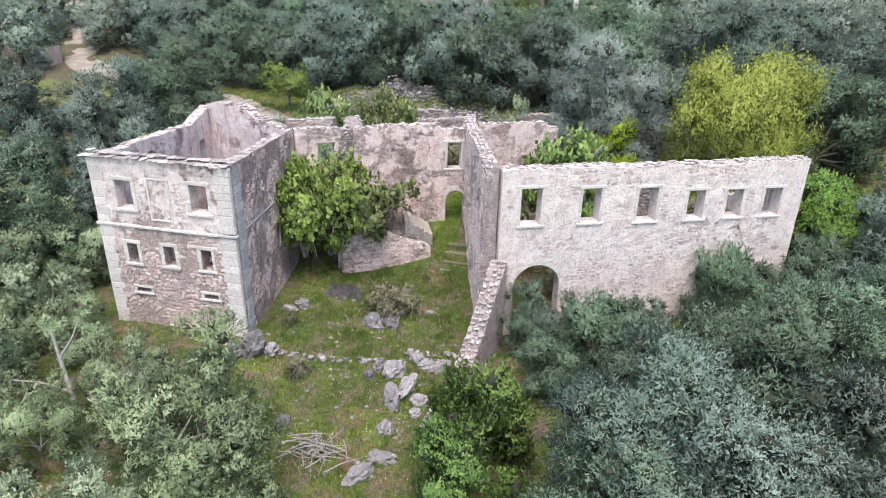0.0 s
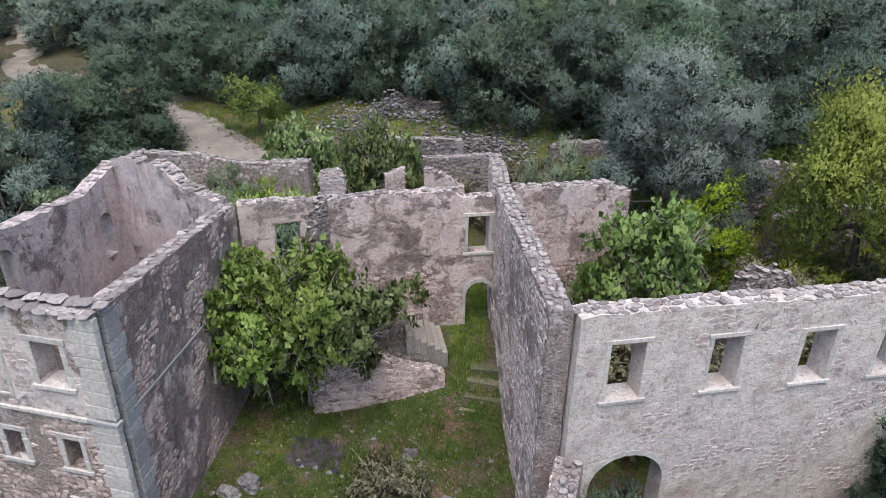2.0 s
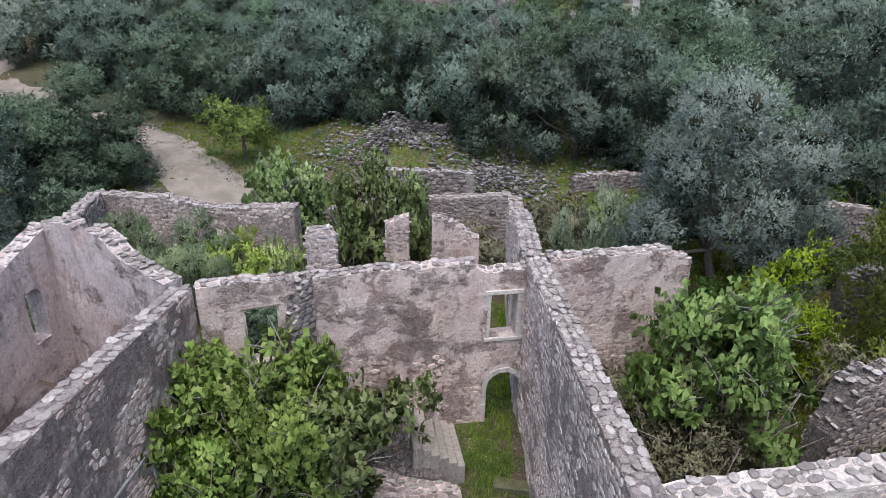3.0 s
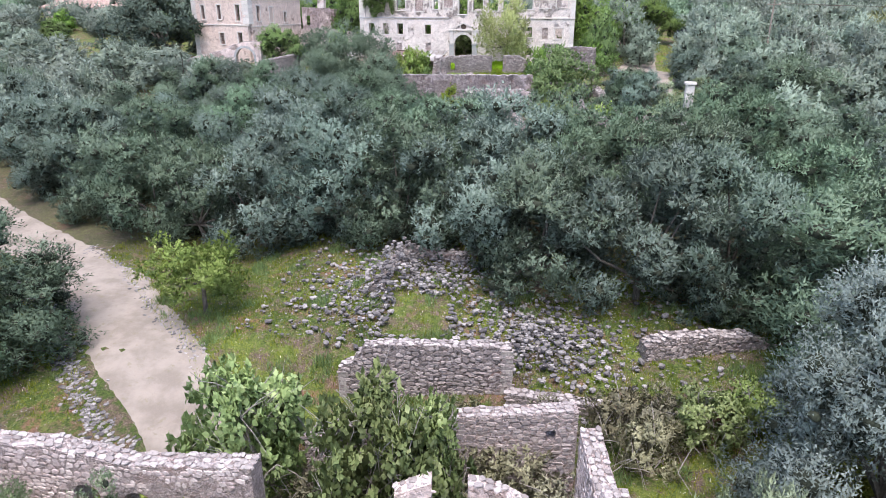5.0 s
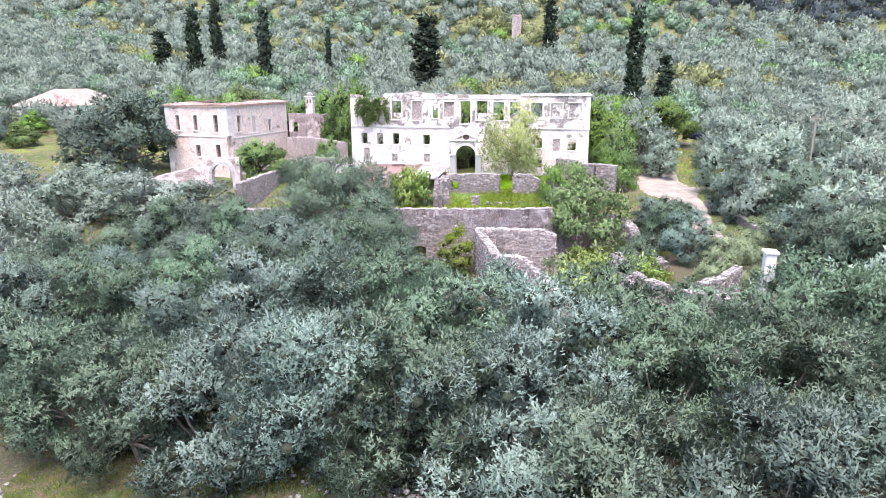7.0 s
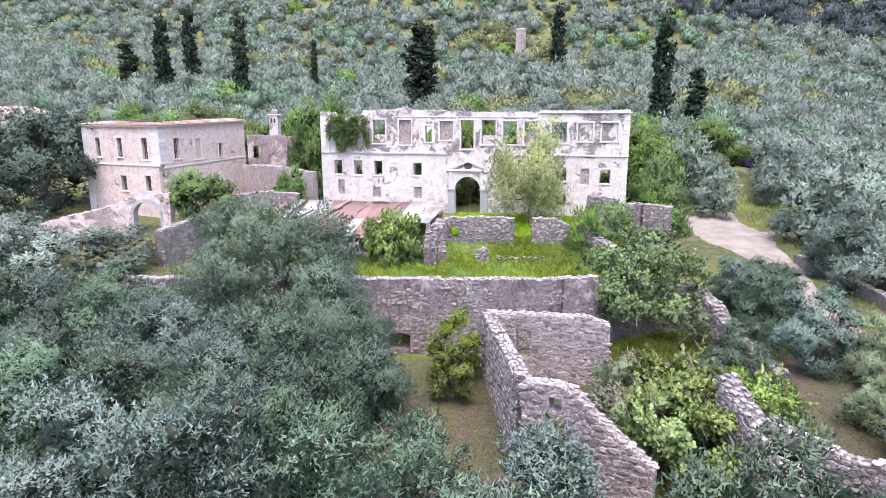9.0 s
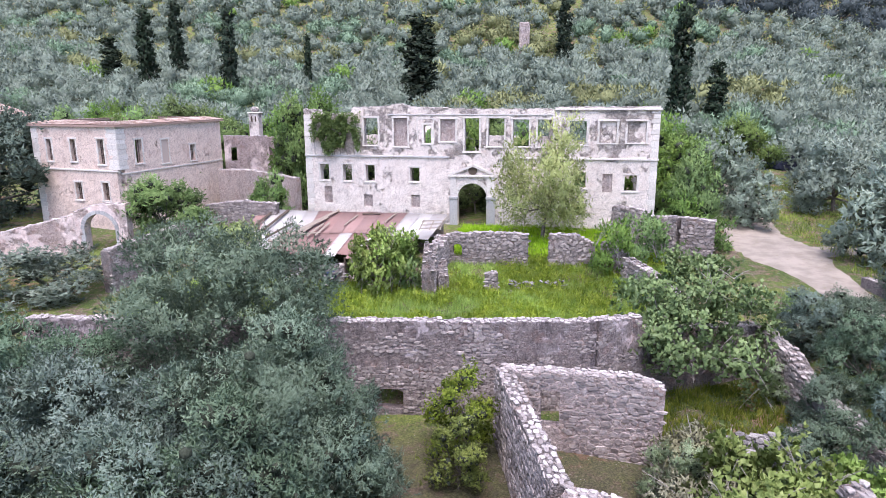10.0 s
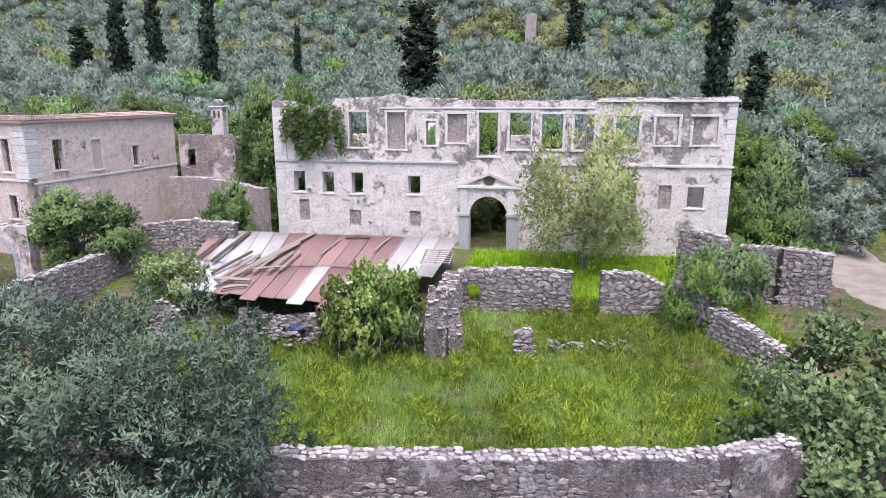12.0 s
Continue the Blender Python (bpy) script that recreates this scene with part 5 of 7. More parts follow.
sf = Wall(shed, (-8.7, 100.4), (-3.2, 98.6), 2.6, ((0, 8.2), (2.2, 8.3), (3.2, 7.3), (5.9, 5.4)), 0.7, [(1.1, 1.95, 3.4, 7.0), (1.25, 1.8, 7.12, 7.75)], M_LONG, rows=3)
sf.face_stones(0, 5.8, 3.0, 8.2, 0.34, M_FACESTONE, "rough wall stones", seed=6, keep=lambda s, z: not (0.95 < s < 2.1))
# the far pillar house among the trees
pillar_house = thing("cottage_ruin", "tumbled cottage ruin with one pale square pillar", "ruin")
Wall(pillar_house, (1.2, 99.6), (8.6, 95.6), 2.0, ((0, 7.6), (3, 6.9), (6, 7.2), (8.4, 6.5)), 0.7, (), M_RUBBLE, rows=2)
Wall(pillar_house, (5.3, 97.9), (9.0, 103.0), 2.4, ((0, 7.6), (3, 7.2), (6.3, 7.4)), 0.7, [(1.2, 1.9, 5.4, 6.9)], M_RUBBLE)
bm = bmesh.new()
box(bm, 8.1, 8.75, 94.0, 94.65, 2.5, 10.75, 0.05)
part("pillar", bm, M_DRESSED, pillar_house, "pale plastered square pillar")
bm = bmesh.new()
box(bm, 8.0, 8.85, 93.9, 94.75, 10.754, 10.95, 0.04)
part("pillar_cap", bm, M_DRESSED, pillar_house)

court = thing("court_wall", "broken dry-stone walls dividing the weedy forecourt", "wall")
c1 = Wall(court, (-17.5, 130.2), (-11.35, 130.3), 6.4, ((0, 9.7), (2, 9.85), (6.2, 9.9)), 0.7, [(0.5, 1.2, 8.0, 9.0, 0.3)], M_RUBBLE, rows=3)
c1.face_stones(0, 6.1, 6.9, 9.8, 0.32, M_FACESTONE, "rough grey stones", seed=7, keep=lambda s, z: not (0.4 < s < 1.3 and 7.9 < z < 9.1))
c2 = Wall(court, (-9.8, 130.2), (-6.5, 130.5), 6.4, ((0, 9.95), (2, 9.9), (3.3, 9.3)), 0.7, [(2.4, 3.1, 6.4, 7.8)], M_RUBBLE, rows=3)
c2.face_stones(0, 3.2, 6.9, 9.8, 0.32, M_FACESTONE, "rough grey stones", seed=8, keep=lambda s, z: not (2.3 < s and z < 7.9))
Wall(court, (-4.7, 136.4), (-0.2, 132.9), 6.6, ((0, 11.1), (2.5, 11.2), (3.2, 10.7), (5.7, 11.0)), 0.8, (), M_RUBBLE, rows=3)
Wall(court, (-0.1, 132.7), (2.2, 132.2), 6.4, ((0, 11.0), (2.3, 10.9)), 0.8, (), M_RUBBLE, rows=3).face_stones(0, 2.3, 6.6, 11, 0.32, M_FACESTONE, "rough stones", seed=12)
Wall(court, (-5.6, 131.6), (-4.5, 129.0), 6.2, ((0, 9.2), (3, 9.0)), 0.8, (), M_RUBBLE, rows=3)
Wall(court, (-4.4, 128.8), (-0.8, 124.2), 6.0, ((0, 8.8), (3, 8.2), (6, 7.2)), 0.8, (), M_RUBBLE, rows=3)
c3 = Wall(court, (-17.9, 125.0), (-17.7, 129.8), 6.0, ((0, 8.0), (0.35, 8.9), (0.9, 9.9), (1.6, 9.5), (2.4, 9.2), (4.8, 9.8)), 0.95, (), M_RUBBLE, ragged=0.35, rows=3)
stump = Wall(court, (-16.9, 125.4), (-17.35, 126.6), 6.0, ((0, 7.6), (1.2, 8.8)), 0.7, (), M_RUBBLE, ragged=0.3)
post = Wall(court, (-14.0, 125.6), (-13.2, 125.8), 6.0, ((0, 8.0), (0.8, 8.1)), 0.7, (), M_RUBBLE, coping=0.28)
post.face_stones(0, 0.82, 6.2, 8.0, 0.3, M_FACESTONE, "rough stones", seed=15)
r = random.Random(37)
stone_field("garden_stones", [((x, y, height(x, y) + r_ * 0.7), (s, s * 0.8, s * 0.7), a) for x, y, r_, s, a in ((-1.6 + 5.4 * t + r.uniform(-0.5, 0.5), 110.2 + 1.6 * t + r.uniform(-0.6, 0.6), r.random(), r.uniform(0.2, 0.6), r.uniform(0, 6)) for t in (r.random() for i in range(260)))], M_FIELDS, "tumbled pale stones of a fallen wall in the sunken garden", "stones")
low_row = thing("stone_edging", "low row of stones in the tall grass", "stones")
r = random.Random(41)
for i in range(46):
    t = r.random()
    x, y = -12.4 + 4.0 * t, 126.4 + 0.8 * t + r.uniform(-0.3, 0.3)
    s = r.uniform(0.25, 0.55)
    put_stone("stone", r.choice(FIELD), low_row, (x, y, height(x, y) + r.uniform(0, 0.5)), (s, s * 0.8, s * 0.7), r.uniform(0, 6), 0.4, r)
Wall(court, (-40.5, 122.0), (-39.9, 135.4), 5.6, ((0, 9.4), (13.4, 9.6)), 0.7, (), M_RUBBLE, rows=3)
Wall(court, (-40.4, 135.6), (-33.9, 136.4), 6.4, ((0, 10.4), (3, 10.8), (6.6, 10.6)), 0.7, (), M_RUBBLE, rows=3)
Wall(court, (-44.5, 146.0), (-34.2, 142.0), 6.4, ((0, 12.4), (5, 12.6), (10.9, 12.2)), 0.7, (), M_LONG, rows=2)
Wall(court, (-32.4, 124.2), (-31.2, 124.4), 6.0, ((0, 8.6), (0.5, 9.0), (1.2, 8.4)), 0.8, (), M_RUBBLE)

# gateway arch before the lodge
gate = thing("gateway_arch", "dark weathered stone gateway arch in a broken wall", "gateway")
gw = Wall(gate, (-48.7, 129.6), (-44.3, 130.2), 5.6, ((0, 10.7), (2.2, 11.3), (4.4, 11.3)), 0.9, [(0.8, 3.4, 5.6, 10.5, 1.3)], M_BACK)
gw.surround(0.8, 3.4, 7.0, 10.5, M_GREYSTONE, 0.26, out=0.04, sill=False, arch=1.3)
Wall(gate, (-56, 126.5), (-48.8, 129.6), 5.0, ((0, 8.6), (7.8, 10.4)), 0.8, (), M_BACK)

# ---- the lean-to of rusted sheets ----
n_ = Nodes("rusted_corrugated_iron", 0.6)
tone = n_.ramp(n_.random(), (0.0, (0.20, 0.115, 0.105)), (0.4, (0.26, 0.165, 0.155)), (1.0, (0.165, 0.105, 0.10)))
tone = n_.mix(n_.span(n_.noise(1.4, 6, 0.7), 0.5, 0.75, 0, 0.6), tone, (0.17, 0.085, 0.06))
M_RUST = n_.finish(tone, n_.noise(12, 4), 0.01)
n_ = Nodes("dull_zinc_sheet", 0.55)
M_ZINC = n_.finish(n_.mix(n_.span(n_.noise(1.1, 6, 0.75), 0.5, 0.72, 0, 0.7), n_.mix(n_.random(), (0.44, 0.43, 0.425), (0.31, 0.295, 0.29)), (0.24, 0.18, 0.165)), n_.noise(12, 4), 0.01)
M_BROWNBOARD = plain("brown_old_boards", (0.20, 0.12, 0.075), 0.85)
lean = thing("lean_to", "sagging lean-to roofed with rusted and pale corrugated sheets", "shed")
TLc, TRc, BRc, BLc = Vector((-36.3, 137.6, 9.7)), Vector((-18.6, 136.8, 9.9)), Vector((-19.6, 125.6, 8.55)), Vector((-33.2, 127.2, 8.75))
r = random.Random(51)
NS = 15
for i in range(NS):
    for j in range(2):
        u0, u1 = i / NS, (i + 1.06) / NS
        if i > 12 and j == 1 and r.random() < 0.6:
            continue
        v0, v1 = (0.0, 0.54) if j == 0 else (0.46, 1.0 + r.uniform(-0.03, 0.05))
        verts, faces = [], []
        N = 25
        jz = r.uniform(0, 0.05) + (0.05 if j == 0 else 0.0)
        for v in (v0, (v0 + v1) / 2, v1):
            for k in range(N):
                u = u0 + (u1 - u0) * k / (N - 1)
                p = TLc.lerp(TRc, u).lerp(BLc.lerp(BRc, u), v)
                sag = -0.25 * math.sin(math.pi * min(1, v)) * (0.5 + 0.5 * math.sin(u * 7)) + 0.07 * wob(u * 9, v * 4, 3)
                verts.append((p.x, p.y, p.z + sag + jz + 0.05 * math.cos(k * math.pi / 1.5)))
        for q in range(2):
            for k in range(N - 1):
                faces.append((q * N + k, q * N + k + 1, (q + 1) * N + k + 1, (q + 1) * N + k))
        me = raw("roof_sheet", verts, faces, True)
        ob = link("roof_sheet", me, M_ZINC if (j == 0 and i in (1, 2, 3, 4, 12, 13, 14)) or (j == 1 and i in (0, 1, 2, 8)) else M_RUST, lean)
        so = ob.modifiers.new("thickness", "SOLIDIFY")
        so.thickness = 0.012
# loose timbers thrown on the sheets: ends as shares along and down the slope, and their thickness
def on_roof(u, v, up):
    return TLc.lerp(TRc, u).lerp(BLc.lerp(BRc, u), v) + Vector((0, 0, up - 0.12 * math.sin(math.pi * min(1, v)) * (0.5 + 0.5 * math.sin(u * 7))))


for k, (u0, v0, u1, v1, w, dark) in enumerate(((0.09, 0.06, 0.03, 0.56, 0.07, 1), (0.17, 0.05, 0.10, 0.6, 0.08, 1), (0.24, 0.40, 0.14, 0.78, 0.06, 1), (0.28, 0.42, 0.19, 0.86, 0.06, 0), (0.44, 0.02, 0.21, 0.92, 0.08, 0), (0.41, 0.22, 0.24, 0.82, 0.07, 0), (0.36, 0.40, 0.31, 0.72, 0.06, 0), (0.41, 0.38, 0.37, 0.70, 0.06, 0), (0.44, 0.36, 0.41, 0.66, 0.06, 0), (0.30, 0.66, 0.43, 0.60, 0.05, 0), (0.17, 0.86, 0.33, 0.84, 0.07, 0), (0.24, 0.98, 0.33, 0.90, 0.06, 0), (0.56, 0.12, 0.53, 0.40, 0.04, 0), (0.75, 0.06, 0.73, 0.3, 0.04, 0), (0.58, 0.10, 0.67, 0.07, 0.05, 1))):
    p, q = on_roof(u0, v0, 0.2 + 0.03 * (k % 3)), on_roof(u1, v1, 0.2 + 0.03 * ((k + 1) % 3))
    bm = bmesh.new()
    limb(bm, [p, p.lerp(q, 0.5) + Vector((0, 0, 0.03)), q], w * 1.7, w * 1.5, 4)
    part("batten", bm, M_DARKWOOD_AND_SHADE if dark else M_TIMBER, lean, "dark rotten batten" if dark else "grey loose timber batten")
# boarding below the eaves
for k in range(6):
    bm = bmesh.new()
    box(bm, -22.6, -19.9, 126.0 + 0.02 * (k % 2), 126.05 + 0.02 * (k % 2), 6.55 + 0.27 * k, 6.79 + 0.27 * k, 0.01)
    part("board", bm, M_BROWNBOARD, lean, "brown horizontal board")
for x, y in ((-32.6, 127.6), (-28.5, 126.9), (-24.4, 126.4), (-20.2, 126.0), (-35.0, 136.9), (-26.0, 136.5)):
    bm = bmesh.new()
    limb(bm, [(x, y, height(x, y) - 0.2), (x, y, 8.5 if y < 130 else 9.5)], 0.09, 0.08, 6)
    part("post", bm, M_DARKWOOD_AND_SHADE, lean)
lw_ = Wall(lean, (-29.0, 127.1), (-24.4, 126.6), 5.8, ((0, 7.9), (2, 7.5), (4.6, 8.0)), 0.6, (), M_RUBBLE, coping=0.4)
Wall(lean, (-34.6, 136.9), (-33.4, 128.0), 5.8, ((0, 9.2), (9, 8.3)), 0.5, (), M_RUBBLE, coping=0)
Wall(lean, (-24.2, 126.7), (-19.4, 126.3), 5.8, ((0, 7.2), (4.8, 7.2)), 0.4, (), M_BACK, coping=0)
Wall(lean, (-34.0, 137.4), (-19.0, 137.0), 5.8, ((0, 9.3), (15, 9.4)), 0.4, (), M_BACK, coping=0)
pallet = thing("pallet", "grey slatted timber pallet leaning on the sheets", "pallet")
P0 = Vector((-18.9, 130.6, 9.95))
for k in range(7):
    bm = bmesh.new()
    box(bm, -0.85, 0.85, -0.045, 0.045, 0.0, 0.03, 0, Matrix.Translation(P0 + Vector((0, 0.24 * k, 0.06 * k))))
    part("slat", bm, M_TIMBER, pallet)
for x in (-0.8, 0, 0.8):
    bm = bmesh.new()
    limb(bm, [P0 + Vector((x, -0.1, -0.05)), P0 + Vector((x, 1.6, 0.33))], 0.05, 0.05, 4)
    part("bearer", bm, M_TIMBER, pallet)
bm = bmesh.new()
bmesh.ops.create_icosphere(bm, subdivisions=2, radius=0.45)
for v in bm.verts:
    v.co = Vector((v.co.x, v.co.y * 0.8, v.co.z * 0.7)) * (1 + 0.3 * noise.noise(v.co * 3))
tarp = part("tarpaulin", bm, plain("blue_tarpaulin", (0.03, 0.05, 0.14), 0.5))
tarp.location = (-25.4, 126.2, height(-25.4, 126.2) + 0.75)
tagged(tarp, "crumpled dark blue tarpaulin among the stones", "tarpaulin")
stone_field("loose_stones", [((r.uniform(-29, -24), r.uniform(124.9, 126.4), 6.6 + r.uniform(0, 0.9)), (s, s, 0.7 * s), r.uniform(0, 6)) for s in (r.uniform(0.2, 0.55) for i in range(90))], M_FIELDS, "white tumbled stones under the lean-to eaves", "stones")

# ---- the big ruined house ----
manor = thing("manor_ruin", "large two-storey white plastered mansion ruin with empty windows", "ruin")
FX = -33.4
UP = [(5.91, 7.24, 15.4, 17.9), (11.65, 12.35, 15.6, 17.3), (15.48, 16.8, 14.9, 17.9), (17.66, 19.1, 15.4, 17.9), (19.89, 21.32, 15.4, 17.8), (22.11, 23.44, 15.4, 17.8), (24.9, 26.4, 15.6, 17.7)]
BLIND = [(8.8, 10.09, 15.3, 17.9), (13.22, 14.61, 15.8, 17.8), (27.53, 28.98, 15.8, 17.67), (29.92, 31.48, 15.83, 17.68)]
LOW = [(1.44, 2.3, 12.0, 13.54), (3.7, 4.58, 11.95, 13.54), (5.97, 6.84, 11.95, 13.5), (10.3, 11.2, 12.0, 13.33), (25.5, 26.5, 11.7, 13.1), (29.9, 30.95, 11.5, 12.95)]
LOWB = [(1.75, 2.55, 9.8, 11.4), (5.7, 6.6, 9.5, 10.7), (10.37, 11.2, 9.55, 10.75), (27.97, 28.84, 11.4, 13.05)]
facade = Wall(manor, (FX, 142.66), (FX + 32.6, 142.66), 6.6, ((0, 18.7), (1.6, 18.6), (1.8, 18.2), (4.6, 18.3), (4.8, 18.85), (8, 18.95), (9.4, 19.2), (10.5, 18.9), (16, 18.7), (23.4, 18.7), (23.6, 18.85), (32.6, 18.9)), 0.8,
    [*UP, *BLIND, *LOW, *LOWB, (25.6, 26.55, 9.1, 10.2), (14.85, 17.55, 6.7, 11.97, 1.35)], M_FACADE, ragged=0.07, coping=0.26)
for o in UP:
    facade.surround(*o, M_DRESSED, 0.17, out=0.03)
for o in BLIND:
    facade.surround(*o, M_DRESSED, 0.16, out=0.03)
    facade.infill(*o, 0.16, M_LONG if o[0] < 20 else M_FACADE, "stone-blocked window")
for o in LOW:
    facade.surround(*o, M_DRESSED, 0.15, out=0.02)
for o in LOWB:
    facade.infill(*o, 0.1, M_LONG, "stone-blocked opening")
facade.surround(11.1, 12.5, 15.5, 17.8, M_DRESSED, 0.12, out=0.02, lintel=True, sill=False)
for a, b in ((0.0, 14.0), (18.6, 32.7)):
    facade.slab("string_course", a, b, 14.28, 14.44, 0.12, 0.2, M_GREYSTONE if a < 1 else M_DRESSED)
facade.slab("cornice", 23.6, 32.75, 18.62, 18.78, 0.16, 0.3, M_DRESSED)
facade.slab("cornice", 8.2, 23.4, 18.15, 18.26, 0.07, 0.2, M_GREYSTONE)
for s in (7.95, 10.75, 12.85, 15.1, 17.2, 19.5, 21.7, 23.8, 27.0, 29.45):
    facade.slab("pilaster", s - 0.16, s + 0.16, 14.45, 18.1, 0.06, 0.15, M_FACADE)
quoins(facade, -0.02, 0.75, 7.2, 18.3, 0.5, M_DRESSED, seed=61)
quoins(facade, 31.9, 32.62, 7.2, 14.2, 0.5, M_DRESSED, out=0.025, seed=62)
quoins(facade, 31.9, 32.62, 14.5, 18.55, 0.5, M_DRESSED, out=0.025, seed=63)
# the pedimented portal
for a, b in ((14.1, 14.82), (17.58, 18.4)):
    facade.slab("pilaster", a, b, 7.0, 10.5, 0.14, 0.2, M_GREYSTONE)
    facade.slab("capital", a - 0.08, b + 0.06, 10.505, 10.72, 0.22, 0.2, M_GREYSTONE)
    facade.slab("pilaster", a + 0.05, b - 0.1, 10.725, 12.55, 0.1, 0.2, M_DRESSED)
facade.surround(14.85, 17.55, 10.6, 11.97, M_DRESSED, 0.3, out=0.08, sill=False, arch=1.35)
facade.slab("entablature", 13.95, 18.55, 12.56, 12.76, 0.2, 0.2, M_DRESSED)
for sign in (-1, 1):
    bm = bmesh.new()
    vs = [bm.verts.new(facade.at(16.25 + sign * a, z, d)) for d in (0.16, -0.1) for a, z in ((2.35, 12.77), (0.02, 13.72), (0.02, 13.5), (1.8, 12.77))]
    for q in ((0, 1, 2, 3), (7, 6, 5, 4), (0, 4, 5, 1), (1, 5, 6, 2), (2, 6, 7, 3), (3, 7, 4, 0)):
        bm.faces.new([vs[i] for i in q])
    part("pediment_moulding", bm, M_DRESSED, facade.ob)
# no hole is cut: a dark disc on the face stands for its shade
bm = bmesh.new()
ring = [(0.42 * math.cos(a), 0.42 * math.sin(a)) for a in np.linspace(0, 2 * math.pi, 20, endpoint=False)]
f = [bm.verts.new(facade.at(16.25 + x, 13.15 + z, 0.03)) for x, z in ring]
g = [bm.verts.new(facade.at(16.25 + x * 0.8, 13.15 + z * 0.8, 0.012)) for x, z in ring]
bm.faces.new(g)
for k in range(20):
    bm.faces.new((f[k], f[(k + 1) % 20], g[(k + 1) % 20], g[k]))
part("oculus", bm, M_DARKWOOD_AND_SHADE, facade.ob, "dark disc drawn as the shade of a round hole in the pediment")
for a, b, zt in (((FX + 0.36, 143.1), (FX + 0.36, 156), 17.6), ((FX + 32.2, 156), (FX + 32.2, 143.1), 18.6), ((FX + 32.2, 156.4), (FX, 156.4), 15.5)):
    Wall(manor, a, b, 7, ((0, zt), (5, zt - 0.8), (9, zt), (40, zt)), 0.7, [(3, 4.2, 15, 17), (7, 8.2, 12, 14)] if zt < 16 else (), M_FACADE, coping=0)
Wall(manor, (FX + 23.4, 143.1), (FX + 23.4, 156), 7, ((0, 17.8), (13, 17.6)), 0.7, (), M_FACADE, coping=0)
Wall(manor, (FX + 9.4, 143.1), (FX + 9.4, 156), 7, ((0, 17.8), (4, 15), (13, 16.6)), 0.7, (), M_BACK, coping=0)

# roof tiles and bars
n_ = Nodes("terracotta_tile", 0.85)
M_TILE = n_.finish(n_.ramp(n_.island(), (0, (0.24, 0.16, 0.135)), (0.5, (0.36, 0.255, 0.22)), (1, (0.47, 0.385, 0.345))), n_.noise(15, 4), 0.01)
M_IRON = plain("rusty_iron", (0.10, 0.07, 0.06), 0.7)


def tiled_slope(parent, a, b, c, d, label):
    """A roof slope with courses of half-round tiles; a, b: eaves, c, d: ridge ends."""
    a, b, c, d = (Vector(p) for p in (a, b, c, d))
    bm = bmesh.new()
    f = [bm.verts.new(p) for p in (a, b, c, d)]
    g = [bm.verts.new(p - Vector((0, 0, 0.12))) for p in (a, b, c, d)]
    bm.faces.new(f), bm.faces.new(g[::-1])
    for k in range(4):
        bm.faces.new((f[k], g[k], g[(k + 1) % 4], f[(k + 1) % 4]))
    slope = part("roof_slope", bm, M_TILE, parent, label)
    n = int((b - a).length / 0.24)
    rows = max(3, int(((d + c) / 2 - (a + b) / 2).length / 0.42))
    verts, faces = [], []
    for i in range(n):
        u = (i + 0.5) / n
        lo, hi = a.lerp(b, u), d.lerp(c, u)
        side = (b - a).normalized()
        for j in range(rows):
            p, q = lo.lerp(hi, j / rows), lo.lerp(hi, (j + 1.1) / rows)
            k0 = len(verts)
            for e, (pt, rad) in enumerate(((p, 0.11), (q, 0.085))):
                for t in range(5):
                    t_ = math.pi * t / 4
                    verts.append(pt + side * (rad * math.cos(t_)) + Vector((0, 0, 0.02 + (0.035 if e == 0 else 0) + rad * 0.8 * math.sin(t_))))
            faces += [(k0 + t, k0 + t + 1, k0 + t + 6, k0 + t + 5) for t in range(4)]
    ob = link("roof_tiles", raw("roof_tiles", verts, faces), M_TILE, slope, "weathered half-round clay tiles")
    ob["kind"] = "stuff"


def bars(w, s0, s1, z0, z1):
    for k in range(1, 4):
        s = s0 + (s1 - s0) * k / 4
        w.slab("window_bar", s - 0.02, s + 0.02, z0, z1, -0.2, 0.24, M_IRON, bevel=0)
    for z in (z0 + (z1 - z0) / 3, z0 + (z1 - z0) * 2 / 3):
        w.slab("window_bar", s0, s1, z - 0.018, z + 0.018, -0.245, 0.28, M_IRON, bevel=0)


# ---- the lodge ----
lodge = thing("lodge_house", "roofless two-storey rose-plastered house with tiled eaves", "house")
LA, LB, LC, LD = Vector((-57.9, 136.84, 0)), Vector((-48.3, 135.1, 0)), Vector((-46.2, 149.2, 0)), Vector((-55.8, 150.9, 0))
SO = [(1.5, 2.1, 14.1, 16.1), (4.5, 5.1, 14.15, 16.15), (7.8, 8.5, 13.97, 16.2), (4.5, 5.25, 10.6, 12.2), (7.85, 8.55, 10.65, 12.3)]
ls = Wall(lodge, LA[:2], LB[:2], 5.5, ((0, 17.35), (10, 17.35)), 0.6, SO, M_LODGE, coping=0, ragged=0)
EO = [(1.82, 2.64, 13.9, 16.06), (9.2, 9.9, 13.5, 15.1), (5.2, 6.1, 13.6, 15.84)]
le = Wall(lodge, (LB + (LC - LB).normalized() * 0.31)[:2], LC[:2], 5.5, ((0, 17.35), (15, 17.35)), 0.6, [(a - 0.3, b - 0.3, c, d) for a, b, c, d in EO], M_LODGE, coping=0, ragged=0)
Wall(lodge, LC[:2], LD[:2], 5.5, ((0, 17.35), (15, 17.35)), 0.6, (), M_LODGE, coping=0, ragged=0)
Wall(lodge, LD[:2], LA[:2], 5.5, ((0, 17.35), (15, 17.35)), 0.6, (), M_LODGE, coping=0, ragged=0)
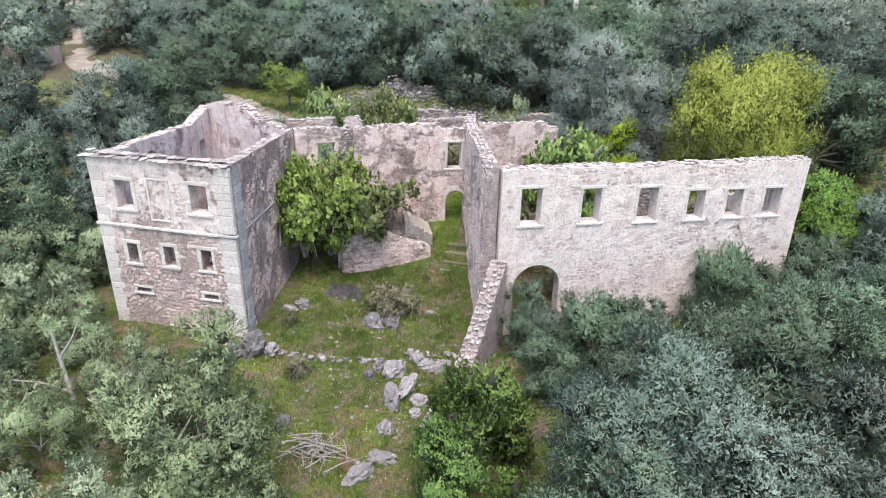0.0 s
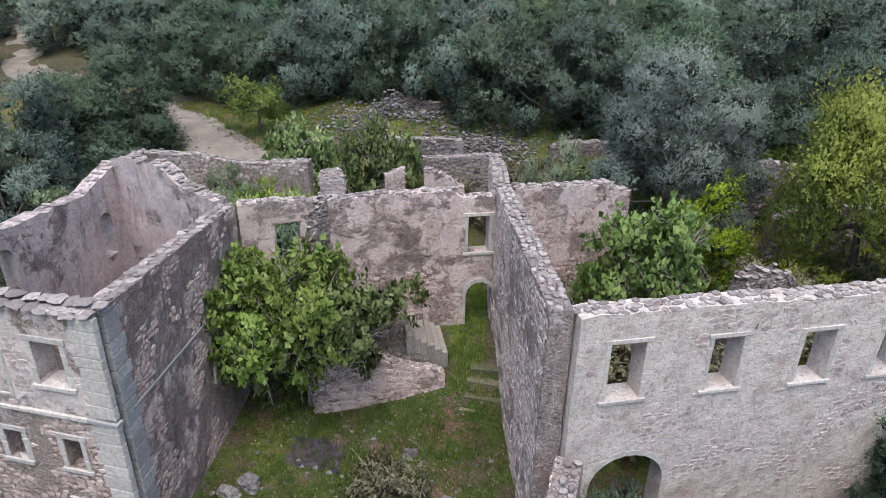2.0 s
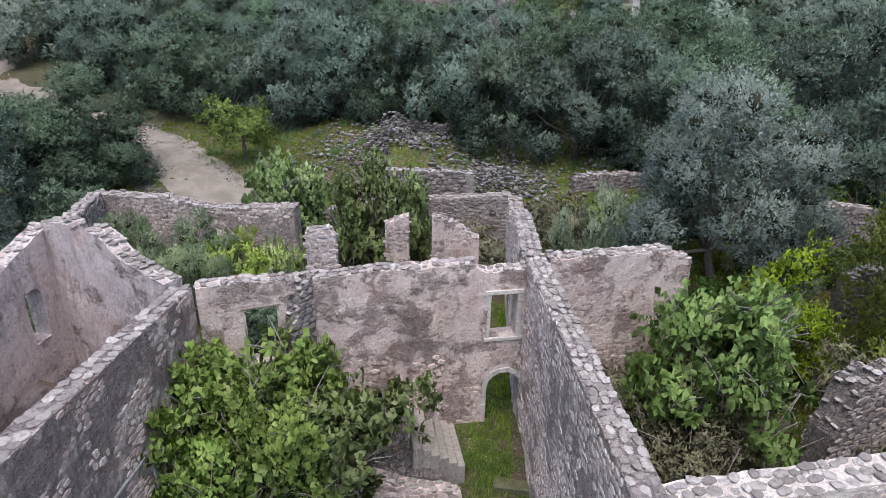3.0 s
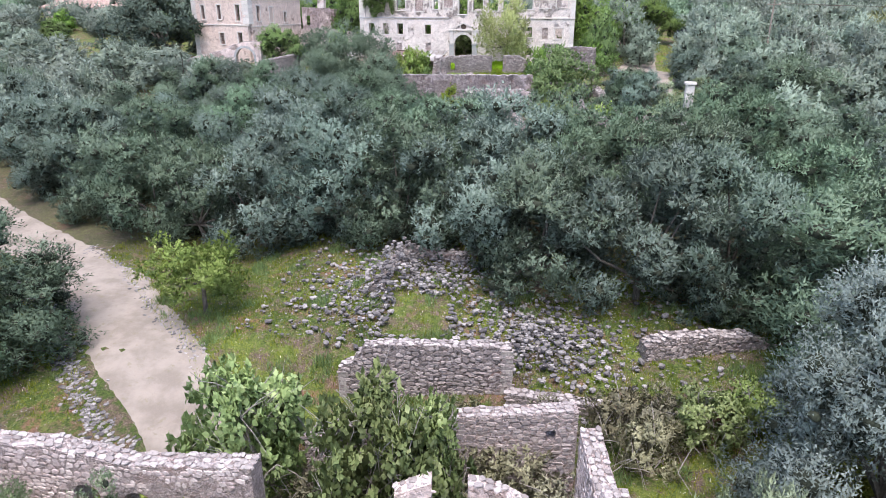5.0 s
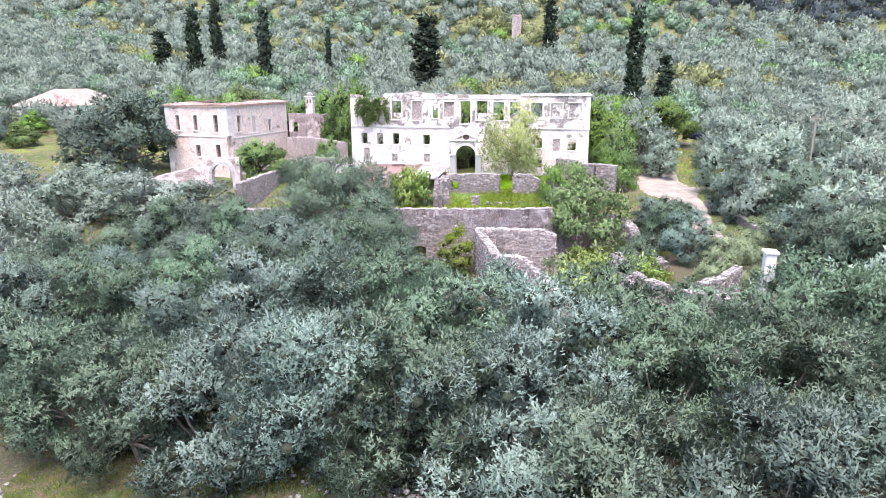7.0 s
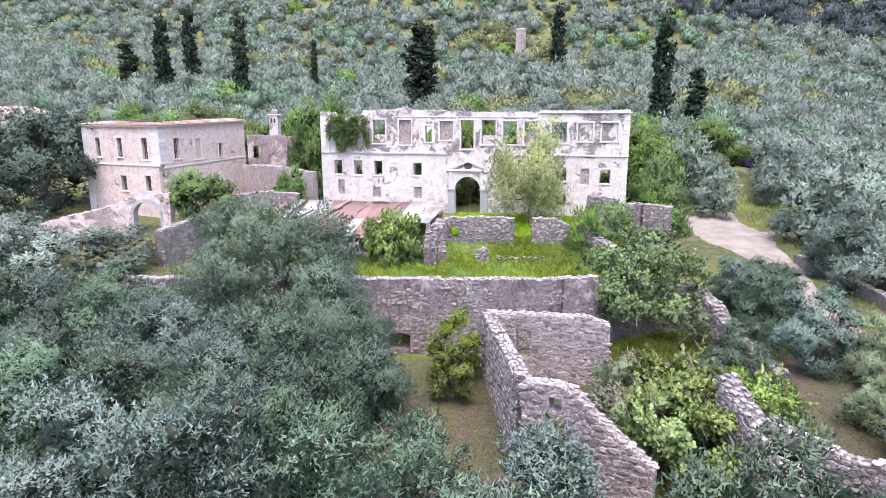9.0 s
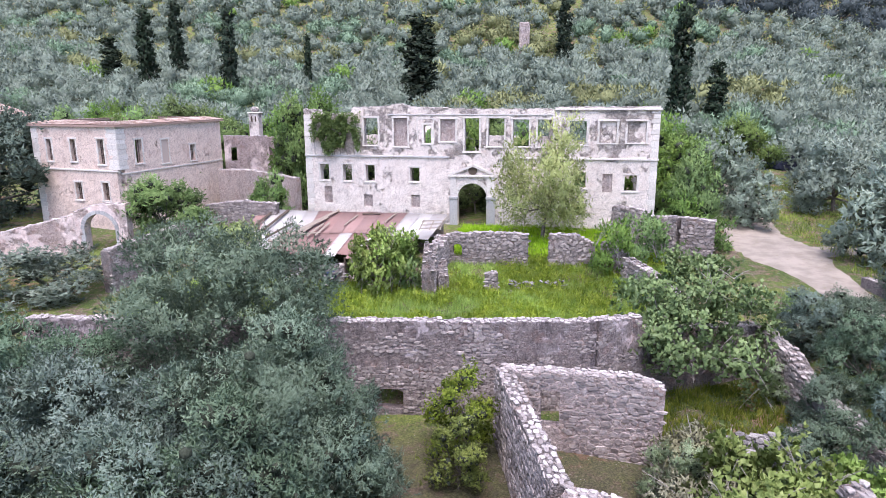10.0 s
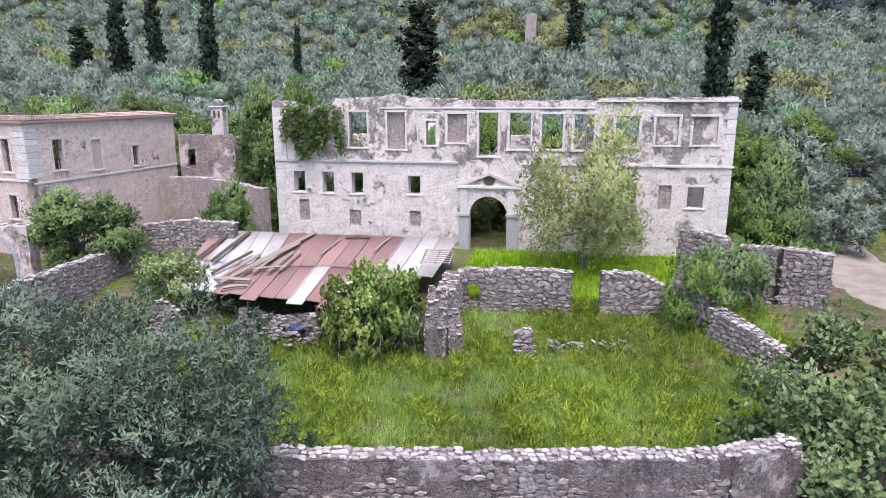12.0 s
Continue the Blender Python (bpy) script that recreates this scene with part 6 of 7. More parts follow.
for o in SO:
    ls.surround(*o, M_DRESSED, 0.17)
    bars(ls, *o)
for k, (a, b, c, d) in enumerate(EO):
    le.surround(a - 0.3, b - 0.3, c, d, M_DRESSED, 0.17)
    if k < 2:
        bars(le, a - 0.3, b - 0.3, c, d)
    else:
        le.infill(a - 0.3, b - 0.3, c, d, 0.05, M_TILE, "brick-blocked window")
ls.slab("string_course", -0.3, 10.0, 13.3, 13.46, 0.08, 0.2, M_DRESSED)
le.slab("string_course", -0.25, 14.0, 13.05, 13.19, 0.07, 0.2, M_DRESSED)
quoins(ls, 8.9, 10.05, 13.5, 17.3, 0.45, M_DRESSED, seed=71)
quoins(le, -0.6, 0.5, 13.5, 17.3, 0.45, M_DRESSED, seed=72)
quoins(ls, -0.3, 0.6, 7, 13.2, 0.45, M_DRESSED, seed=73)
quoins(ls, -0.3, 0.6, 13.5, 17.3, 0.45, M_DRESSED, seed=74)
ux, uy = (LB - LA).normalized(), (LC - LB).normalized()
E0, E1, E2, E3 = (LA - ux * 0.5 - uy * 0.5, LB + ux * 0.5 - uy * 0.5, LC + ux * 0.5 + uy * 0.5, LD - ux * 0.5 + uy * 0.5)
for p in (E0, E1, E2, E3):
    p.z = 17.42
I0, I1, I2, I3 = E0 + (ux + uy) * 1.3, E1 + (uy - ux) * 1.3, E2 - (ux + uy) * 1.3, E3 + (ux - uy) * 1.3
for p in (I0, I1, I2, I3):
    p.z = 17.7
tiled_slope(lodge, E0, E1, I1, I0, "broken band of tiled eaves")
tiled_slope(lodge, E1, E2, I2, I1, "broken band of tiled eaves")
tiled_slope(lodge, E2, E3, I3, I2, "broken band of tiled eaves")
tiled_slope(lodge, E3, E0, I0, I3, "broken band of tiled eaves")
annex = thing("lodge_annex", "grey plastered stair tower beside the lodge with a chimney", "house")
an = Wall(annex, (-45.8, 149.6), (-41.5, 151.6), 6, ((0, 15.7), (5, 15.5)), 0.6, [(0.7, 1.3, 12.9, 14.4)], M_SIDE, coping=0.25)
Wall(annex, (-41.3, 151.8), (-41.8, 156), 6, ((0, 15.4), (5, 15.4)), 0.6, [(1.4, 2.0, 13.2, 14.6)], M_SIDE, coping=0)
bm = bmesh.new()
box(bm, -44.1, -42.9, 152.4, 153.4, 12, 18.0, 0.05)
ch = part("chimney", bm, M_FACADE, annex)
bm = bmesh.new()
box(bm, -44.2, -42.8, 152.3, 153.5, 18.004, 18.15, 0.04)
part("chimney_cap", bm, M_DRESSED, ch)
bm = bmesh.new()
box(bm, -43.95, -43.05, 152.55, 153.25, 18.154, 18.75, 0.2)
part("chimney_hood", bm, M_FACADE, ch)
# dark slabs on the solid stack draw the shade inside two smoke slots
for x in (-43.8, -43.35):
    bm = bmesh.new()
    box(bm, x, x + 0.18, 152.385, 152.45, 17.1, 17.7)
    part("smoke_slot", bm, M_DARKWOOD_AND_SHADE, ch)

third = thing("tiled_house", "white house with a faded red tiled roof among the trees", "house")
H = [Vector(p) for p in ((-118.5, 176.5, 0), (-107.8, 175, 0), (-103.8, 192, 0), (-114.5, 193.5, 0))]
t0 = Wall(third, H[0][:2], H[1][:2], 6, ((0, 15.2), (12, 15.2)), 0.6, [(s, s + 1.0, 12.2, 13.9) for s in (1.2, 3.4, 5.6, 7.8)] + [(s, s + 1.0, 8.6, 10.2) for s in (3.4, 5.6, 7.8)], M_FACADE, coping=0, ragged=0, step=0.7)
Wall(third, H[1][:2], H[2][:2], 6, ((0, 15.2), (19, 15.2)), 0.6, [(s, s + 1.0, 12.2, 13.9) for s in (2, 6, 10, 14)], M_FACADE, coping=0, ragged=0, step=0.7)
Wall(third, H[2][:2], H[3][:2], 6, ((0, 15.2), (19, 15.2)), 0.6, (), M_FACADE, coping=0, ragged=0, step=0.7)
Wall(third, H[3][:2], H[0][:2], 6, ((0, 15.2), (19, 15.2)), 0.6, (), M_FACADE, coping=0, ragged=0, step=0.7)
ce = sum(H, Vector()) / 4
G = [p + (p - ce).normalized() * 0.9 + Vector((0, 0, 15.25)) for p in H]
m0, m1 = (G[0] + G[1]) / 2 + (H[2] - H[1]).normalized() * 5.5, (G[2] + G[3]) / 2 - (H[2] - H[1]).normalized() * 5.5
m0.z = m1.z = 18.6
for q in ((G[0], G[1], m0, m0), (G[1], G[2], m1, m0), (G[2], G[3], m1, m1), (G[3], G[0], m0, m1)):
    q = [Vector(p) for p in q]
    if (q[2] - q[3]).length < 0.01:
        q[3] = q[3] - (q[1] - q[0]).normalized() * 0.02
    tiled_slope(third, *q, "faded red tiled slope")
tower_far = thing("stone_tower", "small square stone tower on the wooded hillside", "tower")
tz = height(-22, 301)
bm = bmesh.new()
box(bm, -23.6, -20.4, 299.5, 302.5, tz - 2, tz + 9, 0.2)
part("tower_shaft", bm, M_LONG, tower_far)

# rough stones in every dry rubble face that has none yet
for k, w in enumerate(ALL_WALLS):
    if w.material is M_RUBBLE and w.length > 1:
        top = max(z for _, z in w.tops)
        for side in {1, -1} - w.faced:
            w.face_stones(0, w.length, max(w.z0, top - 5), top, 0.28, M_FACESTONE, "rough wall stones", clear_of(w.openings, 0.06, lambda s, z: True), 300 + 2 * k + side, 0.04, 0, side)

# ---- trees and shrubs ----
rr = random.Random(5)


def put(kinds, rows, label=""):
    for row in rows:
        x, y, s = row[:3]
        plant(rr.choice(kinds), x, y, s, rr.uniform(0, 6.28), tall=row[3] if len(row) > 3 else None, label=label)


put(NEAR_OLIVES, ((14.2, 26.0, 1.15), (18.0, 28.6, 1.25), (20.8, 31.5, 1.1), (12.4, 22.6, 0.85), (21.5, 24.5, 1.25), (16.6, 23.0, 1.1), (14.6, 30.4, 0.8)))
put(SPARSE, ((-5.0, 24.2, 1.1, 1.2), (-3.0, 22.6, 0.7), (-7.4, 19.6, 0.8), (-8.2, 26.4, 0.6), (-11.2, 28.4, 0.6), (-13.6, 21.0, 0.7), (-17.6, 26.5, 0.8), (-18.6, 32.0, 0.75), (-10.6, 16.8, 0.7), (-18.2, 38.5, 0.75), (-19.4, 44.5, 0.7), (-16.6, 19.0, 0.8)))
put(OLIVES, ((-22, 27.5, 0.75), (-24, 36, 0.95), (-21.8, 43.5, 0.85), (-29, 42, 1.0), (-26.5, 50, 0.95), (-31, 33, 0.9), (-27, 26, 0.9), (-36, 50, 1.05), (-32, 57.5, 1.05), (-24, 56.5, 0.6), (-30.5, 63.5, 0.85), (-44, 60, 0.7), (-38, 40, 1.1), (-45, 50, 1.2), (28, 40, 1.05), (33, 50, 1.1), (30.5, 46.5, 0.8), (38, 42, 1.2), (40, 58, 1.2), (31, 66, 1.2), (25.5, 35, 0.9),
    (13.6, 72.4, 1.45, 1.2), (18.6, 76.0, 1.2), (23.5, 72, 1.1), (28, 79, 1.2), (35, 74, 1.2)))
put(FAR_OLIVES, ((60, 86, 1.3), (66, 100, 1.4), (55, 98, 1.3), (72, 84, 1.4), (50, 108, 1.3), (62, 114, 1.3), (74, 110, 1.4), (58, 126, 1.3), (70, 130, 1.4), (84, 100, 1.4), (84, 124, 1.5), (62, 142, 1.4), (78, 146, 1.5), (40, 97, 1.2), (44, 106, 1.2), (-54, 60, 1.3), (-64, 70, 1.3), (-68, 86, 1.3), (-76, 98, 1.3), (44, 68, 1.3), (48, 82, 1.3), (56, 70, 1.3), (-60, 48, 1.3), (-52, 38, 1.2), (46, 50, 1.2), (52, 58, 1.3), (-72, 58, 1.3), (-84, 74, 1.4), (-90, 92, 1.4)))
put(BROAD, ((7.1, 26.5, 0.7, 0.88), (6.0, 25.0, 0.5, 0.6)), "fresh green leafy thicket at the wall's foot")
put(BROAD, ((24.5, 45.5, 0.75), (26, 49, 0.8), (27.5, 44.0, 0.6)))
put(SHRUBS[:1], ((9.8, 42.8, 1.3), (12.8, 44.2, 1.4), (16.0, 45.4, 1.4), (19.0, 46.8, 1.4), (7.6, 44.4, 1.2)), "dark tangle of shrubs inside the roofless wing")
# the olive at -7.5, 48.4 is added only to darken the recess window
put(OLIVES[1:2], ((23.2, 41.0, 0.6), (24.6, 43.2, 0.65), (-7.5, 48.4, 0.62), (18.6, 39.8, 0.55, 0.72), (20.2, 40.6, 0.45, 0.55)))
put(OLIVES[1:2], ((11.6, 34.4, 0.6, 0.6), (13.6, 35.4, 0.5)), "dark green bushy tree before the plastered wing")
put(OLIVES, ((8.3, 35.7, 0.4, 0.55), (9.6, 35.0, 0.4), (14.9, 37.4, 0.36), (9.4, 32.6, 0.45)))
put(SHRUBS[:1], ((12.0, 37.0, 1.0), (11.2, 35.5, 0.9), (-0.4, 37.6, 0.95), (0.4, 38.2, 0.8), (-5.5, 35.4, 0.35), (-3.2, 31.2, 0.5), (13.4, 36.2, 1.0)))
plant(FIGS[0], -5.9, 43.2, 1.25, 1.0, z=-3.3, tall=1.4)
plant(FIGS[2], -3.6, 43.4, 1.1, 2.6, z=-3.0, tall=1.25)
plant(FIGS[1], -7.0, 41.6, 1.0, 4.1, z=-2.9, tall=1.3)
plant(FIGS[0], -5.0, 42.0, 0.9, 5.2, z=-2.6, tall=1.25)
plant(FIGS[1], 9.7, 47.9, 1.15, 0.4, tall=1.55)
plant(FIGS[0], 8.6, 48.2, 0.7, 2.4)
plant(NEAR_OLIVES[0], -31.0, 66.0, 1.5, 0.4, tall=1.15, label="broad sage-green olive beside the dirt track")
put(SPARSE, ((4.6, 54.8, 0.56, 1.3), (6.6, 57.6, 0.42), (-20.3, 37.1, 0.7), (-22.5, 34.6, 0.8), (-24.5, 39.6, 0.8), (-19.6, 30.6, 0.7), (-15.4, 30.4, 0.55), (-12.4, 24.0, 0.6), (-21.4, 47.6, 0.8)))
put(SHRUBS[:1], ((20.5, 55.0, 1.4), (17.0, 51.6, 1.2), (23, 52, 1.5), (16.0, 50.4, 1.2), (21.0, 50.0, 1.4), (14.6, 52.6, 1.3), (18.4, 48.6, 1.3), (12.6, 51.4, 1.1)), "dark tangle of brambles behind the roofless wing")
put(SHRUBS[1:], ((10.7, 58.8, 1.0), (16.4, 66.0, 1.5), (20.4, 70.0, 1.4), (22.4, 65.7, 1.3), (19.3, 63.2, 1.2), (15.8, 60.6, 1.0), (25.5, 64.0, 1.6), (13.2, 64.0, 1.0), (11.4, 54.0, 1.0)))
plant(YELLOW, 20.8, 54.2, 1.3, 0.0, tall=1.72)
plant(GREY_OLIVE, 12.2, 61.6, 1.1, 0.5, tall=1.12)
plant(GOLD, 12.5, 52.4, 1.0, 0.7, tall=1.15)
put((SHRUBS[2],), ((18.6, 53.5, 1.3), (-11.6, 53.6, 1.35, 2.0), (-9.8, 53.2, 1.1, 2.0)))
put(SPARSE, ((-13.6, 51.4, 0.6, 0.9), (-16.6, 51.2, 0.6, 0.9), (-18.5, 53.2, 0.55, 0.8), (-14.4, 53.8, 0.55, 0.8)))
put(FIGS, ((-12.3, 59.6, 1.0, 1.45), (-6.6, 58.6, 0.95, 1.5), (-5.0, 59.4, 0.7, 1.3)))
put(SPARSE, ((-4.2, 106.6, 0.4, 0.5), (-3.6, 103.6, 0.4, 0.45), (2.4, 115.6, 0.35)), "thin grey-green sapling in the sunken garden")
put(SHRUBS[:1], ((-3.4, 107.6, 1.2), (-3.9, 104.6, 1.3), (-2.8, 108.8, 1.0), (7.0, 47.6, 1.2), (5.8, 49.6, 1.1), (8.4, 45.6, 1.2), (9.9, 46.6, 1.1), (-1.6, 61.2, 1.3), (0.2, 60.0, 1.2), (-3.2, 60.0, 1.2), (-1.0, 64.0, 1.2), (-4.5, 63.8, 1.1), (2.6, 66.2, 1.2), (4.4, 66.8, 1.0), (-8.6, 58.6, 1.2), (3.9, 64.4, 1.1)), "tangle of dry grey brambles among the fallen walls")
put(FIGS[:1], ((6.4, 66.6, 0.62), (8.2, 67.4, 0.55)), "half-bare fig with upright pale stems")
put((SHRUBS[2],), ((-20.2, 58.2, 0.8), (-18.4, 58.0, 0.7), (-22, 58.6, 0.8), (-16.6, 58.2, 0.6)))
plant(FRESH_TREE, -21.0, 71.4, 1.05, 0.3, tall=1.0)
plant(CLOSE, -24.9, 109.3, 1.1, 0.0, tall=1.1)
plant(CLOSE, -18.9, 103.6, 0.7, 2.0, tall=0.8)
# the grove between the two ruins
GROVE = ((-44.5, 91.0, 1.05), (-38.8, 86.8, 0.95), (-33.2, 84.8, 1.0), (-27.6, 83.4, 1.05), (-22.4, 83.0, 1.1), (-17.0, 83.6, 1.1), (-11.6, 82.6, 1.12), (-6.4, 80.4, 1.1), (-1.6, 77.6, 1.12), (4.0, 77.2, 1.15), (9.4, 77.6, 1.12), (14.6, 80.6, 1.1), (21, 85, 1.12), (28, 88, 1.12), (-50, 95, 1.05), (-57, 99, 1.05), (-63, 103, 1.1), (-9.5, 88.6, 1.1), (-3.6, 86.2, 1.15), (2.2, 85.4, 1.15), (8.0, 87.2, 1.1))
put(OLIVES, GROVE)
for y, x0, x1 in ((92.5, -48, 40), (98.0, -62, 40), (103.5, -62, 40)):
    x = x0 + rr.uniform(0, 3)
    while x < x1:
        yy = y + rr.uniform(-1.3, 1.3)
        shed_zone = -14.5 < x < 10 and yy > 94.0
        path_zone = 8 < x < 15 and yy > 98
        if not shed_zone and not path_zone:
            plant(rr.choice(OLIVES if y < 95 else NEAR_OLIVES if -46 < x < -12 else FAR_OLIVES), x, yy, rr.uniform(0.95, 1.2), rr.uniform(0, 6.28))
        x += rr.uniform(5.2, 6.6)
put(NEAR_OLIVES, ((-34.0, 103.6, 0.85), (-27.5, 100.5, 1.15), (-21.2, 98.6, 1.1), (-36.5, 103, 1.1)))
put(BROAD, ((-17.5, 147.5, 0.7), (-15.2, 151, 0.9), (-24, 149, 0.9, 1.2), (-28, 147, 0.8, 1.1), (-12.5, 148.5, 1.0, 1.3), (-6, 148, 0.8, 1.0), (-20, 152, 1.0, 1.4)), "self-sown green tree inside the roofless mansion")
put((GOLD,), ((-13.3, 108.4, 0.75, 0.72), (-12.9, 106.2, 0.62, 0.6)), "bushy olive-brown shrub against the terrace wall")
put((FIGS[0], FIGS[1]), ((-1.2, 104.0, 1.0), (0.4, 101.0, 0.9), (-2.6, 101.8, 0.85), (2.2, 104.2, 0.8)), "bright green fig thicket beside the outbuilding")
plant(FIG_BIG, -1.7, 117.4, 1.05, 0.8, tall=1.02)
put(SPARSE, ((9.5, 108.5, 0.65), (12.0, 110.5, 0.65), (11.0, 105.6, 0.65), (8.0, 104.5, 0.55), (14.4, 112.0, 0.6)), "thin grey-green young olive beside the upper track")
put(OLIVES, ((7.6, 92.4, 0.75), (9.8, 93.6, 0.7), (7.4, 120.4, 0.4), (15.4, 104, 0.8), (14.0, 126.5, 0.6), (5.6, 114.6, 0.5), (6.4, 118.6, 0.5), (6.6, 110.4, 0.55), (2.6, 108.4, 0.45), (4.8, 119.6, 0.45), (3.3, 112.5, 0.4), (1.0, 108.0, 0.35), (15.6, 108.4, 0.8), (18.5, 121, 0.9), (18.5, 103, 1.1)))
put(FAR_OLIVES, ((18, 138.8, 1.25), (23, 145, 1.3), (16.6, 128.5, 0.8), (15.2, 122.6, 0.7), (19, 112, 1.0), (24, 118, 1.1), (25, 127, 1.1), (31, 113, 1.1), (33, 124, 1.1), (21, 135, 1.2), (28, 138, 1.2), (36, 134, 1.2), (42, 120, 1.2), (24, 148, 1.2), (33, 150, 1.3), (44, 142, 1.2), (20, 158, 1.1), (30, 164, 1.2), (50, 155, 1.3), (48, 130, 1.2), (7.0, 158, 1.2), (9.8, 151, 0.7), (41, 165, 1.3)))
put(SHRUBS[1:2], ((5.4, 124.8, 0.7), (-2.9, 131.4, 1.4, 1.8), (-5.2, 129.7, 1.2, 1.9), (4.2, 141.5, 1.6), (2.4, 145.2, 2.0, 2.2), (-38.5, 137.2, 0.9), (-33.9, 126.3, 0.9), (-35.8, 130.2, 1.2)))
put(BROAD, ((3.2, 147.0, 0.95, 1.25), (1.6, 144.6, 0.6, 0.8), (1.2, 152.5, 1.25), (2.8, 158.0, 1.2), (0.4, 160.5, 1.4), (6.2, 164, 1.2), (-35.4, 146.0, 1.1, 1.7), (-36.6, 152, 1.2, 1.8), (-35.9, 139.8, 0.55, 0.75), (-52, 145, 1.2, 1.55), (-51, 140, 0.9, 1.5), (-54, 148, 1.0, 1.55), (-42.2, 132.2, 0.95, 0.85), (-58, 156, 1.3), (-64, 160, 1.3), (-52, 162, 1.4), (-46, 164, 1.4), (-30, 165, 1.3), (-20, 168, 1.3), (-60, 150, 1.1), (-71, 165, 1.4), (-80, 166, 1.3), (-62, 170, 1.5), (13.5, 172, 1.2)))
plant(LIGHT, -10.6, 138.0, 1.22, 0.6, tall=1.5)
plant(FIGS[0], -21.0, 125.7, 0.75, 0.2, tall=1.0, label="elder bush with white flower heads and bare stems")
plant(SHRUBS[1], -19.2, 125.9, 0.8, 1.2, tall=1.2, label="elder bush with white flower heads and bare stems")
M_ELDER = plain("white_flower_heads", (0.72, 0.72, 0.62), 0.9)
for bush in (plant(FIGS[0], -33.4, 128.4, 0.7, 2.0, tall=0.75, label="elder bush with white flower heads and bare stems"), plant(FIGS[1], -21.6, 125.3, 0.8, 3.0, tall=1.0, label="elder bush with white flower heads and bare stems")):
    for k in range(11):
        a, f = rr.uniform(0, 6.28), rr.uniform(0.2, 0.9)
        bm = bmesh.new()
        bmesh.ops.create_icosphere(bm, subdivisions=1, radius=0.13)
        for v in bm.verts:
            v.co = Vector((v.co.x + 2.3 * f * math.cos(a), v.co.y + 2.3 * f * math.sin(a), v.co.z * 0.4 + 4.15 - 1.1 * f))
        part("flower_head", bm, M_ELDER, bush, "flat creamy white flower head")
plant(OAK, -64, 137, 1.08, 0.4, tall=0.9)
for k, (x, y, s, tall) in enumerate(((-47, 114, 1.15, 0.72), (-53, 119, 1.1, 0.6), (-60, 122, 1.1, 0.62), (-44, 121, 0.9, 0.5), (-70, 118, 1.25, 0.85), (-80, 127, 1.0, 0.75), (-62, 112, 1.2, 0.85), (-76, 108, 1.3, 1.1), (-88, 122, 1.3, 1.0), (-54, 111, 1.1, 0.85), (-84, 100, 1.3, 1.3))):
    plant(FAR_OLIVES[k % 2], x, y, s, 1.7 * k, tall=tall)
for k, (x, y, s) in enumerate(((-93, 139, 0.9), (-101, 146, 1.0), (-97, 153, 0.8), (-107, 155, 1.0), (-103, 163, 0.85), (-113, 163, 0.9), (-94, 163, 0.8), (-110, 147, 1.0))):
    plant(BROAD[0] if k in (2, 4) else FAR_OLIVES[k % 2], x, y, s, 2.3 * k, tall=0.75 * s)
# creeper over the mansion's broken corner
rng = np.random.default_rng(77)
P = np.stack([FX + 0.6 + rng.beta(2, 2, 5200) * 5.2, 142.26 - rng.uniform(0.02, 0.55, 5200), 14.3 + rng.beta(2.2, 1.8, 5200) * 4.2], 1)
low = 15.2 + 1.1 * np.sin(P[:, 0] * 1.7 + 0.4) + 0.6 * np.sin(P[:, 0] * 4.3)
keep = (P[:, 2] > low) & (np.array([noise.noise((p[0] * 1.3, 3.0, p[2] * 1.3)) for p in P]) > -0.32)
P = P[keep]
P[:, 1] -= 0.25 * np.array([abs(noise.noise((p[0] * 2, p[2] * 2, 1))) for p in P])
D = rng.normal(size=P.shape) * 0.6 + np.array([0, -0.9, -0.2])
cr = thing("creeper", "glossy green creeper hanging over the mansion's upper corner", "creeper")
link("leaves", leaf_mesh("leaves", P, D, 0.3, 0.2, rng), M_FRESH, cr)
bm = bmesh.new()
for k in range(7):
    x = FX + 1.0 + 0.65 * k
    limb(bm, [(x, 142.18, 14.3), (x + 0.3 * math.sin(k), 142.15, 16), (x + 0.5 * math.cos(k), 142.18, 18.4)], 0.04, 0.015, 5)
part("stems", bm, M_TWIG, cr)
# a bare forked trunk leaning at the edge of the grove
fork = thing("bare_trunk", "pale bare forked olive trunk leaning over the slope", "tree trunk")
bm = bmesh.new()
for pts, r0, r1 in (([(-12.9, 26.8, -6.2), (-13.3, 27.1, -5.0), (-14.0, 27.6, -3.5), (-14.4, 27.9, -2.2)], 0.16, 0.06), ([(-13.3, 27.1, -5.0), (-14.6, 26.7, -4.4), (-15.6, 26.1, -4.0)], 0.10, 0.03), ([(-14.0, 27.6, -3.5), (-13.5, 28.1, -2.6), (-13.3, 28.5, -1.8)], 0.07, 0.03), ([(-14.6, 26.7, -4.4), (-14.9, 25.7, -5.0), (-15.0, 24.9, -6.3)], 0.08, 0.05)):
    limb(bm, pts, r0, r1, 7)
part("trunk", bm, M_TWIG, fork)
# utility pole with its wires
pole = thing("utility_pole", "grey wooden utility pole with a crossarm and wires", "pole")
pz = height(24, 135)
bm = bmesh.new()
limb(bm, [(24, 135, pz - 0.5), (24, 135, 16.9)], 0.14, 0.10, 10)
part("shaft", bm, M_TIMBER, pole)
bm = bmesh.new()
box(bm, 23.2, 24.8, 134.84, 134.92, 16.3, 16.42, 0.01)
part("crossarm", bm, M_TIMBER, pole)
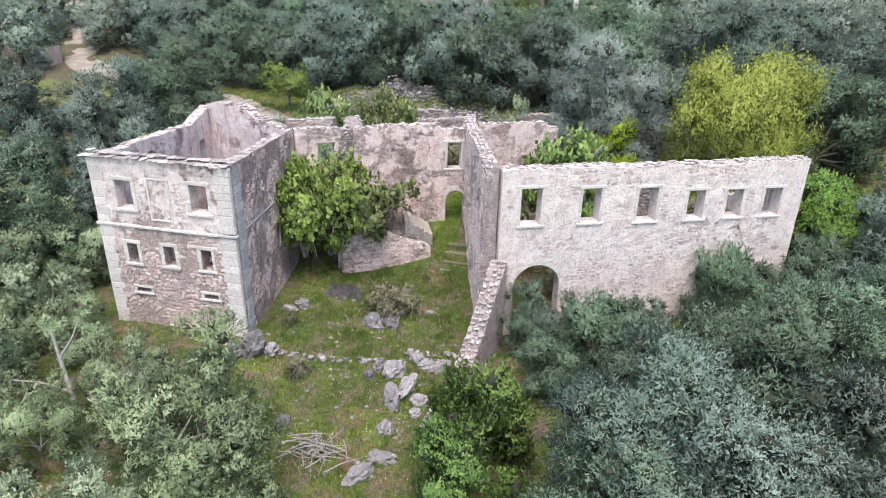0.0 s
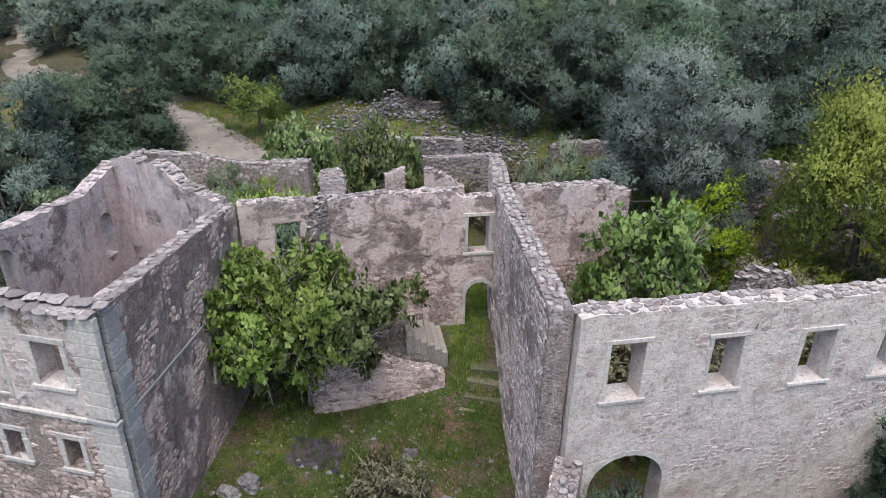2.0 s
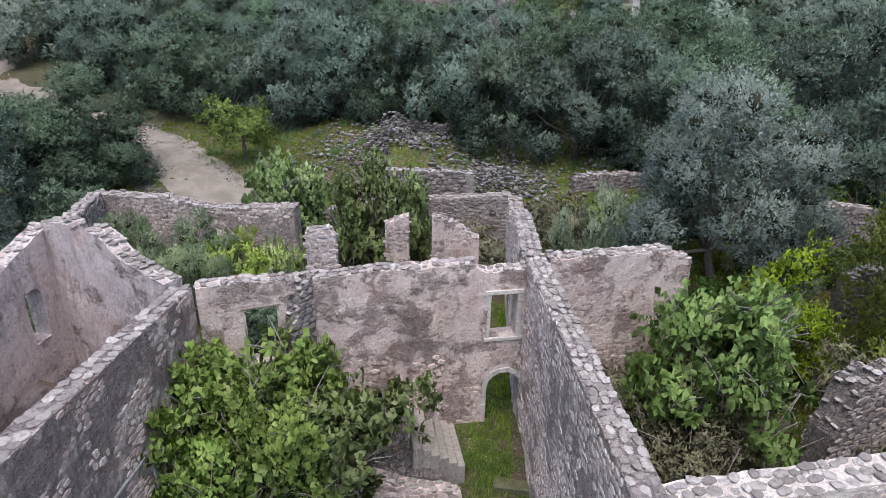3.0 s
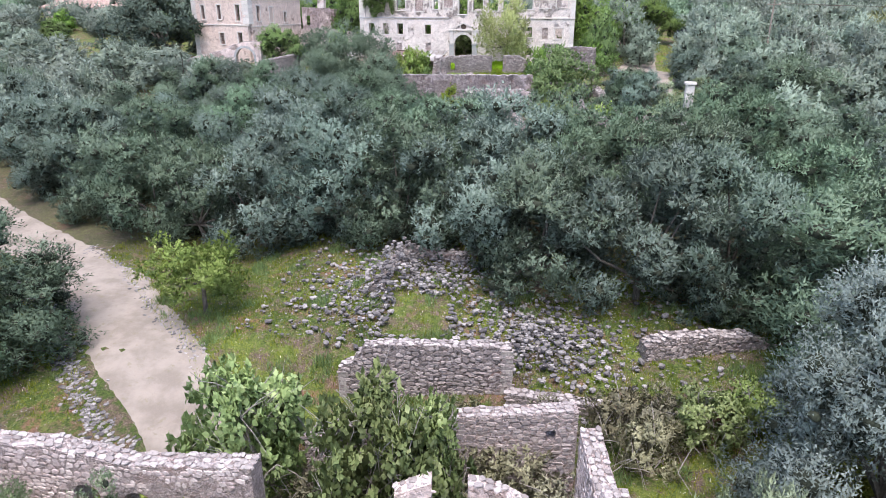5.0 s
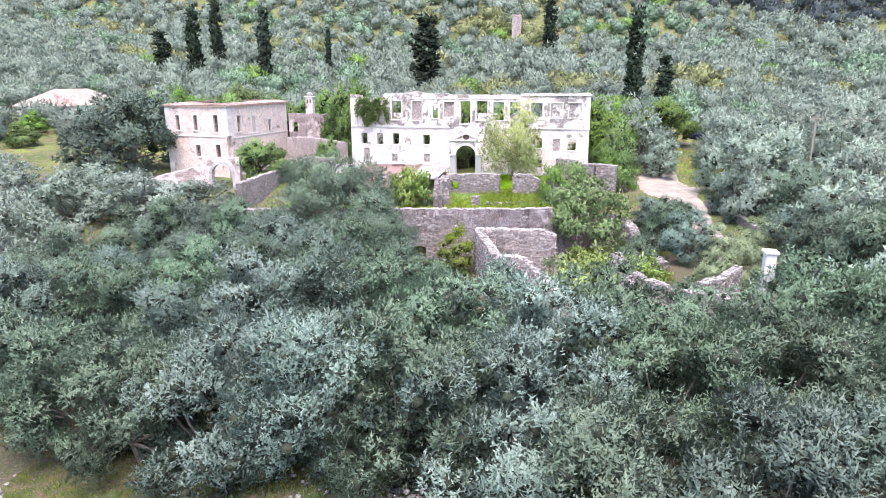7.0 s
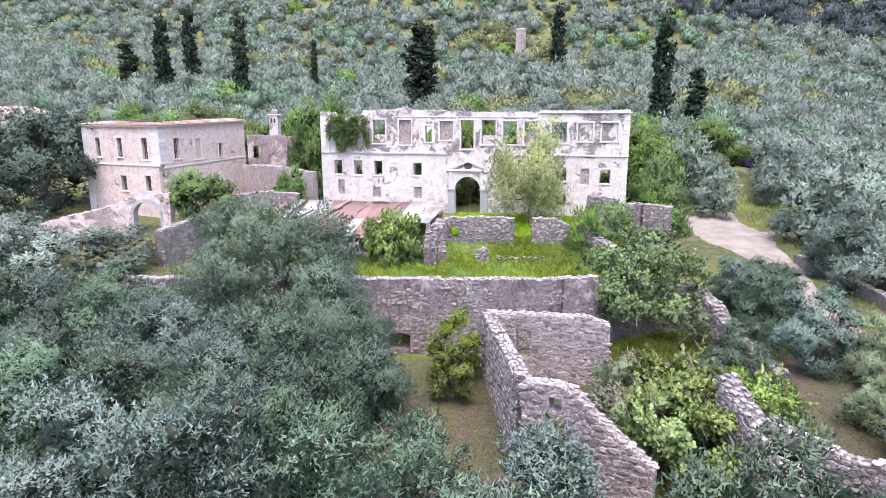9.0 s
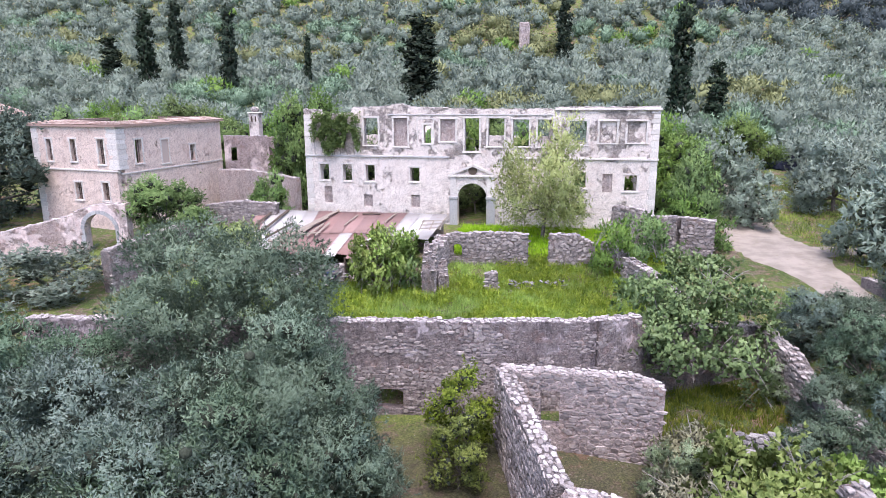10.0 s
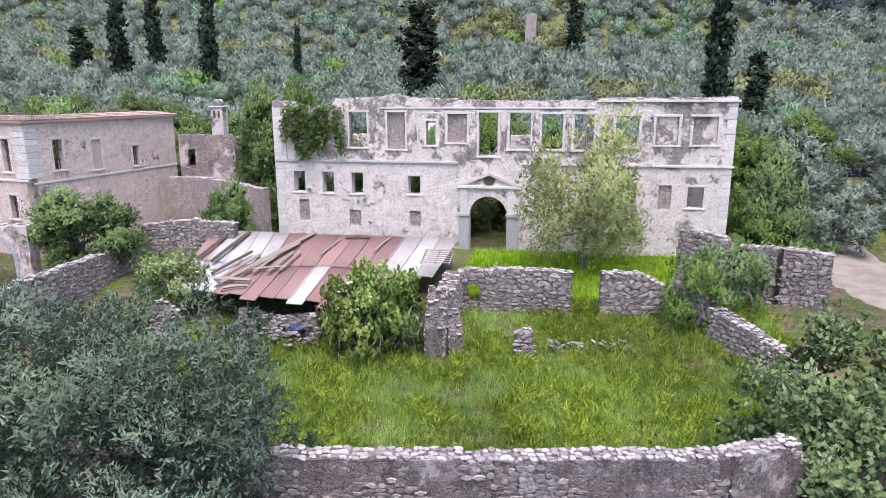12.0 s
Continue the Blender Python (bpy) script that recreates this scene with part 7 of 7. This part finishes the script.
for x in (23.35, 24.65):
    bm = bmesh.new()
    limb(bm, [(x, 134.88, 16.42), (x, 134.88, 16.62)], 0.05, 0.035, 8)
    part("insulator", bm, M_DRESSED, pole)
    bm = bmesh.new()
    limb(bm, [(x + 40 * t, 134.88 - 9 * t, 16.6 + 2.0 * t - 5 * t * (1 - t)) for t in np.linspace(0, 1, 14)], 0.015, 0.015, 4)
    part("wire", bm, M_IRON, pole)
# low wall beside the upper track
verge = thing("verge_wall", "low dark dry-stone wall along the upper track", "wall")
Wall(verge, (12.6, 131.8), (14.6, 119.0), 5.2, ((0, 7.2), (5, 7.5), (13, 7.1)), 0.6, (), M_RUBBLE)
# a heap of dark netting at the yard's end
bm = bmesh.new()
bmesh.ops.create_icosphere(bm, subdivisions=4, radius=1.0)
for v in bm.verts:
    v.co = Vector((v.co.x * 2.6, v.co.y * 1.8, max(v.co.z, -0.1) * 2.3)) * (1 + 0.3 * noise.noise(v.co * 1.6) + 0.12 * noise.noise(v.co * 5))
    v.co += Vector((21, 179, height(21, 179)))
heap = thing("netting_heap", "dark blue-black heap of folded olive netting", "netting")
part("netting", bm, plain("dark_netting", (0.02, 0.024, 0.045), 0.85), heap)
# farm sheds by the track
farm = thing("farm_hut", "low stone hut with leaning boards beside the track", "hut")
fx, fy = -67.0, 88.0
fz = height(fx, fy)
Wall(farm, (fx - 3.4, fy - 1.6), (fx + 1.6, fy - 2.8), fz - 1, ((0, fz + 2.6), (5.2, fz + 2.5)), 0.5, [(3.2, 4.3, fz, fz + 1.9)], M_LONG)
Wall(farm, (fx + 1.7, fy - 2.6), (fx + 2.6, fy + 1.6), fz - 1, ((0, fz + 2.5), (4.3, fz + 2.4)), 0.5, (), M_LONG)
Wall(farm, (fx + 2.5, fy + 1.8), (fx - 2.6, fy + 2.8), fz - 1, ((0, fz + 2.5), (5.2, fz + 2.4)), 0.5, (), M_LONG)
Wall(farm, (fx - 2.7, fy + 2.6), (fx - 3.5, fy - 1.4), fz - 1, ((0, fz + 2.5), (5.2, fz + 2.4)), 0.5, (), M_LONG)
for k in range(6):
    bm = bmesh.new()
    limb(bm, [(fx - 0.6 + 0.22 * k, fy - 3.6, fz), (fx - 0.9 + 0.22 * k, fy - 2.7, fz + 2.4)], 0.08, 0.07, 4)
    part("board", bm, M_TIMBER, farm)
plant(SHRUBS[2], fx - 0.6, fy + 0.4, 1.8, 0.3, z=fz + 1.4, label="leafy vine sprawling over the hut's top")
barn = thing("sheet_roofed_shed", "low shed under a white sheet roof", "shed")
bx, by = -84.0, 103.0
bz = height(bx, by)
for a, b in (((-4, -2), (4, -3.2)), ((4, -3), (4.6, 2)), ((4.4, 2.2), (-3.4, 3.2)), ((-3.6, 3), (-4.2, -1.8))):
    Wall(barn, (bx + a[0], by + a[1]), (bx + b[0], by + b[1]), bz - 1, ((0, bz + 2.8), (9, bz + 2.8)), 0.4, (), M_LODGE, coping=0, ragged=0)
bm = bmesh.new()
box(bm, bx - 5, bx + 5.2, by - 3.9, by + 3.9, bz + 2.85, bz + 2.95, 0.01)
part("roof_sheet", bm, plain("white_painted_sheet", (0.74, 0.76, 0.78), 0.5), barn)
# cypresses
for x, y, top, s in ((-117.5, 230, 35.5, 1.7), (-104.5, 225, 42, 1.45), (-105.8, 240, 46, 1.35), (-84, 225, 42, 1.4), (-9.5, 276, 49, 1.5), (10.0, 200, 37.5, 1.35), (17, 205, 27, 1.25), (-75, 250, 37, 0.7)):
    plant(CYPRESS, x, y, s, rr.uniform(0, 6), tall=(top - height(x, y)) / 14)
plant(CYPRESS, -39.2, 222, 2.6, 1.0, tall=(38.5 - height(-39.2, 222)) / 14, label="broad dark conical conifer on the hillside")

# wooded hillside, past counting: one object for each sort
rng = np.random.default_rng(99)
SORTS = ((M_HAZED_OLIVE, "grey-green olives covering the hillside"), (M_FRESH, "fresh green trees scattered on the hillside"), (M_OLIVE2, "dark green scrub and trees on the hillside"), (M_FARGOLD, "yellow-green bushes dotted over the hillside"), (M_PINE, "dark blue-green pine wood on the far slope"))
spots = [[] for _ in SORTS]
y = 168.0
while y < 520:
    gap = 4.7 + (y - 168) * 0.013
    half = 72 + (y - 100) * 0.72
    x = -35 - half
    while x < -35 + half:
        px, py = x + rng.uniform(-2.4, 2.4), y + rng.uniform(-2.4, 2.4)
        drift = noise.noise((px * 0.022, py * 0.03, 1.0)) + 0.5 * noise.noise((px * 0.09, py * 0.09, 4.0))
        k = 0
        if px > 22 and py > 348 - (px - 30) * 0.8:
            k = 4
        elif drift > 0.34 and rng.random() < 0.6:
            k = 3
        elif drift < -0.28 and rng.random() < 0.7:
            k = 2
        elif rng.random() < 0.03:
            k = 1
        if not (4 < px < 20 and py < 190) and not (-121 < px < -100 and 171 < py < 197) and rng.random() > 0.05:
            spots[k].append((px, py))
        x += gap * rng.uniform(0.8, 1.2)
    y += gap
for k, (mat, lab) in enumerate(SORTS):
    PP, DD, OO, cores = [], [], [], []
    for i, (x, y) in enumerate(spots[k]):
        n = int(500 if y < 220 else 280 if y < 330 else 130)
        R = rng.uniform(1.5, 3.9) * (1.15 if k == 4 else 1.0)
        d = rng.normal(size=(n, 3))
        d /= np.linalg.norm(d, axis=1, keepdims=True)
        lobes = 1 + 0.22 * np.sin(4 * np.arctan2(d[:, 1], d[:, 0]) + i) * np.cos(3 * d[:, 2] + i)
        p = d * (R * lobes * rng.uniform(0.7, 1.1, n))[:, None] * np.array([1, 1, 0.75])
        base = np.array([x, y, height(x, y) + R * 0.7])
        PP.append(p + base)
        DD.append(np.cross(d, rng.normal(size=(n, 3))) * 0.6 + d * 0.4 + np.array([0, 0, 0.4]))
        OO.append(d)
        cores.append((base, R * 0.6))
    far = np.concatenate(PP)[:, 1]
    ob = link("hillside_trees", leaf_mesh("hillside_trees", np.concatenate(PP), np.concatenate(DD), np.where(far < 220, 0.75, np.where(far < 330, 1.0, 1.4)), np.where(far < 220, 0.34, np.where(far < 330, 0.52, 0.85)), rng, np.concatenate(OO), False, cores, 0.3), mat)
    tagged(ob, lab, "woodland", kind="stuff")

# ---- grass ----


def grass(name, n, area, tall, material, label, where=None, wide=0.13):
    P = []
    while len(P) < n:
        x, y = rng.uniform(area[0], area[1]), rng.uniform(area[2], area[3])
        if where and not where(x, y):
            continue
        if noise.noise((x * 0.9, y * 0.9, 0)) + 0.5 * noise.noise((x * 3, y * 3, 1)) < rng.uniform(-0.6, 0.1):
            continue
        P.append((x, y, height(x, y) - 0.03))
    P = np.array(P)
    k = np.array([1 + 0.55 * noise.noise((p[0] * 0.7, p[1] * 0.7, 4)) + 0.5 * noise.noise((p[0] * 2.2, p[1] * 2.2, 6)) for p in P]).clip(0.35, 2)
    D = rng.normal(size=P.shape) * 0.35 + np.array([0, 0, 1.0])
    me = leaf_mesh(name, P, D, tall * k, tall * wide, rng)
    tagged(link(name, me, material), label, "grass", kind="stuff")


TRACK = ((-44.5, 82.4), (-37.5, 78.2), (-30, 73.3), (-24.3, 68.0), (-20, 64.6), (-17.3, 61.6), (-15.5, 59.2))


def off_track(x, y):
    return abs(y - float(np.interp(x, [p[0] for p in TRACK], [p[1] for p in TRACK]))) > 3.0


def front_of(x):
    return float(np.interp(x, [p[0] for p in EDGE], [p[1] for p in EDGE]))


grass("tall_grass", 100000, (-36, -1, 111, 131), 0.45, M_GRASS, "lush tall spring grass on the upper terrace", lambda x, y: y > front_of(x) + 0.7 and not (-33.5 < x < -19 and y > 126.6), 0.08)
# rank tussocks
mids = []
while len(mids) < 900:
    x, y = rng.uniform(-35, -1), rng.uniform(111, 131)
    if y > front_of(x) + 0.8 and not (-33.5 < x < -19 and y > 126.4) and noise.noise((x * 0.35, y * 0.35, 2)) > rng.uniform(-0.5, 0.3):
        mids.append((x, y, rng.uniform(0.5, 1.1)))
N_ = 130000
M3 = np.array(mids)[rng.integers(0, len(mids), N_)]
off = rng.normal(size=(N_, 2)) * 0.36
lift = rng.uniform(0, 1, N_) * 0.75 * M3[:, 2] * np.exp(-(off ** 2).sum(1) * 2.2)
P = np.stack([M3[:, 0] + off[:, 0], M3[:, 1] + off[:, 1], lift], 1)
P[:, 2] += [height(x, y) - 0.02 for x, y, _ in P]
D = np.stack([off[:, 0] * 1.2, off[:, 1] * 1.2, np.ones(N_) * 0.6], 1) + rng.normal(size=(N_, 3)) * 0.35
out = np.stack([off[:, 0] * 1.6, off[:, 1] * 1.6, 0.25 + lift], 1)
tagged(link("grass_tussocks", leaf_mesh("grass_tussocks", P, D, 0.20 * M3[:, 2] + 0.07, 0.05, rng, out), M_GRASS), "rank yellow-green tussocks and weeds in the terrace grass", "grass", kind="stuff")
grass("tall_grass", 22000, (-18, -1, 131, 142), 0.4, M_GRASS, "rank grass before the mansion's door")
grass("short_grass", 75000, (-7, 5.6, 22, 43), 0.2, M_TURF, "short spring grass and moss in the courtyard", lambda x, y: x < 6.9 - (y - 31) * 0.2 and not (y > 33.5 and x < -7))
grass("short_grass", 6000, (0.8, 4.6, 43.5, 60), 0.25, M_GRASS, "bright mossy grass through the arched doorway", lambda x, y: x < 2.2 - (y - 48) * 0.13 if y > 44.5 else x > 1.2)
grass("short_grass", 60000, (-34, 12, 62, 84), 0.25, M_TURF, "short grass and weeds round the fallen hut", off_track)
grass("short_grass", 26000, (8, 30, 44, 68), 0.4, M_TURF, "rough weeds behind the roofless wing")
grass("short_grass", 20000, (-4, 5, 98, 117), 0.4, M_TURF, "weeds in the sunken garden")
grass("short_grass", 9000, (-30, -8, 14, 34), 0.25, M_TURF, "thin grass under the olives")
grass("short_grass", 12000, (13, 30, 118, 170), 0.5, M_TURF, "green verge beside the upper track")
grass("flower_patch", 1600, (-4.8, -2.4, 38.8, 40.4), 0.2, M_PURPLE, "patch of small purple flowers in the courtyard grass", None, 0.3)
grass("flower_patch", 2600, (-6.5, 5, 25, 41), 0.11, M_DAISY, "tiny white and yellow flowers dotted through the courtyard grass", lambda x, y: x < 6 - (y - 31) * 0.2 and not (y > 33 and x < -6.8), 0.5)
grass("flower_patch", 2400, (-30, 10, 63, 80), 0.12, M_DAISY, "tiny pale flowers among the rubble weeds", off_track, 0.5)
grass("weed_tufts", 16000, (-32, 12, 63, 82), 0.42, M_FRESH, "tufts of broad-leaved weeds among the rubble", lambda x, y: noise.noise((x * 0.6, y * 0.6, 8)) > 0.28 and off_track(x, y), 0.12)
grass("weed_tufts", 12000, (-8, 6, 22, 43), 0.3, M_FRESH, "tufts of broad-leaved weeds in the courtyard", lambda x, y: noise.noise((x * 0.7, y * 0.7, 18)) > 0.05 and x < 6 - (y - 31) * 0.2 and not (y > 33 and x < -7), 0.14)
for k in KINDS:
    for o in (k, *k.children_recursive):
        bpy.data.objects.remove(o)
